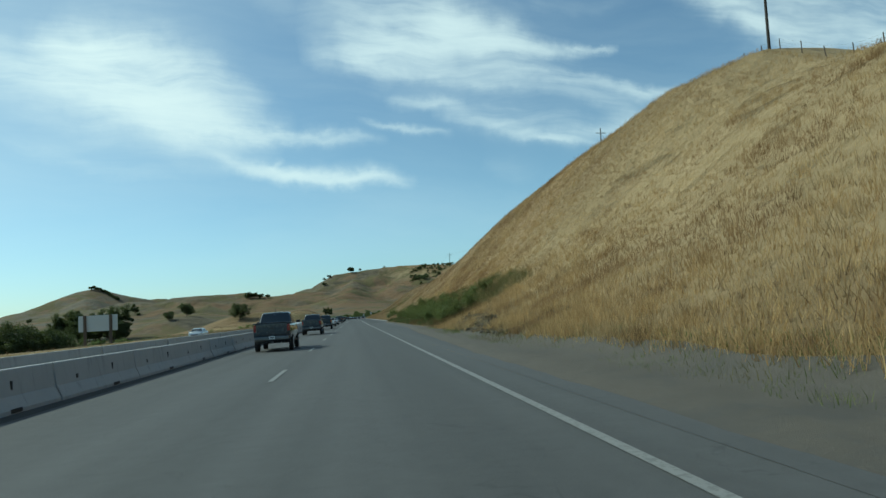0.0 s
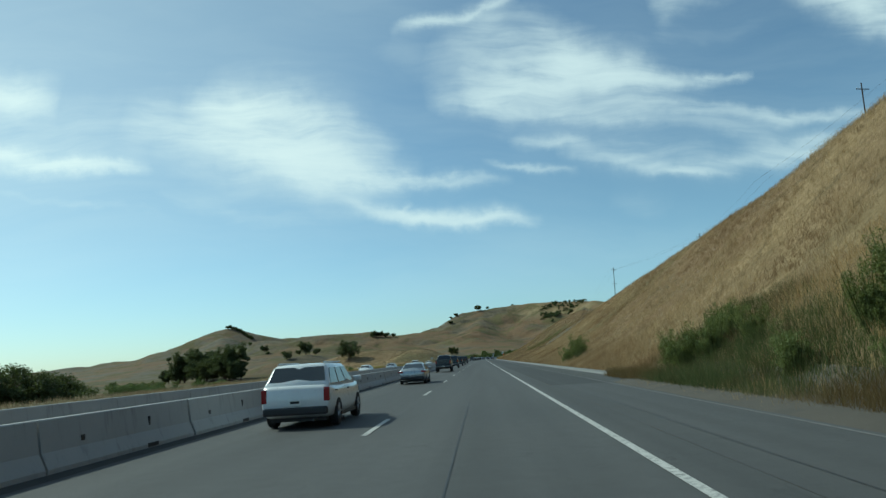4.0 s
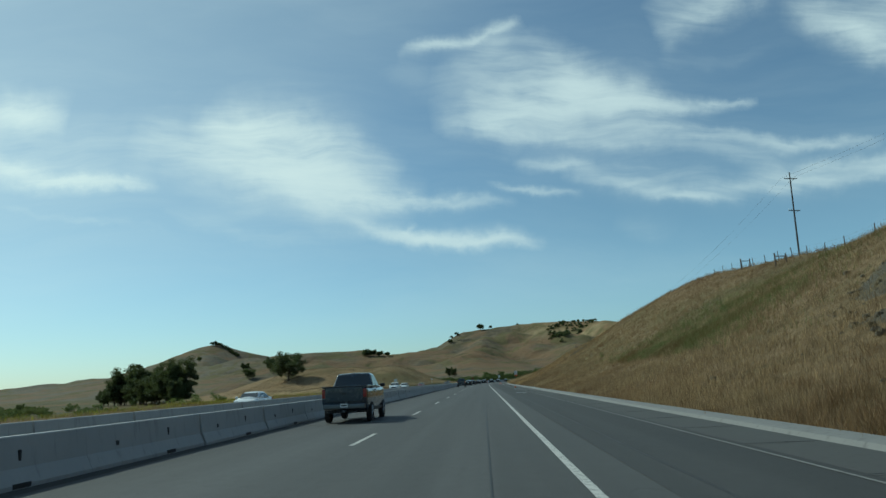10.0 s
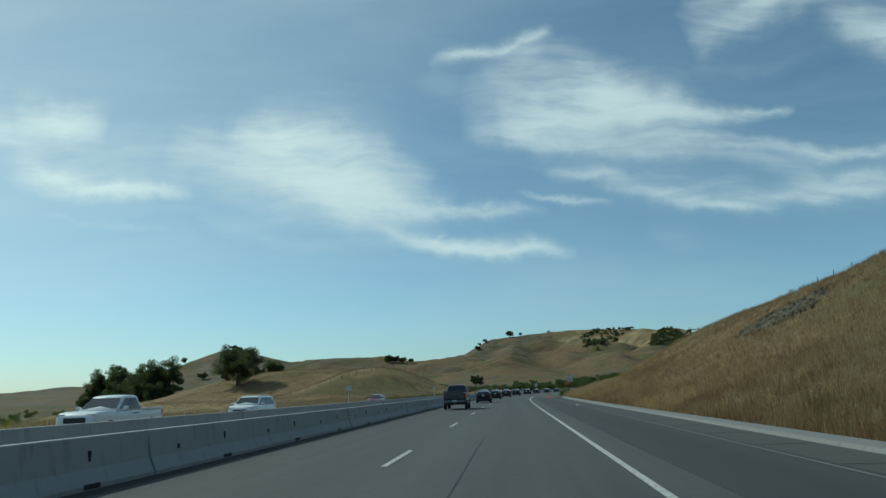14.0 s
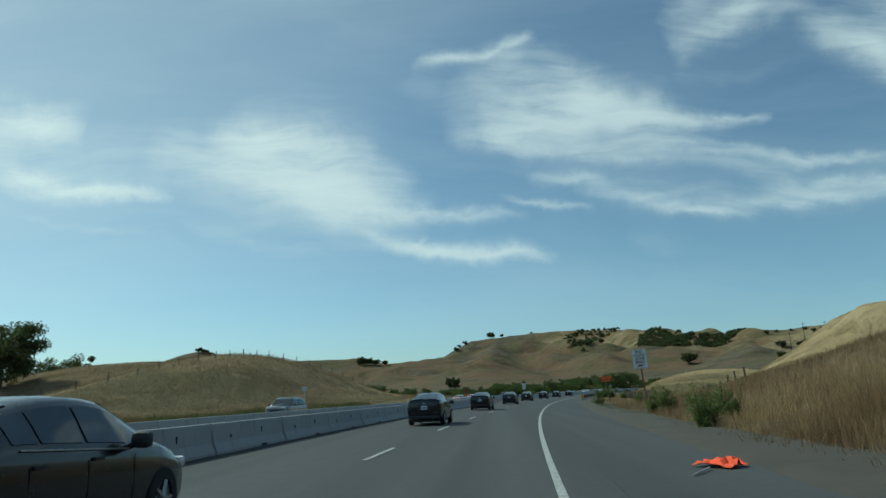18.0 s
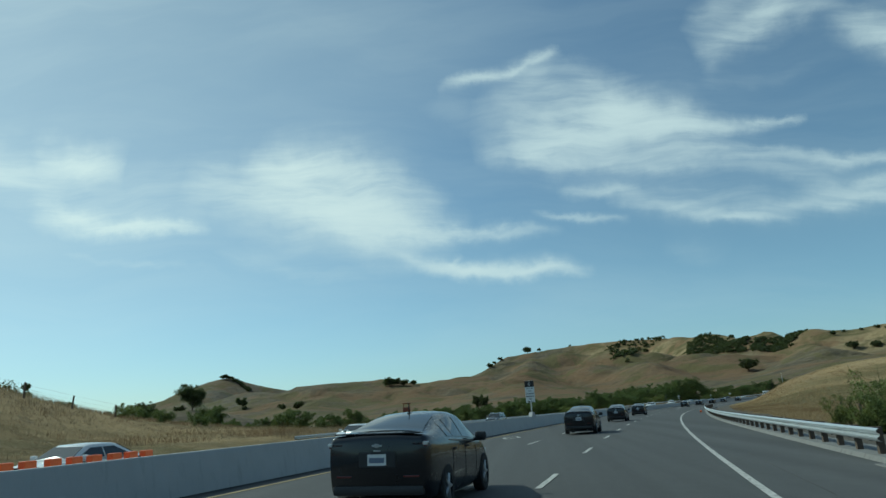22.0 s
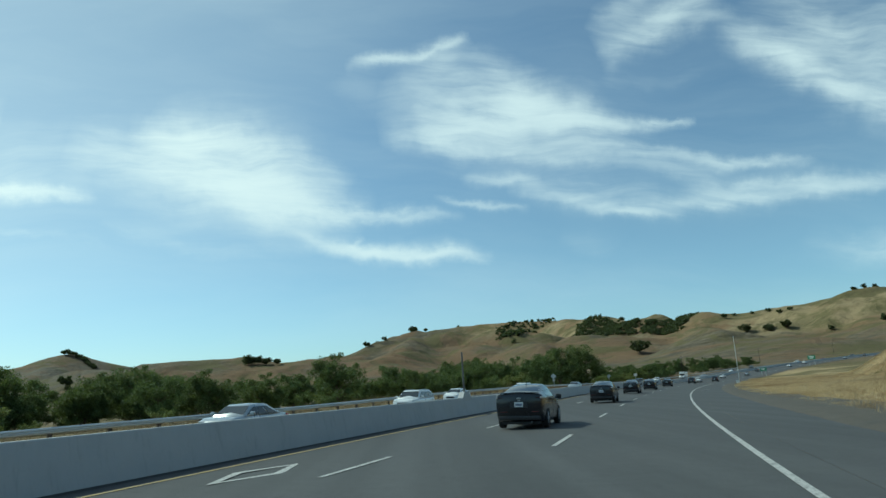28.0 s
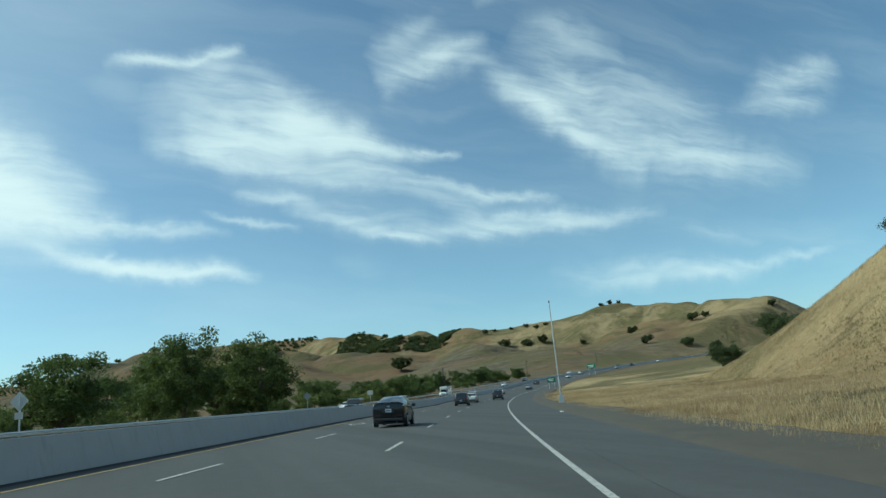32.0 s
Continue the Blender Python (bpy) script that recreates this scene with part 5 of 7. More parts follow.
FABRIC = material("orange_fabric", plain, colour=(0.85, 0.10, 0.03), rough=0.8)
PAPER = material("white_plastic_litter", plain, colour=(0.72, 0.73, 0.72), rough=0.6)
rag("fallen_flag", 536.5, 5.2, 0.42, FABRIC, "crumpled bright orange cloth lying on the shoulder", 3)
ob = thing("flag_stick", "thin broken stick lying on the shoulder", "litter", spot_on(535.5, 4.6, float(deck(535, 4.6)) + 0.03, 60))
part("stick", tube(B(), (-0.5, 0, 0), (0.5, 0, 0.02), 0.02), SIGN_BACK, ob)
for k, (s0, off0, sz) in enumerate(((372, 6.6, 0.35), (398, 8.4, 0.45), (392, 5.0, 0.12), (196, 8.2, 0.28), (425, 7.6, 0.2), (470, 5.5, 0.15), (980, 5.6, 0.14), (974, 6.1, 0.10), (560, 6.8, 0.12), (300, 8.2, 0.2), (250, 6.3, 0.12))):
    rag("litter", s0, off0, sz, PAPER, "crumpled white plastic litter beside the road", 10 + k)


def float_ball(s, off, r, mat, label):
    ob = thing("orange_drum", label, "traffic drum", spot_on(s, off, float(deck(s, off))))
    bm = B()
    tube(bm, (-r * 0.9, 0, r), (r * 0.9, 0, r), r, r * 0.86, 16)
    part("body", bm, mat, ob)
    part("base_ring", tube(B(), (r * 0.9, 0, r), (r * 1.1, 0, r), r * 0.95, r * 0.95, 16), RUBBER, ob)


float_ball(745.2, 4.15, 0.14, ORANGE_PLASTIC, "orange plastic drum lying on its side under the guardrail")
float_ball(411, 5.9, 0.115, ORANGE_PLASTIC, "small orange plastic drum lying at the gutter")


def water_barrier():
    ob = thing("water_barrier", "orange plastic water-filled barrier behind the median wall", "barrier", None, "orange water barriers")
    bm = extrude_profile(B(), [(-0.28, 0), (0.28, 0), (0.24, 0.22), (0.10, 0.45), (0.09, 1.0), (-0.09, 1.0), (-0.10, 0.45), (-0.24, 0.22)], -0.88, 0.88)
    part("body", bm, ORANGE_PLASTIC, ob)
    for y in (-0.62, 0.0, 0.62):
        part("top_block", box(B(), 0, y, 1.08, 0.20, 0.34, 0.2, 0.03), ORANGE_PLASTIC, ob)
    part("filler_cap", tube(B(), (0, 0.31, 0.99), (0, 0.31, 1.05), 0.06, 0.055, 10), TRIM, ob)
    part("hinge_pin", tube(B(), (0, 0.92, 0.1), (0, 0.92, 1.02), 0.03), STEEL_DARK, ob)
    return ob


WATER = water_barrier()
for k in range(7):
    m = spot_on(642.5 + 1.92 * k, -13.3, float(deck(642.5 + 1.92 * k, -13.3)), 1.5 * (-1) ** k)
    if k:
        copy_thing(WATER, m)
    else:
        WATER.matrix_world = m
for s0, off0 in ((632, -7.2), (641, -8.8)):
    ob = thing("delineator_post", "slim orange delineator post standing on the asphalt", "delineator", spot_on(s0, off0, float(deck(s0, off0))), "delineators")
    part("foot", tube(B(), (0, 0, 0.01), (0, 0, 0.05), 0.2, 0.17, 12), RUBBER, ob)
    part("stem", tube(B(), (0, 0, 0.05), (0, 0, 1.05), 0.05, 0.045, 10), ORANGE_PLASTIC, ob)
    part("band", tube(B(), (0, 0, 0.75), (0, 0, 0.87), 0.052, 0.052, 10), SIGN_WHITE, ob)
ob = thing("reflector_post", "white roadside marker post with an amber reflector", "marker", spot_on(662, 8.0))
part("stem", box(B(), 0, 0, 0.5, 0.11, 0.03, 1.15), SIGN_WHITE, ob)
part("reflector", box(B(), 0, -0.02, 0.95, 0.09, 0.012, 0.22), ORANGE_PLASTIC, ob)
# stack of orange netting behind the barrier
ob = thing("orange_barricade", "low orange plastic barricade behind the concrete barrier", "barricade", spot_on(640, -14.6, float(deck(640, -14.6))))
for k in range(3):
    part("rail", box(B(), 0, -3 + 3 * k, 0.98, 0.12, 2.9, 0.14, 0.02), ORANGE_PLASTIC, ob)
    for y in (-1.2, 1.2):
        part("leg", box(B(), 0, -3 + 3 * k + y, 0.45, 0.3, 0.1, 0.95, 0.02), ORANGE_PLASTIC, ob)


# ---- trees, shrubs, grass ----
def leaf_cloud(centres, radii, per, size, seed, flat=0.75):
    """Small leaf blades in clumps: vertices and quads."""
    rng = np.random.default_rng(seed)
    n = len(centres) * per
    c = np.repeat(np.asarray(centres, float), per, 0)
    r = np.repeat(np.asarray(radii, float), per)[:, None]
    d = rng.normal(size=(n, 3))
    d /= np.linalg.norm(d, axis=1, keepdims=True)
    p = c + d * r * (rng.random((n, 1)) ** 0.45) * np.array([1, 1, flat])
    a = rng.normal(size=(n, 3))
    a /= np.linalg.norm(a, axis=1, keepdims=True)
    b = np.cross(a, rng.normal(size=(n, 3)))
    b /= np.linalg.norm(b, axis=1, keepdims=True)
    s = size * rng.uniform(0.6, 1.4, (n, 1))
    v = np.stack([p - a * s, p + b * s * 0.8, p + a * s], 1).reshape(-1, 3)
    return v, np.arange(3 * n).reshape(n, 3)


def tree(name, label, category, tall, wide, seed, clumps, per, size, leafmat, bole=0.28, low=0.25, crown=(0.5, 0.42), group="", spiky=False):
    """A tapered trunk, limbs, and a crown of leaf clumps at the limbs' ends, built at the origin."""
    random.seed(seed)
    ob = thing(name, label, category, None, group)
    bm = B()
    top = Vector((random.uniform(-0.04, 0.04) * tall, random.uniform(-0.04, 0.04) * tall, tall * (0.92 if spiky else 0.62)))
    knee = top * 0.5 + Vector((random.uniform(-0.03, 0.03) * tall, 0, 0))
    r = bole * tall / 10
    tube(bm, (0, 0, -0.4), knee, r, r * 0.72, 8)
    tube(bm, knee, top, r * 0.72, r * 0.25, 7)
    slim = name in ("far_oak_tree", "creek_shrub", "conifer_tree")
    if not slim:
        part("trunk", bm, BARK, ob)
    centres, radii = [], []
    limbs = max(5, clumps // 6)
    if not slim:
        bm = B()
    for k in range(limbs):
        f = low + (1 - low) * (k + 0.5) / limbs
        root = knee * (f / 0.5) if f < 0.5 else knee + (top - knee) * ((f - 0.5) / 0.5)
        ang = k * 2.4 + random.uniform(-0.4, 0.4)
        if spiky:
            reach = wide * 0.5 * (1.12 - f) * random.uniform(0.75, 1.1)
            lift = 0.12
        else:
            reach = wide * 0.5 * random.uniform(0.6, 1.05) * (1 - 0.35 * max(0, f - 0.6))
            lift = random.uniform(0.15, 0.75)
        tip = root + Vector((math.cos(ang) * reach, math.sin(ang) * reach, lift * reach + (0 if spiky else 0.1 * tall)))
        tip.z = min(tip.z, tall * 0.93)
        mid = (root + tip) / 2 + Vector((0, 0, 0.06 * reach))
        tube(bm, root, mid, r * 0.35, r * 0.2, 5)
        tube(bm, mid, tip, r * 0.2, r * 0.06, 5)
        for j in range(max(1, clumps // limbs)):
            t = random.uniform(0.45, 1.12)
            c = root.lerp(tip, t) + Vector([random.gauss(0, 0.08 * wide) for _ in range(3)])
            c.z = max(c.z + random.uniform(0, 0.08) * tall, low * tall)
            centres.append(c)
            radii.append(wide * random.uniform(0.08, 0.18))
    part("trunk" if slim else "bough", bm, BARK, ob)
    v, f = leaf_cloud(centres, radii, per, size, seed)
    part("crown", np_mesh("crown", v, f, leafmat), None, ob)
    return ob


def scatter(model, places, lo=0.8, hi=1.2, seed=0, sink=0.1):
    """Copies of a model, turned and scaled, standing on the ground at world x, y; the first takes the model itself."""
    rng = random.Random(seed)
    for k, (x, y, *more) in enumerate(places):
        z = land_at(x, y) - sink
        size = (more[0] if more else 1.0) * rng.uniform(lo, hi)
        m = Matrix.Translation((x, y, z)) @ Matrix.Rotation(rng.uniform(0, 6.28), 4, "Z")
        sc = Matrix.Diagonal((size * rng.uniform(0.9, 1.15), size * rng.uniform(0.9, 1.15), size, 1))
        if not model.get("used"):
            model.matrix_basis = m @ sc
            model["used"] = 1
        else:
            c = copy_thing(model, m)
            c.matrix_basis = m @ sc


def road_coords(x, y):
    i = int(np.argmin((ROAD_X - x) ** 2 + (ROAD_Y - y) ** 2))
    h = HEAD[i]
    ds = (x - ROAD_X[i]) * math.sin(h) + (y - ROAD_Y[i]) * math.cos(h)
    s = S_AXIS[i] + ds
    h = float(heading(s))
    rx, ry = at(s, 0)
    return s, (x - float(rx)) * math.cos(h) - (y - float(ry)) * math.sin(h)


def land_at(x, y):
    s, off = road_coords(x, y)
    return height(s, off)


def along(s, off, size=1.0):
    x, y = at(s, off)
    return (float(x), float(y), size)


# models
OAKS = [tree("oak_tree", "dark evergreen oak with a rounded uneven crown", "tree", 11, 12, 40 + k, 130, 170, 0.23, OAK_LEAF, 0.42, 0.13, group="oaks on the hills") for k in range(3)]
FAR_OAKS = [tree("far_oak_tree", "small dark oak on a distant golden hill", "tree", 13, 16, 60 + k, 66, 46, 1.0, OAK_LEAF, 0.4, 0.10, group="distant oaks") for k in range(2)]
CREEK = [tree("creek_tree", "leafy green tree in the thicket along the creek", "tree", 9, 8.5, 80 + k, 84, 160, 0.18, CREEK_LEAF, 0.26, 0.10, group="creek trees") for k in range(4)]
SHRUBS = [tree("creek_shrub", "dense green shrub at the foot of the creek trees", "shrub", 4.0, 6.0, 100 + k, 50, 66, 0.19, CREEK_LEAF if k else BUSH_LEAF, 0.2, 0.04, group="creek shrubs") for k in range(3)]
EUCALYPT = [tree("eucalyptus_tree", "tall dark eucalyptus with a ragged crown", "tree", 34, 22, 120 + k, 110, 180, 0.60, OAK_LEAF, 0.26, 0.05, group="eucalyptus grove") for k in range(2)]
CONIFER = tree("conifer_tree", "small dark conifer on the hilltop", "tree", 16, 7, 140, 48, 40, 0.6, OAK_LEAF, 0.22, 0.12, group="hilltop conifers", spiky=True)

# oaks near the road
scatter(OAKS[0], [(-107, 668, 1.36), (-168, 790, 0.95), (-131, 321, 1.35), (-143, 314, 1.6), (-152, 307, 1.4)], 0.98, 1.02, 1)
scatter(OAKS[1], [(-278, 1199, 1.7), (-297, 1158, 1.1), along(1106, 70, 0.95), along(1122, 78, 1.0), along(1096, 84, 0.8)], 0.9, 1.1, 2)
scatter(OAKS[2], [along(1075, 92, 0.9), along(1060, 104, 0.8), along(1150, 60, 0.7), (-271, 1575, 0.9), (-283, 1435, 0.9)], 0.9, 1.1, 3)
rng = random.Random(9)
LONE = [(-641, 2133, 1.5), (-330, 2259, 1.5), (-294, 2261, 1.1), (-312, 2264, 1.2), (-270, 2255, 0.8), (-95, 2391, 0.8), (-98, 3082, 1.0), (-1, 3093, 1.7), (366, 2842, 1.0), (512, 2432, 0.8), (387, 1913, 1.5), (619, 2111, 0.9), (593, 1976, 1.3), (624, 1955, 1.3), (641, 1930, 1.4),
        (669, 2101, 0.6), (679, 2056, 0.7), (683, 2026, 0.8), (695, 2011, 0.6), (651, 2139, 0.6), (676, 1732, 1.1), (674, 1860, 0.8), (589, 1587, 1.1), (575, 1500, 1.1), (583, 1508, 0.8), (578, 1464, 1.2), (728, 1666, 1.1), (745, 1660, 0.8), (790, 1588, 0.9)]
LOW_OAKS = [(-519, 2058, 1.0), (-625, 2110, 0.8), (-430, 1900, 1.0), (-861, 2268, 1.3), (-978, 2231, 1.0), (40, 3100, 0.8), (-120, 3095, 0.8), (150, 3110, 0.7)]
HILLTOP = [(790 + 6.5 * k, 1972 + 7 * (k % 3), 0.36 + 0.05 * (k * 5 % 4)) for k in range(12)]
RIM = [(-1010 + 9 * k, 2826 - 0.35 * k * k, 0.9) for k in range(14)]
scatter(FAR_OAKS[0], [(x, y, k * (0.72 if x > 560 else 1.0)) for x, y, k in LONE[0::2]] + HILLTOP[0::2] + RIM[0::2] + LOW_OAKS[0::2], 0.9, 1.1, 4)
scatter(FAR_OAKS[1], [(x, y, k * (0.72 if x > 560 else 1.0)) for x, y, k in LONE[1::2]] + HILLTOP[1::2] + RIM[1::2] + LOW_OAKS[1::2], 0.9, 1.1, 5)


def woods(patches, seed):
    """Oak woods in the folds of the far hills, crown against crown."""
    rng = random.Random(seed)
    centres, radii = [], []
    for cx, cy, rx, ry, n in patches:
        for k in range(int(n * 1.5)):
            a, r = rng.uniform(0, 6.28), rng.random() ** 0.55
            x, y = cx + rx * r * math.cos(a) + rng.gauss(0, 4), cy + ry * r * math.sin(a) + rng.gauss(0, 6)
            z, size = land_at(x, y), rng.uniform(3.6, 6.2)
            for j in range(3):
                centres.append((x + rng.gauss(0, 2.6), y + rng.gauss(0, 2.6), z + size * rng.uniform(0.35, 1.15)))
                radii.append(size * rng.uniform(0.55, 0.8))
    v, f = leaf_cloud(centres, radii, 40, 1.7, seed)
    tagged(new("far_woods", np_mesh("far_woods", v, f, OAK_LEAF)), "dark oak woods in the folds of the far golden hills", "woods", "", "stuff")


woods(((452, 2430, 44, 150, 210), (478, 2320, 32, 74, 80), (540, 2225, 46, 66, 110), (590, 2245, 28, 48, 40), (228, 2295, 26, 34, 40), (250, 2325, 14, 20, 14), (370, 2900, 60, 60, 40), (300, 2965, 40, 16, 20), (180, 2520, 30, 20, 18)), 66)
# the eucalyptus grove across the valley
GROVE = []
for k in range(34):
    q = rng.uniform(-1, 1)
    GROVE.append((-388 + 92 * q + rng.uniform(-14, 14), 1092 - 84 * q + rng.uniform(-14, 14), (0.72 + 0.92 * math.exp(-((q + 0.38) / 0.26) ** 2) + 0.78 * math.exp(-((q - 0.40) / 0.24) ** 2)) * rng.uniform(0.80, 1.02)))
scatter(EUCALYPT[0], GROVE[0::2], 0.9, 1.1, 8)
scatter(EUCALYPT[1], GROVE[1::2] + [(-57, 1474, 0.55), (-49, 1466, 0.45)], 0.9, 1.1, 9)
# thicket along the creek
belt = [[], [], [], []]
low = [[], [], []]
for k in range(104):
    s0 = rng.uniform(700, 1330)
    span = rng.uniform(0, 1)
    off0 = -37 - 34 * span - (14 if s0 < 830 else 0)
    big = float(np.interp(s0, [700, 900, 960, 1000, 1060, 1100, 1180, 1330], [0.28, 0.45, 0.6, 1.1, 1.15, 0.75, 0.8, 0.75])) * rng.uniform(0.75, 1.15)
    belt[k % 4].append(along(s0, off0, min(big, 0.62) if off0 > -46 and s0 < 985 else big))
for k in range(120):
    s0 = rng.uniform(690, 1340)
    low[k % 3].append(along(s0, -35 - rng.uniform(0, 26) - (6 if s0 < 800 else 0), rng.uniform(0.5, 1.0) * (0.55 if s0 < 900 else 1.0)))
for k in range(26):
    low[k % 3].append((-230 + rng.uniform(-130, 70), 560 + rng.uniform(-120, 160), rng.uniform(0.8, 1.4)))
for k in range(70):
    f = rng.random()
    low[k % 3].append((-120 - 300 * f + rng.uniform(-50, 50), 430 + 480 * f + rng.uniform(-70, 70), rng.uniform(0.8, 1.5)))
for k in range(46):
    low[k % 3].append((-62 - rng.uniform(0, 90), 300 + rng.uniform(-120, 230), rng.uniform(0.6, 1.1)))
for k in range(40):
    belt[k % 4].append((-520 + rng.uniform(-260, 150), 880 + rng.uniform(-180, 160), rng.uniform(0.6, 1.1)))
for k in range(24):
    belt[k % 4].append((-140 + k * 14 + rng.uniform(-8, 8), 1210 + k * 9 + rng.uniform(-20, 20), rng.uniform(0.8, 1.25)))
thick = random.Random(77)
for k in range(40):
    s0 = thick.uniform(742, 900)
    belt[k % 4].append(along(s0, -42 - thick.uniform(0, 22), float(np.interp(s0, [742, 800, 840, 900], [0.24, 0.36, 0.52, 0.64])) * thick.uniform(0.75, 1.2)))
for k in range(30):
    s0 = 800 + 6.4 * k + thick.uniform(-4, 4)
    belt[k % 4].append(along(s0, -48 - thick.uniform(0, 24), float(np.interp(s0, [800, 840, 880, 985], [0.38, 0.52, 0.6, 0.75])) * thick.uniform(0.8, 1.15)))
for k in range(18):
    low[k % 3].append(along(760 + 12 * k + thick.uniform(-5, 5), -44 - thick.uniform(0, 10), thick.uniform(0.45, 0.7)))
for k in range(4):
    scatter(CREEK[k], belt[k], 0.9, 1.12, 20 + k)
for k in range(3):
    scatter(SHRUBS[k], low[k], 0.85, 1.2, 30 + k)

# green shrubs at the foot of the slope
FENNEL = []
for k in range(3):
    random.seed(200 + k)
    ob = thing("roadside_shrub", "bushy green roadside shrub with feathery leaves", "shrub", None, "roadside shrubs")
    bm = B()
    cs, rs = [], []
    for j in range(64):
        a, lean, h = random.uniform(0, 6.28), random.uniform(0.05, 1.1), random.choice((random.uniform(0.4, 1.2), random.uniform(0.8, 2.3)))
        tip = Vector((math.cos(a) * lean * h * 0.6, math.sin(a) * lean * h * 0.6, h))
        tube(bm, (0.25 * math.cos(a), 0.25 * math.sin(a), -0.15), tip, 0.014, 0.005, 4, False)
        for q in range(3):
            cs.append(tip * random.uniform(0.2, 0.9) + Vector((random.gauss(0, 0.12), random.gauss(0, 0.12), 0)))
            rs.append(random.uniform(0.10, 0.30))
    part("stalk_base", bm, GREEN_STALKS, ob)
    v, f = leaf_cloud(cs, rs, 64, 0.042, 300 + k, 1.2)
    part("foliage", np_mesh("foliage", v, f, BUSH_LEAF), None, ob)
    FENNEL.append(ob)
spots = [[], [], []]
foot = random.Random(31)
for k in range(132):
    s0 = foot.choice((foot.uniform(62, 90), foot.uniform(88, 152), foot.uniform(100, 140)))
    spots[k % 3].append(along(s0, float(toe_at(s0)) + 0.4 + abs(foot.gauss(0, 2.2)), foot.uniform(0.35, 0.95)))
for s0, off0, sz in ((191, 9.2, 1.0), (192, 10.2, 1.1), (193.5, 9.1, 0.9), (190, 10.0, 0.9), (194, 10.8, 1.05), (549, 8.0, 0.8), (551, 9.4, 0.75), (563, 9.2, 0.9), (566, 8.8, 0.8), (604, 7.6, 0.5), (607, 8.2, 0.45), (668, 8.2, 1.0), (671, 9.6, 1.1), (676, 9.0, 0.9), (664, 11, 1.0), (588, 10.6, 0.6), (640, 12.5, 0.8), (398, 19, 0.4), (366, 27, 0.4)):
    spots[int(s0) % 3].append(along(s0, off0, sz))
for k in range(3):
    scatter(FENNEL[k], spots[k], 0.85, 1.15, 40 + k, 0.03)


def grass(name, n, s_of, off_of, tall, wide, mat, label, seed, blades=4, clump=0.16):
    """Stalks in tufts on the ground, as one mesh."""
    rng = np.random.default_rng(seed)
    s, off = s_of(rng, n), off_of(rng, n)
    keep = (bare(s, off) < 0.5 + rng.normal(0, 0.08, n)) | (rng.random(n) < 0.5)
    # weeds, not straw, hold the foot of the slope before the curb begins
    if mat is not GREEN_STALKS:
        keep &= (s < 62) | (s > 152) | (off > 11.5 + rng.normal(0, 1.2, n)) | (rng.random(n) < 0.10)
    s, off = s[keep], off[keep]
    x, y = at(s, off)
    z = ground_height(s, off)
    patch = 0.35 + 0.65 * np.clip(0.5 + 1.1 * fractal(x, y, 5.0, 3, seed), 0, 1.2)
    x, y, z, patch = (np.repeat(a, blades) for a in (x, y, z, patch))
    m = len(x)
    x, y = x + rng.normal(0, clump, m), y + rng.normal(0, clump, m)
    h = tall * patch * rng.uniform(0.55, 1.25, m)
    a = rng.uniform(0, 6.283, m)
    w = wide * rng.uniform(0.6, 1.3, m)
    lean = rng.normal(0, 0.33, (m, 2)) * h[:, None]
    p0 = np.stack([x - np.cos(a) * w, y - np.sin(a) * w, z - 0.04], -1)
    p1 = np.stack([x + np.cos(a) * w, y + np.sin(a) * w, z - 0.04], -1)
    p2 = np.stack([x + lean[:, 0], y + lean[:, 1], z + h], -1)
    v = np.stack([p0, p1, p2], 1).reshape(-1, 3)
    tagged(new(name, np_mesh(name, v, np.arange(3 * m).reshape(m, 3), mat)), label, "grass", "", "stuff")


def uni(a, b):
    return lambda r, n: r.uniform(a, b, n)


def near_toe(a, b):
    return lambda r, n: a + (b - a) * r.random(n) ** 1.7


grass("pale_slope_grass", 34000, lambda r, n: -10 + 160 * r.random(n) ** 0.9, near_toe(6.4, 46), 0.66, 0.013, STRAW_PALE, "tall pale golden grass covering the slope", 21, 8, 0.17)
grass("brown_foot_grass", 1600, lambda r, n: -6 + 76 * r.random(n), near_toe(6.6, 24), 0.55, 0.012, STRAW_BROWN, "browner grass low on the slope", 24, 8, 0.18)
grass("foot_weeds", 2600, lambda r, n: 4 + 60 * r.random(n), lambda r, n: toe_at(np.full(n, 30.0)) - 0.9 + 2.6 * r.random(n), 0.32, 0.012, WEED_GREEN, "low green weeds at the foot of the slope", 25, 6, 0.15)
grass("dry_grass", 46000, lambda r, n: 300 - 190 * r.random(n) ** 1.15, near_toe(8.5, 46), 0.64, 0.012, STRAW_TAN, "tall dry golden grass covering the slope", 1, 8, 0.17)
grass("dry_slope_grass", 11000, uni(290, 455), near_toe(8.5, 46), 0.66, 0.012, STRAW, "tufts of tall dry golden grass on the slope", 2, 9, 0.20)
grass("brown_slope_grass", 42000, uni(300, 590), near_toe(8.5, 46), 0.60, 0.012, STRAW_BROWN, "patchy brown and straw grass covering the slope", 22, 8, 0.15)
grass("straw_tufts", 2600, uni(445, 560), near_toe(8.4, 34), 0.85, 0.010, STRAW_PALE, "pale straw tufts among the browner grass", 23, 12, 0.20)
grass("rank_grass", 8200, uni(152, 330), near_toe(8.2, 11.5), 0.75, 0.011, STRAW, "tall straw stalks along the top of the curb", 3, 5, 0.18)
grass("green_weeds", 24000, uni(60, 158), lambda r, n: 7.0 + 8.5 * r.random(n) ** 1.5, 0.95, 0.012, GREEN_STALKS, "green weeds among the dry grass", 4)
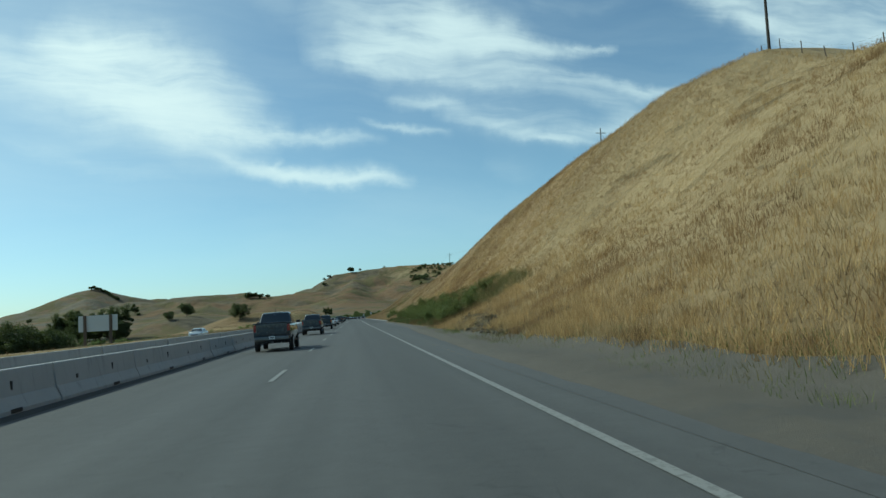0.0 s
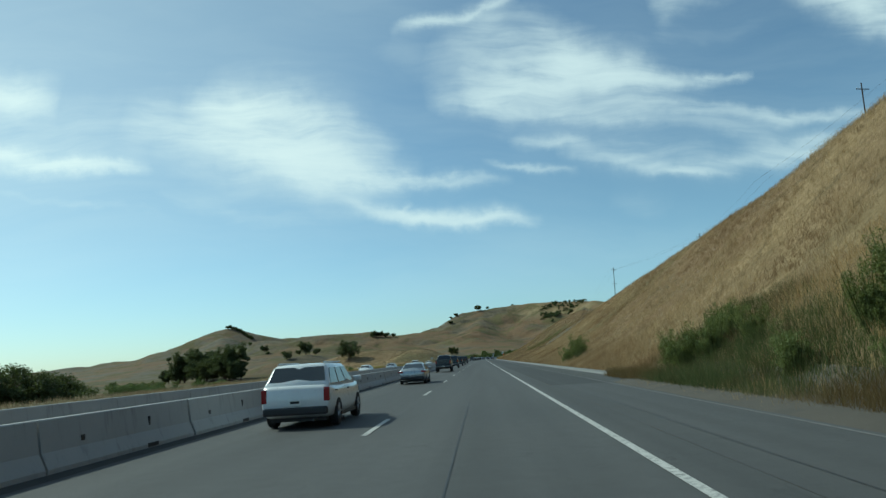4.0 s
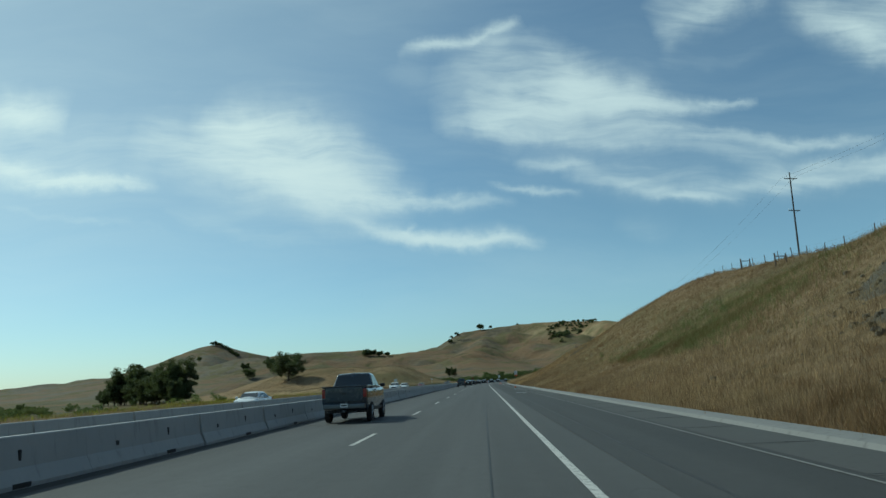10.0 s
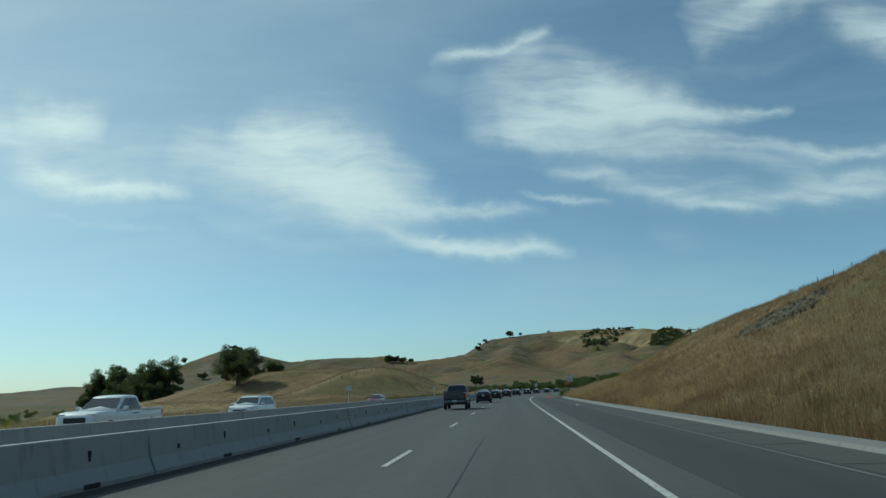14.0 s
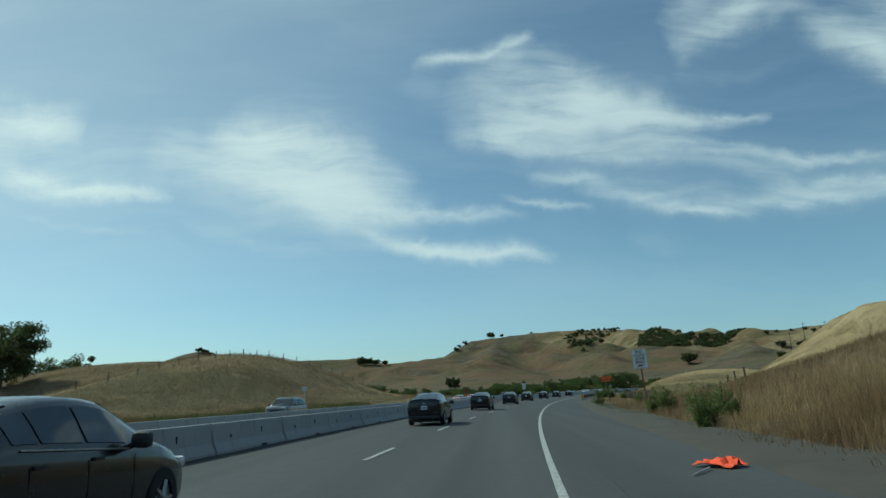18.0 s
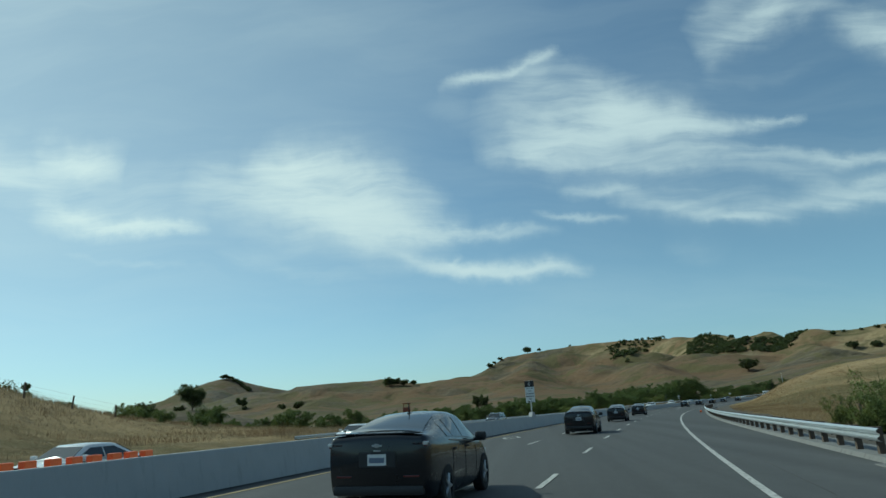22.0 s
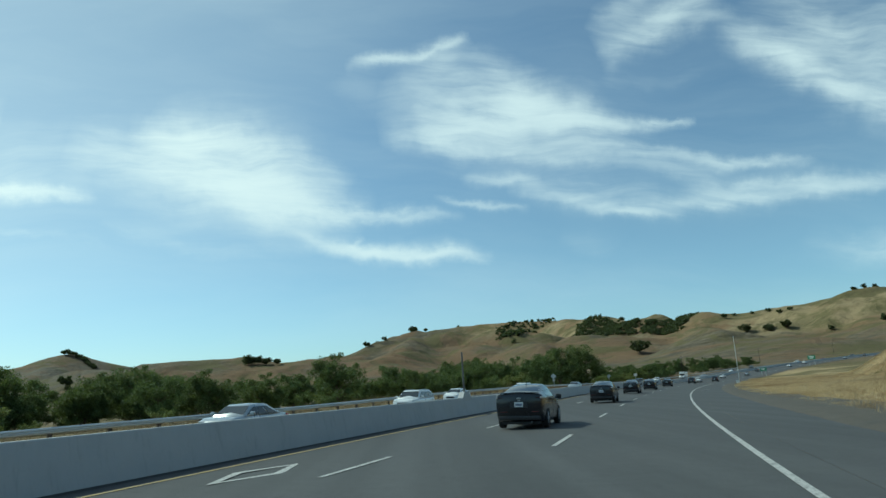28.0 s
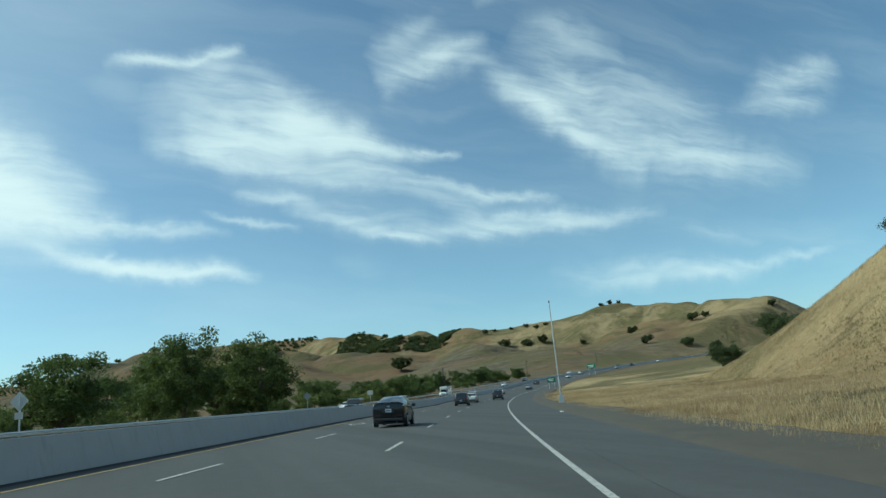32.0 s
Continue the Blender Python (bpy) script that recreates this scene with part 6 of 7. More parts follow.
grass("green_patch", 9000, lambda r, n: 362 + r.normal(0, 10, n), lambda r, n: 17 + abs(r.normal(0, 8, n)), 0.75, 0.018, WEED_GREEN, "green weeds on the dry slope", 5)
grass("field_grass", 60000, uni(575, 800), lambda r, n: 8.6 + abs(r.normal(0, 0.8, n)) + 52 * r.random(n) ** 1.7, 0.42, 0.013, STRAW, "dry golden grass in the field beside the road", 6)
grass("far_field_grass", 70000, uni(800, 1090), lambda r, n: 8.0 + abs(r.normal(0, 1.0, n)) + 66 * r.random(n) ** 1.8, 0.42, 0.014, STRAW_GOLD, "dry golden grass in the field beside the road", 7)
grass("knoll_grass", 60000, uni(570, 730), lambda r, n: -32 - 105 * r.random(n), 0.62, 0.018, STRAW_DULL, "dry grass on the knoll beyond the motorway", 8)
grass("verge_grass", 16000, uni(690, 1180), lambda r, n: -29.6 - 6 * r.random(n) ** 1.5, 0.95, 0.014, STRAW_DULL, "straw-coloured grass behind the far guardrail", 9)
grass("median_weeds", 2600, uni(560, 640), lambda r, n: -30 - 3 * r.random(n), 0.6, 0.03, GREEN_STALKS, "green weeds beside the far lanes", 10)
grass("valley_grass", 14000, uni(60, 575), lambda r, n: -30 - 22 * r.random(n) ** 1.6, 0.5, 0.02, STRAW_DULL, "dry grass in the valley beyond the motorway", 11)
grass("mustard_weeds", 5000, lambda r, n: 400 + r.normal(0, 34, n), lambda r, n: -48 + r.normal(0, 9, n), 0.8, 0.03, material("mustard_stalks", stalks, dark=(0.10, 0.12, 0.02), light=(0.40, 0.36, 0.05)), "yellow-green flowering weeds in the valley", 12)
grass("curb_weeds", 1100, uni(530, 650), near_toe(7.4, 9.6), 0.35, 0.02, GREEN_STALKS, "low green weeds along the dirt verge", 13)

grass("tall_dry_growth", 4200, lambda r, n: 514 + 44 * r.random(n), lambda r, n: 8.4 + 7.5 * r.random(n) ** 1.5, 1.15, 0.011, STRAW_TAN, "shoulder-high dry grass at the end of the curb", 16, 5, 0.2)
# growth showing over the shoulder of the last hill
grass("hill_green", 9000, lambda r, n: 985 + r.normal(0, 16, n), lambda r, n: 50 + r.normal(0, 5, n), 0.6, 0.03, GREEN_STALKS, "green weeds in a fold of the golden hillside", 14)
grass("hill_straw", 60000, uni(890, 1085), lambda r, n: 36 + 60 * r.random(n) ** 1.3, 0.40, 0.013, STRAW_GOLD, "pale straw covering the steep hillside", 15)
scatter(OAKS[1], [(231, 1037, 0.5), (190, 987, 0.42), (330, 1146, 1.15), (338, 1152, 0.95)], 0.95, 1.05, 51)
scatter(CONIFER, [(229, 1033, 0.55), (233, 1030, 0.4)], 0.95, 1.05, 52)


# ---- vehicles ----
def loft(sections, mat=None):
    """A skin through closed rings of equal length, with end caps."""
    bm = B()
    rings = [[bm.verts.new(p) for p in ring] for ring in sections]
    n = len(rings[0])
    for a, b in zip(rings[:-1], rings[1:]):
        for k in range(n):
            bm.faces.new((a[k], a[(k + 1) % n], b[(k + 1) % n], b[k]))
    bm.faces.new(list(reversed(rings[0])))
    bm.faces.new(rings[-1])
    bmesh.ops.recalc_face_normals(bm, faces=bm.faces)
    for f in bm.faces:
        f.smooth = True
    return bm


def ring(y, z0, z1, w, top=0.93, sill=0.94, belt=0.62):
    """A car-body cross-section: tucked sill, full belt, slightly narrower top."""
    zb = z0 + (z1 - z0) * belt
    half = [(0, z0), (w * sill * 0.9, z0), (w * sill, z0 + 0.05), (w, z0 + (z1 - z0) * 0.35), (w, zb), (w * 0.985, z0 + (z1 - z0) * 0.85), (w * top, z1 - 0.015), (w * top * 0.85, z1), (0, z1 + 0.012)]
    pts = [(x, y, z) for x, z in half]
    return pts + [(-x, y, z) for x, z in reversed(half[1:-1])]


def cabin_shape(pts, wb, wt):
    """Greenhouse from side points: front base, front roof, rear roof, rear base."""
    (y0, z0), (y1, z1), (y2, z2), (y3, z3) = pts
    return y0, z0, y1, z1, y2, z2, y3, z3, wb, wt


def cabin_mesh(c):
    y0, z0, y1, z1, y2, z2, y3, z3, wb, wt = c

    def sect(y, zl, zh, fl, fh):
        w0, w1 = wb + (wt - wb) * fl, wb + (wt - wb) * fh
        h = [(0, zl), (w0, zl), (w0 + (w1 - w0) * 0.5, zl + (zh - zl) * 0.5), (w1, zh - 0.05), (w1 * 0.9, zh - 0.005), (0, zh + 0.015)]
        return [(x, y, z) for x, z in h] + [(-x, y, z) for x, z in reversed(h[1:-1])]

    rows = [sect(y0, z0 - 0.03, z0 + 0.03, 0, 0.02)]
    for f in (0.35, 0.7):
        rows.append(sect(y0 + (y1 - y0) * f, z0 - 0.03, z0 + (z1 - z0) * f, 0, f))
    # rounded over at both ends of the roof
    rows.append(sect(y0 + (y1 - y0) * 0.90, z0 - 0.03, z0 + (z1 - z0) * 0.90, 0, 0.92))
    rows.append(sect(y1, z0 - 0.03, z1 - 0.012, 0, 1))
    rows.append(sect(y1 - 0.16, z0 - 0.03, z1 + 0.018, 0, 1))
    rows.append(sect((y1 + y2) / 2, z0 - 0.03, max(z1, z2) + 0.03, 0, 1))
    rows.append(sect(y2 + 0.20, z3 - 0.03, z2 + 0.018, 0, 1))
    rows.append(sect(y2, z3 - 0.03, z2 - 0.008, 0, 1))
    rows.append(sect(y2 + (y3 - y2) * 0.12, z3 - 0.03, z2 + (z3 - z2) * 0.10, 0, 0.92))
    for f in (0.35, 0.7):
        rows.append(sect(y2 + (y3 - y2) * f, z3 - 0.03, z2 + (z3 - z2) * f, 0, 1 - f))
    rows.append(sect(y3, z3 - 0.03, z3 + 0.03, 0, 0.02))
    return loft(rows)


def pane(corners, lift=0.012):
    """A slightly proud window from four corners."""
    bm = B()
    p = [Vector(c) for c in corners]
    n = (p[1] - p[0]).cross(p[2] - p[0]).normalized()
    mid = sum(p, Vector()) / 4
    a = [bm.verts.new(q + n * 0.0) for q in p]
    b = [bm.verts.new(mid + (q - mid) * 0.97 + n * lift) for q in p]
    for k in range(4):
        bm.faces.new((a[k], a[(k + 1) % 4], b[(k + 1) % 4], b[k]))
    bm.faces.new(b)
    bm.faces.new(list(reversed(a)))
    return bm


def wheel(ob, x, y, r, width=0.22):
    side = 1 if x > 0 else -1
    bm = B()
    prof = [(0.62, -0.5), (0.94, -0.5), (1.0, -0.36), (1.0, 0.36), (0.94, 0.5), (0.62, 0.5)]
    seg = 22
    rows = []
    for k in range(seg):
        a = 2 * math.pi * k / seg
        rows.append([bm.verts.new((w * width, math.cos(a) * q * r, math.sin(a) * q * r)) for q, w in prof])
    for k in range(seg):
        a, b = rows[k], rows[(k + 1) % seg]
        for j in range(len(prof)):
            bm.faces.new((a[j], a[(j + 1) % len(prof)], b[(j + 1) % len(prof)], b[j]))
    bmesh.ops.recalc_face_normals(bm, faces=bm.faces)
    w = new("wheel")
    w.parent = ob
    w.location = (x, y, r)
    part("tyre", bm, RUBBER, w)
    bm = B()
    tube(bm, (side * width * 0.25, 0, 0), (side * width * 0.34, 0, 0), r * 0.62, r * 0.60, 20)
    for k in range(5):
        a = 2 * math.pi * k / 5
        tube(bm, (side * width * 0.42, 0, 0), (side * width * 0.40, math.cos(a) * r * 0.58, math.sin(a) * r * 0.58), r * 0.10, r * 0.08, 6)
    tube(bm, (side * width * 0.3, 0, 0), (side * width * 0.5, 0, 0), r * 0.14, r * 0.12, 10)
    part("rim", bm, ALLOY, w)
    # arch lip over the wheel
    bm = B()
    for k in range(10):
        a0, a1 = math.pi * k / 10, math.pi * (k + 1) / 10
        q = r * 1.13
        tube(bm, (0, math.cos(a0) * q, math.sin(a0) * q), (0, math.cos(a1) * q, math.sin(a1) * q), r * 0.13, seg=6)
    d = part("wheel_arch", bm, TRIM, ob)
    d.location = (x - side * 0.06, y, r)
    return w


def vehicle(name, label, paint, L, W, H, deck_z, nose_z, tail_z, cab, r=0.34, clear=0.24, kind="car", lights=("wide",), category="car", group="traffic", roof_w=0.78, rails=False, antenna=False, spoiler=False, bed=None):
    """A road vehicle at the origin, nose along +y. cab: front base, front roof, rear roof, rear base as (y, z)."""
    ob = thing(name, label, category, None, group)
    near_car = name == "pickup_truck"
    w, h0 = W / 2, clear
    ys = [-L / 2, -L / 2 + 0.06, -L / 2 + 0.35, -L * 0.25, 0.0, L * 0.22, L * 0.36, L / 2 - 0.28, L / 2 - 0.05, L / 2]
    tops = [tail_z - 0.12, tail_z - 0.01, tail_z, deck_z, deck_z, deck_z - 0.01, (deck_z + nose_z) / 2 + 0.03, nose_z, nose_z - 0.10, nose_z - 0.2]
    wid = [w * 0.90, w * 0.955, w * 0.985, w, w, w, w * 0.99, w * 0.94, w * 0.86, w * 0.78]
    bots = [h0 + 0.16, h0 + 0.10, h0 + 0.03, h0, h0, h0, h0, h0 + 0.02, h0 + 0.06, h0 + 0.12]
    part("body", loft([ring(y, b, t, q) for y, b, t, q in zip(ys, bots, tops, wid)]), paint, ob)
    c = cabin_shape(cab, w * 0.93, w * roof_w)
    part("cabin", cabin_mesh(c), paint, ob)
    y0, z0, y1, z1, y2, z2, y3, z3, wb, wt = c
    k0, k1 = 0.10, 0.86

    def edge(f, fr, fz):
        """Point on the sloped front (fr=0) or rear (fr=1) of the greenhouse."""
        (ya, za, yb, zb) = (y0, z0, y1, z1) if fr == 0 else (y3, z3, y2, z2)
        return (f * (wb + (wt - wb) * fz) * 0.90, ya + (yb - ya) * fz, za + (zb - za) * fz + 0.02)

    part("windscreen", pane([edge(1, 0, k0), edge(-1, 0, k0), edge(-1, 0, k1), edge(1, 0, k1)][::-1], 0.03), GLASS, ob)
    part("rear_window", pane([edge(-1, 1, k0 + 0.05), edge(1, 1, k0 + 0.05), edge(1, 1, k1), edge(-1, 1, k1)][::-1], 0.03), GLASS, ob)
    # side windows between the pillars
    top_f, top_r = y1 - 0.10, y2 + 0.12
    low_f, low_r = y0 - (y0 - y1) * 0.22, y3 + (y2 - y3) * 0.25
    panes = 3 if L > 4.6 and bed is None else 2
    for side in (1, -1):
        for k in range(panes):
            f0, f1 = k / panes + 0.015, (k + 1) / panes - 0.015
            pt = lambda f, up: (side * (wb + (wt - wb) * (0.88 if up else 0.14) + 0.012), (top_f if up else low_f) + ((top_r if up else low_r) - (top_f if up else low_f)) * f, (z1 + (z2 - z1) * f - 0.09) if up else z0 + 0.06)
            q = [pt(f0, 0), pt(f1, 0), pt(f1, 1), pt(f0, 1)]
            part("side_window", pane(q if side < 0 else q[::-1], 0.012), GLASS, ob)
        m = part("mirror", box(B(), side * (w + 0.12), y0 - 0.35, z0 + 0.10, 0.23, 0.13, 0.17, 0.05), TRIM if near_car else paint, ob)
        if spoiler:
            part("belt_trim", box(B(), side * (w * 0.945), (y0 + y3) / 2 + 0.15, z0 + 0.035, 0.02, (y0 - y3) * 0.62, 0.025, 0.006), ALLOY, ob)
            part("reflector", box(B(), side * w * 0.62, -L / 2 - 0.06, h0 + 0.26, 0.34, 0.03, 0.04, 0.008), TAIL_RED, ob)
        for yy in ((y0 + y1) / 2 - 0.9, (y2 + y3) / 2 + 0.35 if bed is None else y3 + 0.55):
            part("door_handle", box(B(), side * (w + 0.005), yy, z0 - 0.13, 0.03, 0.20, 0.035, 0.008), ALLOY if name == "pickup_truck" else TRIM, ob)
        # lamps
        tall = bed is not None or H > 1.65
        d = part("tail_light", box(B(), side * (w * 0.93 - 0.02), -L / 2 + 0.08, tail_z - 0.10, 0.22, 0.14, 0.10, 0.03), TAIL_DARK, ob) if spoiler else part("tail_light", box(B(), side * (w * 0.93 - 0.05), -L / 2 + 0.05, tail_z - (0.24 if tall else 0.14), 0.15 if tall else 0.34, 0.12, 0.36 if tall else 0.13, 0.03), TAIL_RED, ob)
        d = part("headlight", box(B(), side * w * 0.66, L / 2 - 0.16, nose_z - 0.13, 0.36, 0.24, 0.14, 0.04), LAMP_CLEAR, ob)
        part("sill_trim", box(B(), side * w * 0.955, 0, h0 + 0.03, 0.06, L * 0.5, 0.10, 0.01), TRIM, ob)
        for yy in (L / 2 - L * 0.185, -L / 2 + L * 0.205):
            wheel(ob, side * (w - 0.09), yy, r)
    part("grille", box(B(), 0, L / 2 - 0.03, nose_z - 0.32, W * 0.5, 0.10, 0.22, 0.03), TRIM, ob)
    part("front_bumper", box(B(), 0, L / 2 - 0.04, h0 + 0.16, W * 0.82, 0.16, 0.18, 0.05), TRIM if paint not in (P_WHITE, P_SILVER) else paint, ob)
    part("rear_bumper", box(B(), 0, -L / 2 + 0.02, h0 + 0.22, W * 0.90, 0.18, 0.20, 0.05), BUMPER if bed is not None else TRIM, ob)
    part("number_plate", box(B(), 0, -L / 2 - 0.045 if bed is None else -L / 2 - 0.075, (tail_z - 0.42) if bed is None else h0 + 0.26, 0.31, 0.012, 0.155), SIGN_WHITE, ob)
    part("plate_bar", box(B(), 0, -L / 2 - 0.053 if bed is None else -L / 2 - 0.083, (tail_z - 0.42) if bed is None else h0 + 0.26, 0.24, 0.004, 0.06), SIGN_BLACK, ob)
    part("underbody", box(B(), 0, 0, h0 + 0.02, W * 0.78, L * 0.86, 0.16), TRIM, ob)
    part("exhaust", tube(B(), (0.45, -L / 2 + 0.4, h0 - 0.02), (0.45, -L / 2 + 0.02, h0 - 0.02), 0.035), STEEL_DARK, ob)
    if rails:
        for side in (1, -1):
            part("roof_rail", tube(B(), (side * wt * 0.86, y1 - 0.1, z1 + 0.05), (side * wt * 0.86, y2 + 0.1, z2 + 0.05), 0.022), ALLOY, ob)
    if antenna:
        part("antenna", tube(B(), (0.0, y2 + 0.25, z2), (0.0, y2 - 0.02, z2 + 0.24), 0.016, 0.006, 6), TRIM, ob)
    if spoiler:
        part("spoiler", box(B(), 0, -L / 2 + 0.10, tail_z + 0.008, W * 0.80, 0.12, 0.03, 0.012), paint, ob)
        part("tail_panel", box(B(), 0, -L / 2 - 0.012, tail_z - 0.16, W * 0.62, 0.05, 0.17, 0.02), TRIM, ob)
        bm = B()
        box(bm, 0, -L / 2 - 0.045, tail_z - 0.16, 0.17, 0.012, 0.035, 0.006)
        box(bm, 0, -L / 2 - 0.045, tail_z - 0.16, 0.07, 0.012, 0.06, 0.006)
        part("badge", bm, ALLOY, ob, "plain bright badge")
        part("badge_bar", box(B(), 0.0, -L / 2 - 0.04, tail_z - 0.235, 0.12, 0.01, 0.022), ALLOY, ob)
    if bed is not None:
        ya, zb = bed
        part("bed_floor", box(B(), 0, (ya - L / 2) / 2 + 0.02, tail_z + 0.004, W * 0.80, ya + L / 2 - 0.2, 0.012), TRIM, ob, "black cargo bed")
        for side in (1, -1):
            part("bed_rail", box(B(), side * w * 0.91, (ya - L / 2) / 2, tail_z + 0.03, 0.13, ya + L / 2 - 0.06, 0.07, 0.02), paint, ob)
        part("tailgate_cap", box(B(), 0, -L / 2 + 0.07, tail_z + 0.03, W * 0.86, 0.10, 0.07, 0.02), TRIM, ob)
        part("tailgate", box(B(), 0, -L / 2 - 0.005, tail_z - 0.29, W * 0.80, 0.06, 0.58, 0.02), paint, ob)
        bm = B()
        box(bm, 0, -L / 2 - 0.05, tail_z - 0.24, 0.26, 0.02, 0.045, 0.008)
        box(bm, 0, -L / 2 - 0.05, tail_z - 0.24, 0.10, 0.02, 0.085, 0.008)
        part("badge", bm, SIGN_BLACK, ob, "plain dark badge")
        part("hitch", box(B(), 0, -L / 2 + 0.05, h0 + 0.02, 0.10, 0.35, 0.08), STEEL_DARK, ob)
    return ob


def paint_of(name, colour, rough=0.28, metal=0.35):
    return material(name, plain, colour=colour, rough=rough, metal=metal, grain=0.06, scale=3.0, coat=0.9)


TAIL_DARK = material("smoked_red_lens", plain, colour=(0.09, 0.012, 0.012), rough=0.15, coat=0.8)
BUMPER = material("dull_chrome", plain, colour=(0.16, 0.165, 0.17), rough=0.35, metal=0.8)
P_BLUE = paint_of("dark_slate_paint", (0.022, 0.033, 0.046), 0.26, 0.0)
P_BLACK = paint_of("black_paint", (0.010, 0.011, 0.013), 0.28, 0.0)
P_WHITE = paint_of("white_paint", (0.72, 0.73, 0.72), 0.3, 0.0)
P_SILVER = paint_of("silver_paint", (0.42, 0.44, 0.45), 0.3, 0.7)
P_GREY = paint_of("grey_paint", (0.10, 0.105, 0.11))
P_RED = paint_of("dark_red_paint", (0.12, 0.012, 0.012))

pickup = vehicle("pickup_truck", "dark slate crew-cab pickup truck with red tail lights", P_BLUE, 5.6, 2.0, 2.11, 1.43, 1.34, 1.48, [(1.15, 1.43), (0.42, 2.07), (-0.62, 2.08), (-0.86, 1.45)], 0.43, 0.48, category="pickup truck", roof_w=0.74, antenna=True, bed=(-0.86, 0.9))


def liftback(name, label, paint):
    """A low liftback with a high blunt tail, nose along +y; panes follow the skin."""
    ob = thing(name, label, "car", None, "traffic")
    ys = [-2.27, -2.25, -2.18, -2.06, -1.85, -1.6, -1.3, -1.0, -0.75, -0.45, -0.1, 0.2, 0.45, 0.75, 1.05, 1.32, 1.5, 1.75, 2.0, 2.14, 2.22, 2.25]
    low = lambda y: np.interp(y, [-2.27, -2.1, -1.8, 1.7, 2.1, 2.25], [0.36, 0.26, 0.20, 0.18, 0.22, 0.32])
    top = lambda y: np.interp(y, [-2.27, -2.25, -2.2, -2.06, -1.85, -1.6, -1.3, -1.0, -0.75, -0.45, -0.1, 0.2, 0.45, 0.75, 1.05, 1.32, 1.5, 1.75, 2.0, 2.14, 2.25], [1.05, 1.115, 1.14, 1.15, 1.175, 1.235, 1.30, 1.36, 1.40, 1.43, 1.44, 1.425, 1.385, 1.255, 1.095, 0.955, 0.92, 0.87, 0.79, 0.70, 0.56])
    wide = lambda y: np.interp(y, [-2.27, -2.2, -2.0, -1.5, 0.9, 1.6, 2.0, 2.15, 2.25], [0.80, 0.845, 0.875, 0.895, 0.895, 0.875, 0.80, 0.70, 0.56])
    belt = lambda y: np.minimum(np.interp(y, [-2.27, -1.9, -1.0, 0.6, 1.3, 2.25], [1.08, 1.07, 1.02, 0.93, 0.88, 0.6]), top(y) - 0.035)
    roof = lambda y: np.interp(y, [-2.27, -2.0, -1.6, -0.9, 0.2, 0.7, 1.3, 1.8, 2.25], [0.72, 0.74, 0.66, 0.57, 0.57, 0.62, 0.76, 0.72, 0.44])

    def half(y):
        z0, z1, zb, w, r = low(y), top(y), belt(y), wide(y), roof(y)
        h = zb - z0
        return [(0, z0), (w * 0.86, z0), (w * 0.955, z0 + 0.06), (w * 0.985, z0 + h * 0.30), (w, z0 + h * 0.58), (w * 0.99, z0 + h * 0.84), (w * 0.955, zb), (w * 0.955 + (r - w * 0.955) * 0.55, zb + (z1 - zb) * 0.52), (r, z1 - min(0.05, (z1 - zb) * 0.3)), (r * 0.86, z1 - 0.012), (r * 0.45, z1 + 0.008), (0, z1 + 0.014)]

    rings = []
    for y in ys:
        h = half(y)
        rings.append([(x, y, z) for x, z in h] + [(-x, y, z) for x, z in reversed(h[1:-1])])
    part("body", loft(rings), paint, ob)

    def skin(name, y0, y1, point, mat, n=7, m=6, lift=0.006):
        """A patch of the skin, lifted a little off it."""
        bm = B()
        grid = [[bm.verts.new(point(y0 + (y1 - y0) * i / n, j / m, lift)) for j in range(m + 1)] for i in range(n + 1)]
        for i in range(n):
            for j in range(m):
                bm.faces.new((grid[i][j], grid[i + 1][j], grid[i + 1][j + 1], grid[i][j + 1])).smooth = True
        return part(name, bm, mat, ob)

    def over(wide_share):
        def point(y, f, lift):
            u = (f * 2 - 1) * wide_share
            r = roof(y)
            return (u * r, y, top(y) + np.interp(abs(u), [0, 0.45, 0.86, 1.0], [0.014, 0.008, -0.012, -0.04]) + lift + 0.006)
        return point

    def flank(side):
        def point(y, f, lift):
            f = 0.10 + 0.80 * f
            z0, z1, w, r = belt(y), top(y) - min(0.05, (top(y) - belt(y)) * 0.3), wide(y) * 0.955, roof(y)
            x = np.interp(f, [0, 0.55, 1.0], [w, w + (r - w) * 0.55, r])
            z = np.interp(f, [0, 0.55, 1.0], [z0, z0 + (top(y) - z0) * 0.52, z1])
            return (side * (x + lift + 0.006), y, z)
        return point

    skin("windscreen", 1.24, 0.47, over(0.92), GLASS)
    skin("rear_window", -0.86, -1.93, over(0.90), GLASS, 9)
    for side in (1, -1):
        for y0, y1 in ((0.62, -0.10), (-0.16, -0.78), (-0.82, -1.16)):
            skin("side_window", y0, y1, flank(side), GLASS, 5, 4)
        part("belt_trim", box(B(), side * 0.868, -0.22, 0.957, 0.016, 1.75, 0.016, 0.004, Matrix.Rotation(radians(-3.2), 4, "X")), ALLOY, ob)
        bm = box(B(), side * 1.02, 0.60, 0.99, 0.22, 0.14, 0.16, 0.06)
        tube(bm, (side * 0.86, 0.62, 0.93), (side * 0.98, 0.61, 0.96), 0.03, 0.03, 6)
        part("mirror", bm, TRIM, ob)
        for yy in (0.02, -0.86):
            part("door_handle", box(B(), side * 0.897, yy, 0.86, 0.03, 0.17, 0.035, 0.01), TRIM, ob)
        for yy in (0.70, -0.13, -0.98):
            part("door_gap", box(B(), side * 0.894, yy, 0.60, 0.006, 0.008, 0.52), TRIM, ob)
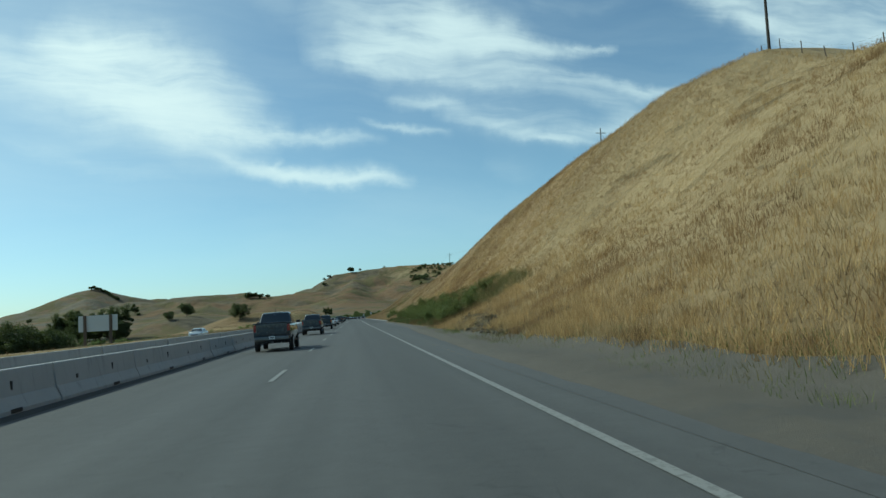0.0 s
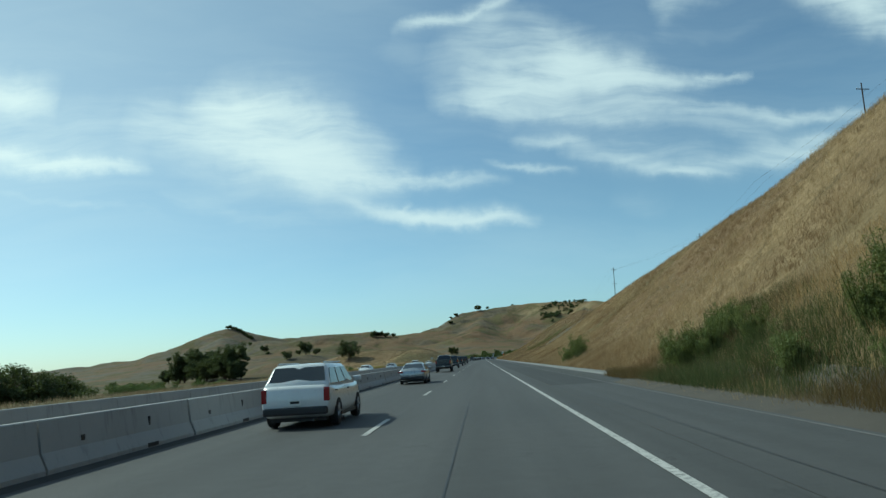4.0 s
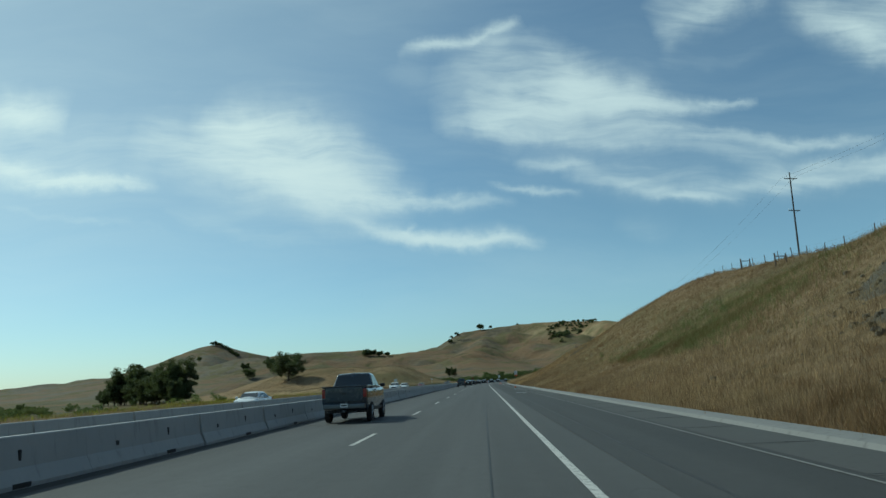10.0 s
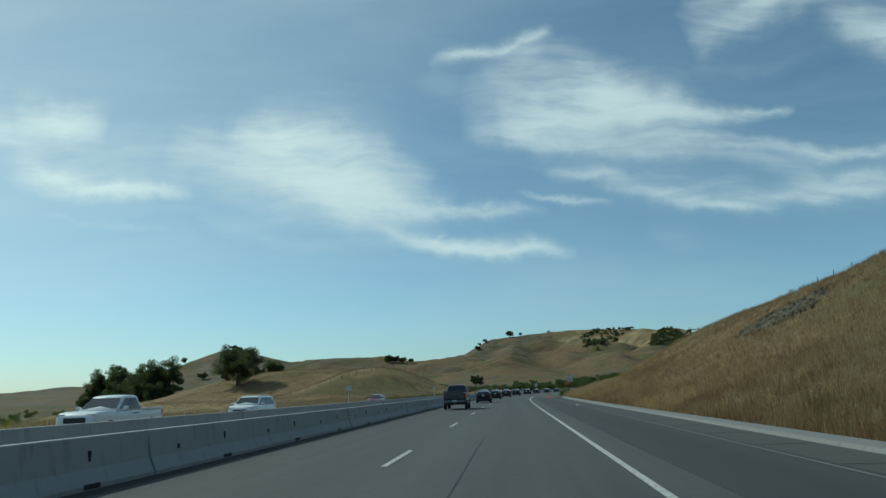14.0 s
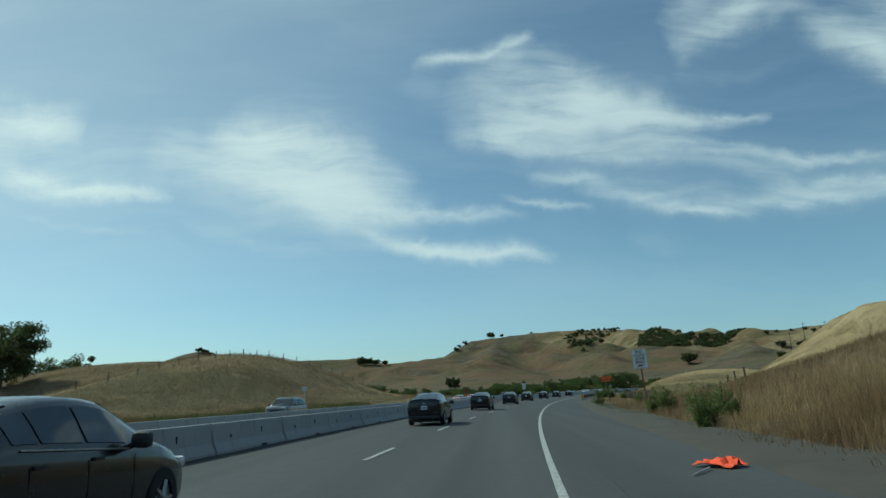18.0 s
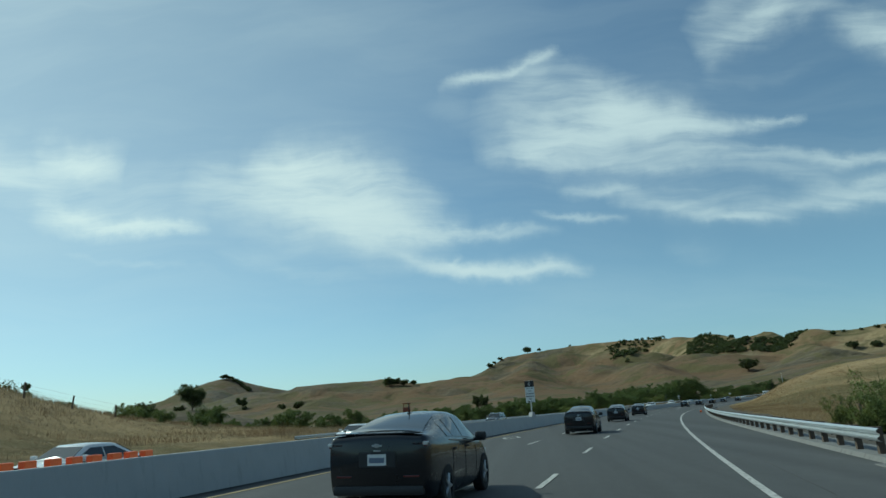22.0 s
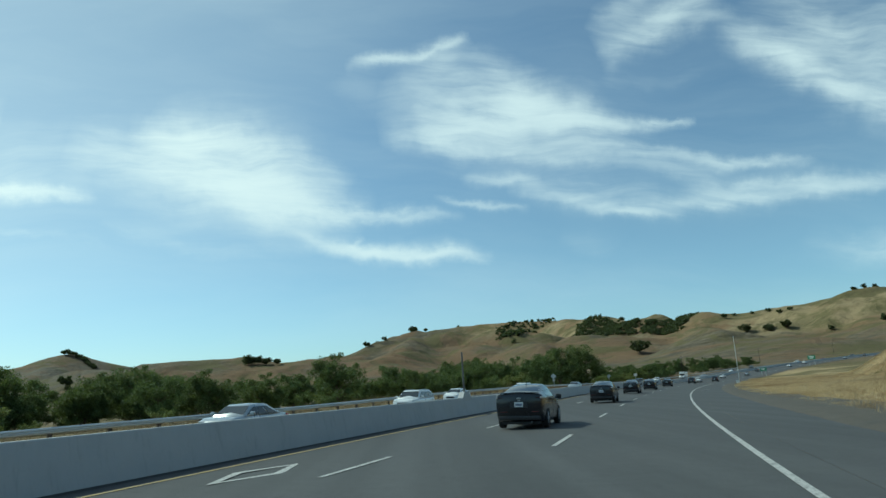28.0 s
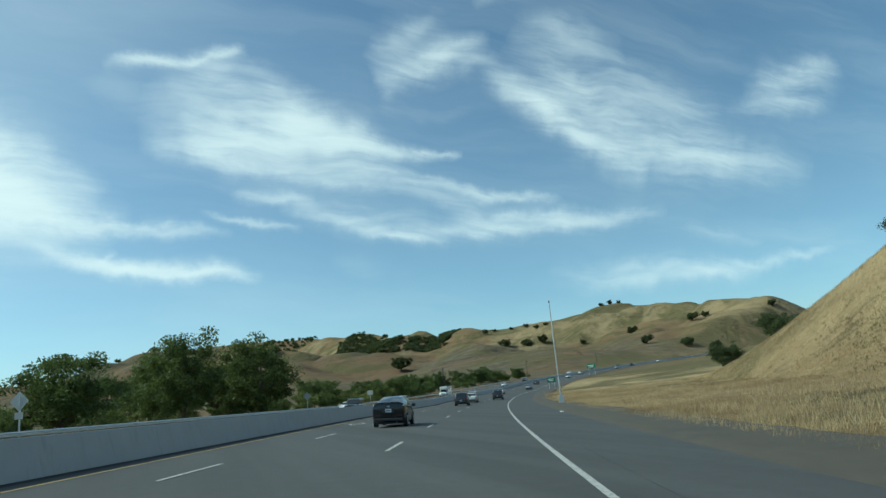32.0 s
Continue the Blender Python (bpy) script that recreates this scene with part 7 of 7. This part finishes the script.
        part("tail_light", box(B(), side * 0.70, -2.215, 1.00, 0.27, 0.11, 0.085, 0.03), TAIL_DARK, ob)
        # the reflection on the dark lens, modelled as a small pale block
        part("tail_glint", box(B(), side * 0.80, -2.24, 1.005, 0.07, 0.09, 0.05, 0.015), LAMP_CLEAR, ob, "pale block imitating a glint on the tail lamp")
        part("reflector", box(B(), side * 0.56, -2.262, 0.56, 0.26, 0.03, 0.03, 0.008), TAIL_DARK, ob)
        part("headlight", box(B(), side * 0.60, 2.08, 0.66, 0.32, 0.2, 0.13, 0.05), LAMP_CLEAR, ob)
        for yy in (1.36, -1.36):
            wheel(ob, side * 0.80, yy, 0.335, 0.21)
    part("spoiler", box(B(), 0, -2.18, 1.152, 1.46, 0.15, 0.022, 0.009), paint, ob)
    part("tail_recess", box(B(), 0, -2.268, 0.79, 0.62, 0.03, 0.23, 0.02), TRIM, ob)
    part("number_plate", box(B(), 0.0, -2.287, 0.79, 0.31, 0.012, 0.155), SIGN_WHITE, ob)
    part("plate_bar", box(B(), 0.0, -2.295, 0.785, 0.25, 0.004, 0.07), PLATE_BLUE, ob)
    part("rear_bumper", box(B(), 0, -2.235, 0.37, 1.52, 0.12, 0.14, 0.05), TRIM, ob)
    part("underbody", box(B(), 0, 0, 0.22, 1.4, 3.9, 0.14), TRIM, ob)
    part("exhaust", tube(B(), (0.42, -1.9, 0.22), (0.42, -2.22, 0.22), 0.035), STEEL_DARK, ob)
    bm = B()
    box(bm, 0, -2.275, 0.985, 0.17, 0.012, 0.03, 0.006)
    box(bm, 0, -2.275, 0.985, 0.07, 0.012, 0.055, 0.006)
    part("badge", bm, ALLOY, ob, "plain bright badge")
    part("badge_bar", box(B(), 0.0, -2.272, 0.915, 0.12, 0.01, 0.016), ALLOY, ob)
    part("grille", box(B(), 0, 2.20, 0.50, 0.9, 0.1, 0.18, 0.03), TRIM, ob)
    bm = tube(B(), (0, -0.62, 1.42), (0, -0.70, 1.60), 0.012, 0.006, 6)
    box(bm, 0, -0.62, 1.425, 0.05, 0.14, 0.03, 0.01)
    part("antenna", bm, TRIM, ob)
    return ob


PLATE_BLUE = material("dull_blue_print", plain, colour=(0.16, 0.19, 0.26), rough=0.5)
P_INK = material("blue_black_paint", plain, colour=(0.006, 0.0075, 0.011), rough=0.24, metal=0.0, grain=0.03, scale=3.0, coat=0.35)
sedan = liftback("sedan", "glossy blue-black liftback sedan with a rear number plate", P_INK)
suv = vehicle("suv", "white crossover with dark windows", P_WHITE, 4.65, 1.86, 1.68, 1.05, 1.0, 1.10, [(1.25, 1.05), (0.50, 1.62), (-1.75, 1.62), (-2.18, 1.10)], 0.36, 0.24, rails=True, roof_w=0.76)
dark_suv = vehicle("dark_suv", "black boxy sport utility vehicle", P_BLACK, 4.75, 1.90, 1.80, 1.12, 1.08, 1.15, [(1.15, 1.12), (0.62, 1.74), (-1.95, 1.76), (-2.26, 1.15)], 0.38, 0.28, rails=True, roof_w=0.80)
silver_car = vehicle("silver_sedan", "silver saloon car with dark windows", P_SILVER, 4.7, 1.82, 1.45, 0.93, 0.84, 0.98, [(1.25, 0.93), (0.45, 1.40), (-0.85, 1.41), (-1.75, 0.99)], 0.33, 0.20, roof_w=0.70)
white_car = vehicle("white_sedan", "white saloon car with dark windows", P_WHITE, 4.6, 1.80, 1.45, 0.93, 0.84, 0.98, [(1.25, 0.93), (0.45, 1.40), (-0.85, 1.41), (-1.75, 0.99)], 0.33, 0.20, roof_w=0.70)
grey_suv = vehicle("grey_suv", "dark grey crossover with roof rails", P_GREY, 4.6, 1.85, 1.66, 1.03, 0.98, 1.08, [(1.25, 1.03), (0.50, 1.60), (-1.70, 1.60), (-2.12, 1.08)], 0.36, 0.24, rails=True, roof_w=0.76)
white_pickup = vehicle("white_pickup_truck", "white crew-cab pickup truck", P_WHITE, 5.5, 1.95, 1.85, 1.16, 1.14, 1.18, [(1.20, 1.16), (0.46, 1.78), (-0.62, 1.80), (-0.88, 1.17)], 0.40, 0.33, category="pickup truck", roof_w=0.74, bed=(-0.88, 0.9))
red_car = vehicle("red_hatchback", "dark red hatchback with dark windows", P_RED, 4.2, 1.76, 1.48, 0.95, 0.86, 1.0, [(1.2, 0.95), (0.40, 1.42), (-1.3, 1.44), (-1.95, 1.0)], 0.32, 0.2, roof_w=0.72)

# boxy motorhome among the oncoming traffic
camper = thing("motorhome", "white boxy motorhome with a dark windscreen", "motorhome", None, "traffic")
part("coach_body", box(B(), 0, -0.9, 1.75, 2.3, 5.4, 2.5, 0.12), P_WHITE, camper)
part("cab", loft([ring(y, 0.45, t, 1.02) for y, t in ((1.7, 2.1), (2.3, 1.9), (2.8, 1.35), (3.5, 1.2), (3.65, 1.0))]), P_WHITE, camper)
part("overhang", box(B(), 0, 2.1, 2.55, 2.2, 1.3, 0.85, 0.15), P_WHITE, camper)
part("windscreen", pane([(0.9, 2.88, 1.36), (-0.9, 2.88, 1.36), (-0.85, 2.34, 1.98), (0.85, 2.34, 1.98)][::-1], 0.03), GLASS, camper)
for side in (1, -1):
    part("side_window", box(B(), side * 1.155, -0.6, 2.1, 0.02, 1.4, 0.6), GLASS, camper)
    part("headlight", box(B(), side * 0.78, 3.58, 0.92, 0.3, 0.12, 0.2, 0.03), LAMP_CLEAR, camper)
    part("mirror", box(B(), side * 1.25, 2.5, 1.6, 0.2, 0.1, 0.35, 0.03), TRIM, camper)
    for yy in (2.5, -2.1):
        wheel(camper, side * 0.95, yy, 0.38, 0.26)
part("grille", box(B(), 0, 3.62, 0.92, 1.1, 0.08, 0.28, 0.02), TRIM, camper)

PLACED = set()


def drive(model, s, off, back=False, turn=0.0):
    """Stand a vehicle, or a copy of it, in a lane."""
    z = float(deck(s, off)) + 0.012
    x, y = at(s, off)
    m = Matrix.Translation((float(x), float(y), z)) @ Matrix.Rotation(-float(heading(s)) + (math.pi if back else 0) + radians(turn), 4, "Z") @ Matrix.Rotation(math.atan(float(bank(s))) * (-1 if back else 1), 4, "Y")
    if model is sedan:
        m = m @ Matrix.Diagonal((1.06, 1.06, 1.16, 1))
    if model.name in PLACED:
        c = copy_thing(model, m)
        c.matrix_basis = m
        return c
    PLACED.add(model.name)
    model.matrix_basis = m
    return model


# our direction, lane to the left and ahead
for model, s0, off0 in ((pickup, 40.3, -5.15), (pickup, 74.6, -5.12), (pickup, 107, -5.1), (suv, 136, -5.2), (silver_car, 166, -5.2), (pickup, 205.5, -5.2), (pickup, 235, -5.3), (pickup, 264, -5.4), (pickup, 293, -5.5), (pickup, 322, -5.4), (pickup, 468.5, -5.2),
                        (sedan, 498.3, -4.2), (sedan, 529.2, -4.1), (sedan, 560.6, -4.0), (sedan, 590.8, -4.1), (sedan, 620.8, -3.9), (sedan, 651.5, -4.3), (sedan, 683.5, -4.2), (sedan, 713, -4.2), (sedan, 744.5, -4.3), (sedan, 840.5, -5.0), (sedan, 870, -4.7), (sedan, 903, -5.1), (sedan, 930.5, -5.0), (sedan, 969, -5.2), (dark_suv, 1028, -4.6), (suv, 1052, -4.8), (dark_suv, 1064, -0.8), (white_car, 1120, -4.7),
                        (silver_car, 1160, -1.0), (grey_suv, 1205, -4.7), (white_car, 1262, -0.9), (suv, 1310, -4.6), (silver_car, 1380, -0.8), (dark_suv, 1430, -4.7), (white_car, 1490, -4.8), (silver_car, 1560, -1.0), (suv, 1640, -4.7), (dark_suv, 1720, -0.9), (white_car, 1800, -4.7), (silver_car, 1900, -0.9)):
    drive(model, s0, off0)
# oncoming traffic
rng = random.Random(77)
ONCOMING = [suv, silver_car, white_car, grey_suv, white_pickup, red_car, dark_suv, silver_car, white_car]
fixed = [(camper, 1128, -22.0), (white_pickup, 303, -18.3), (white_car, 345, -18.0), (silver_car, 252, -18.2), (white_car, 222, -18.2), (silver_car, 98, -22.0), (white_car, 657.5, -18.3), (silver_car, 681, -18.2), (white_car, 688, -22.0), (grey_suv, 730, -22.0), (suv, 862, -18.2), (suv, 899, -18.3), (silver_car, 935, -18.2),
         (white_car, 884, -22.0), (dark_suv, 1018, -18.0), (white_car, 1030, -21.8), (white_car, 412, -18.3), (white_pickup, 436, -18.2), (suv, 453, -18.2), (red_car, 496, -18.2), (silver_car, 840, -18.2), (grey_suv, 575, -18.0)]
for model, s0, off0 in fixed:
    drive(model, s0, off0, True)
s0 = 1075.0
k = 0
while s0 < 1950:
    drive(ONCOMING[k % len(ONCOMING)], s0, -18.2 if k % 3 else -21.9, True)
    s0 += rng.uniform(44, 84)
    k += 1
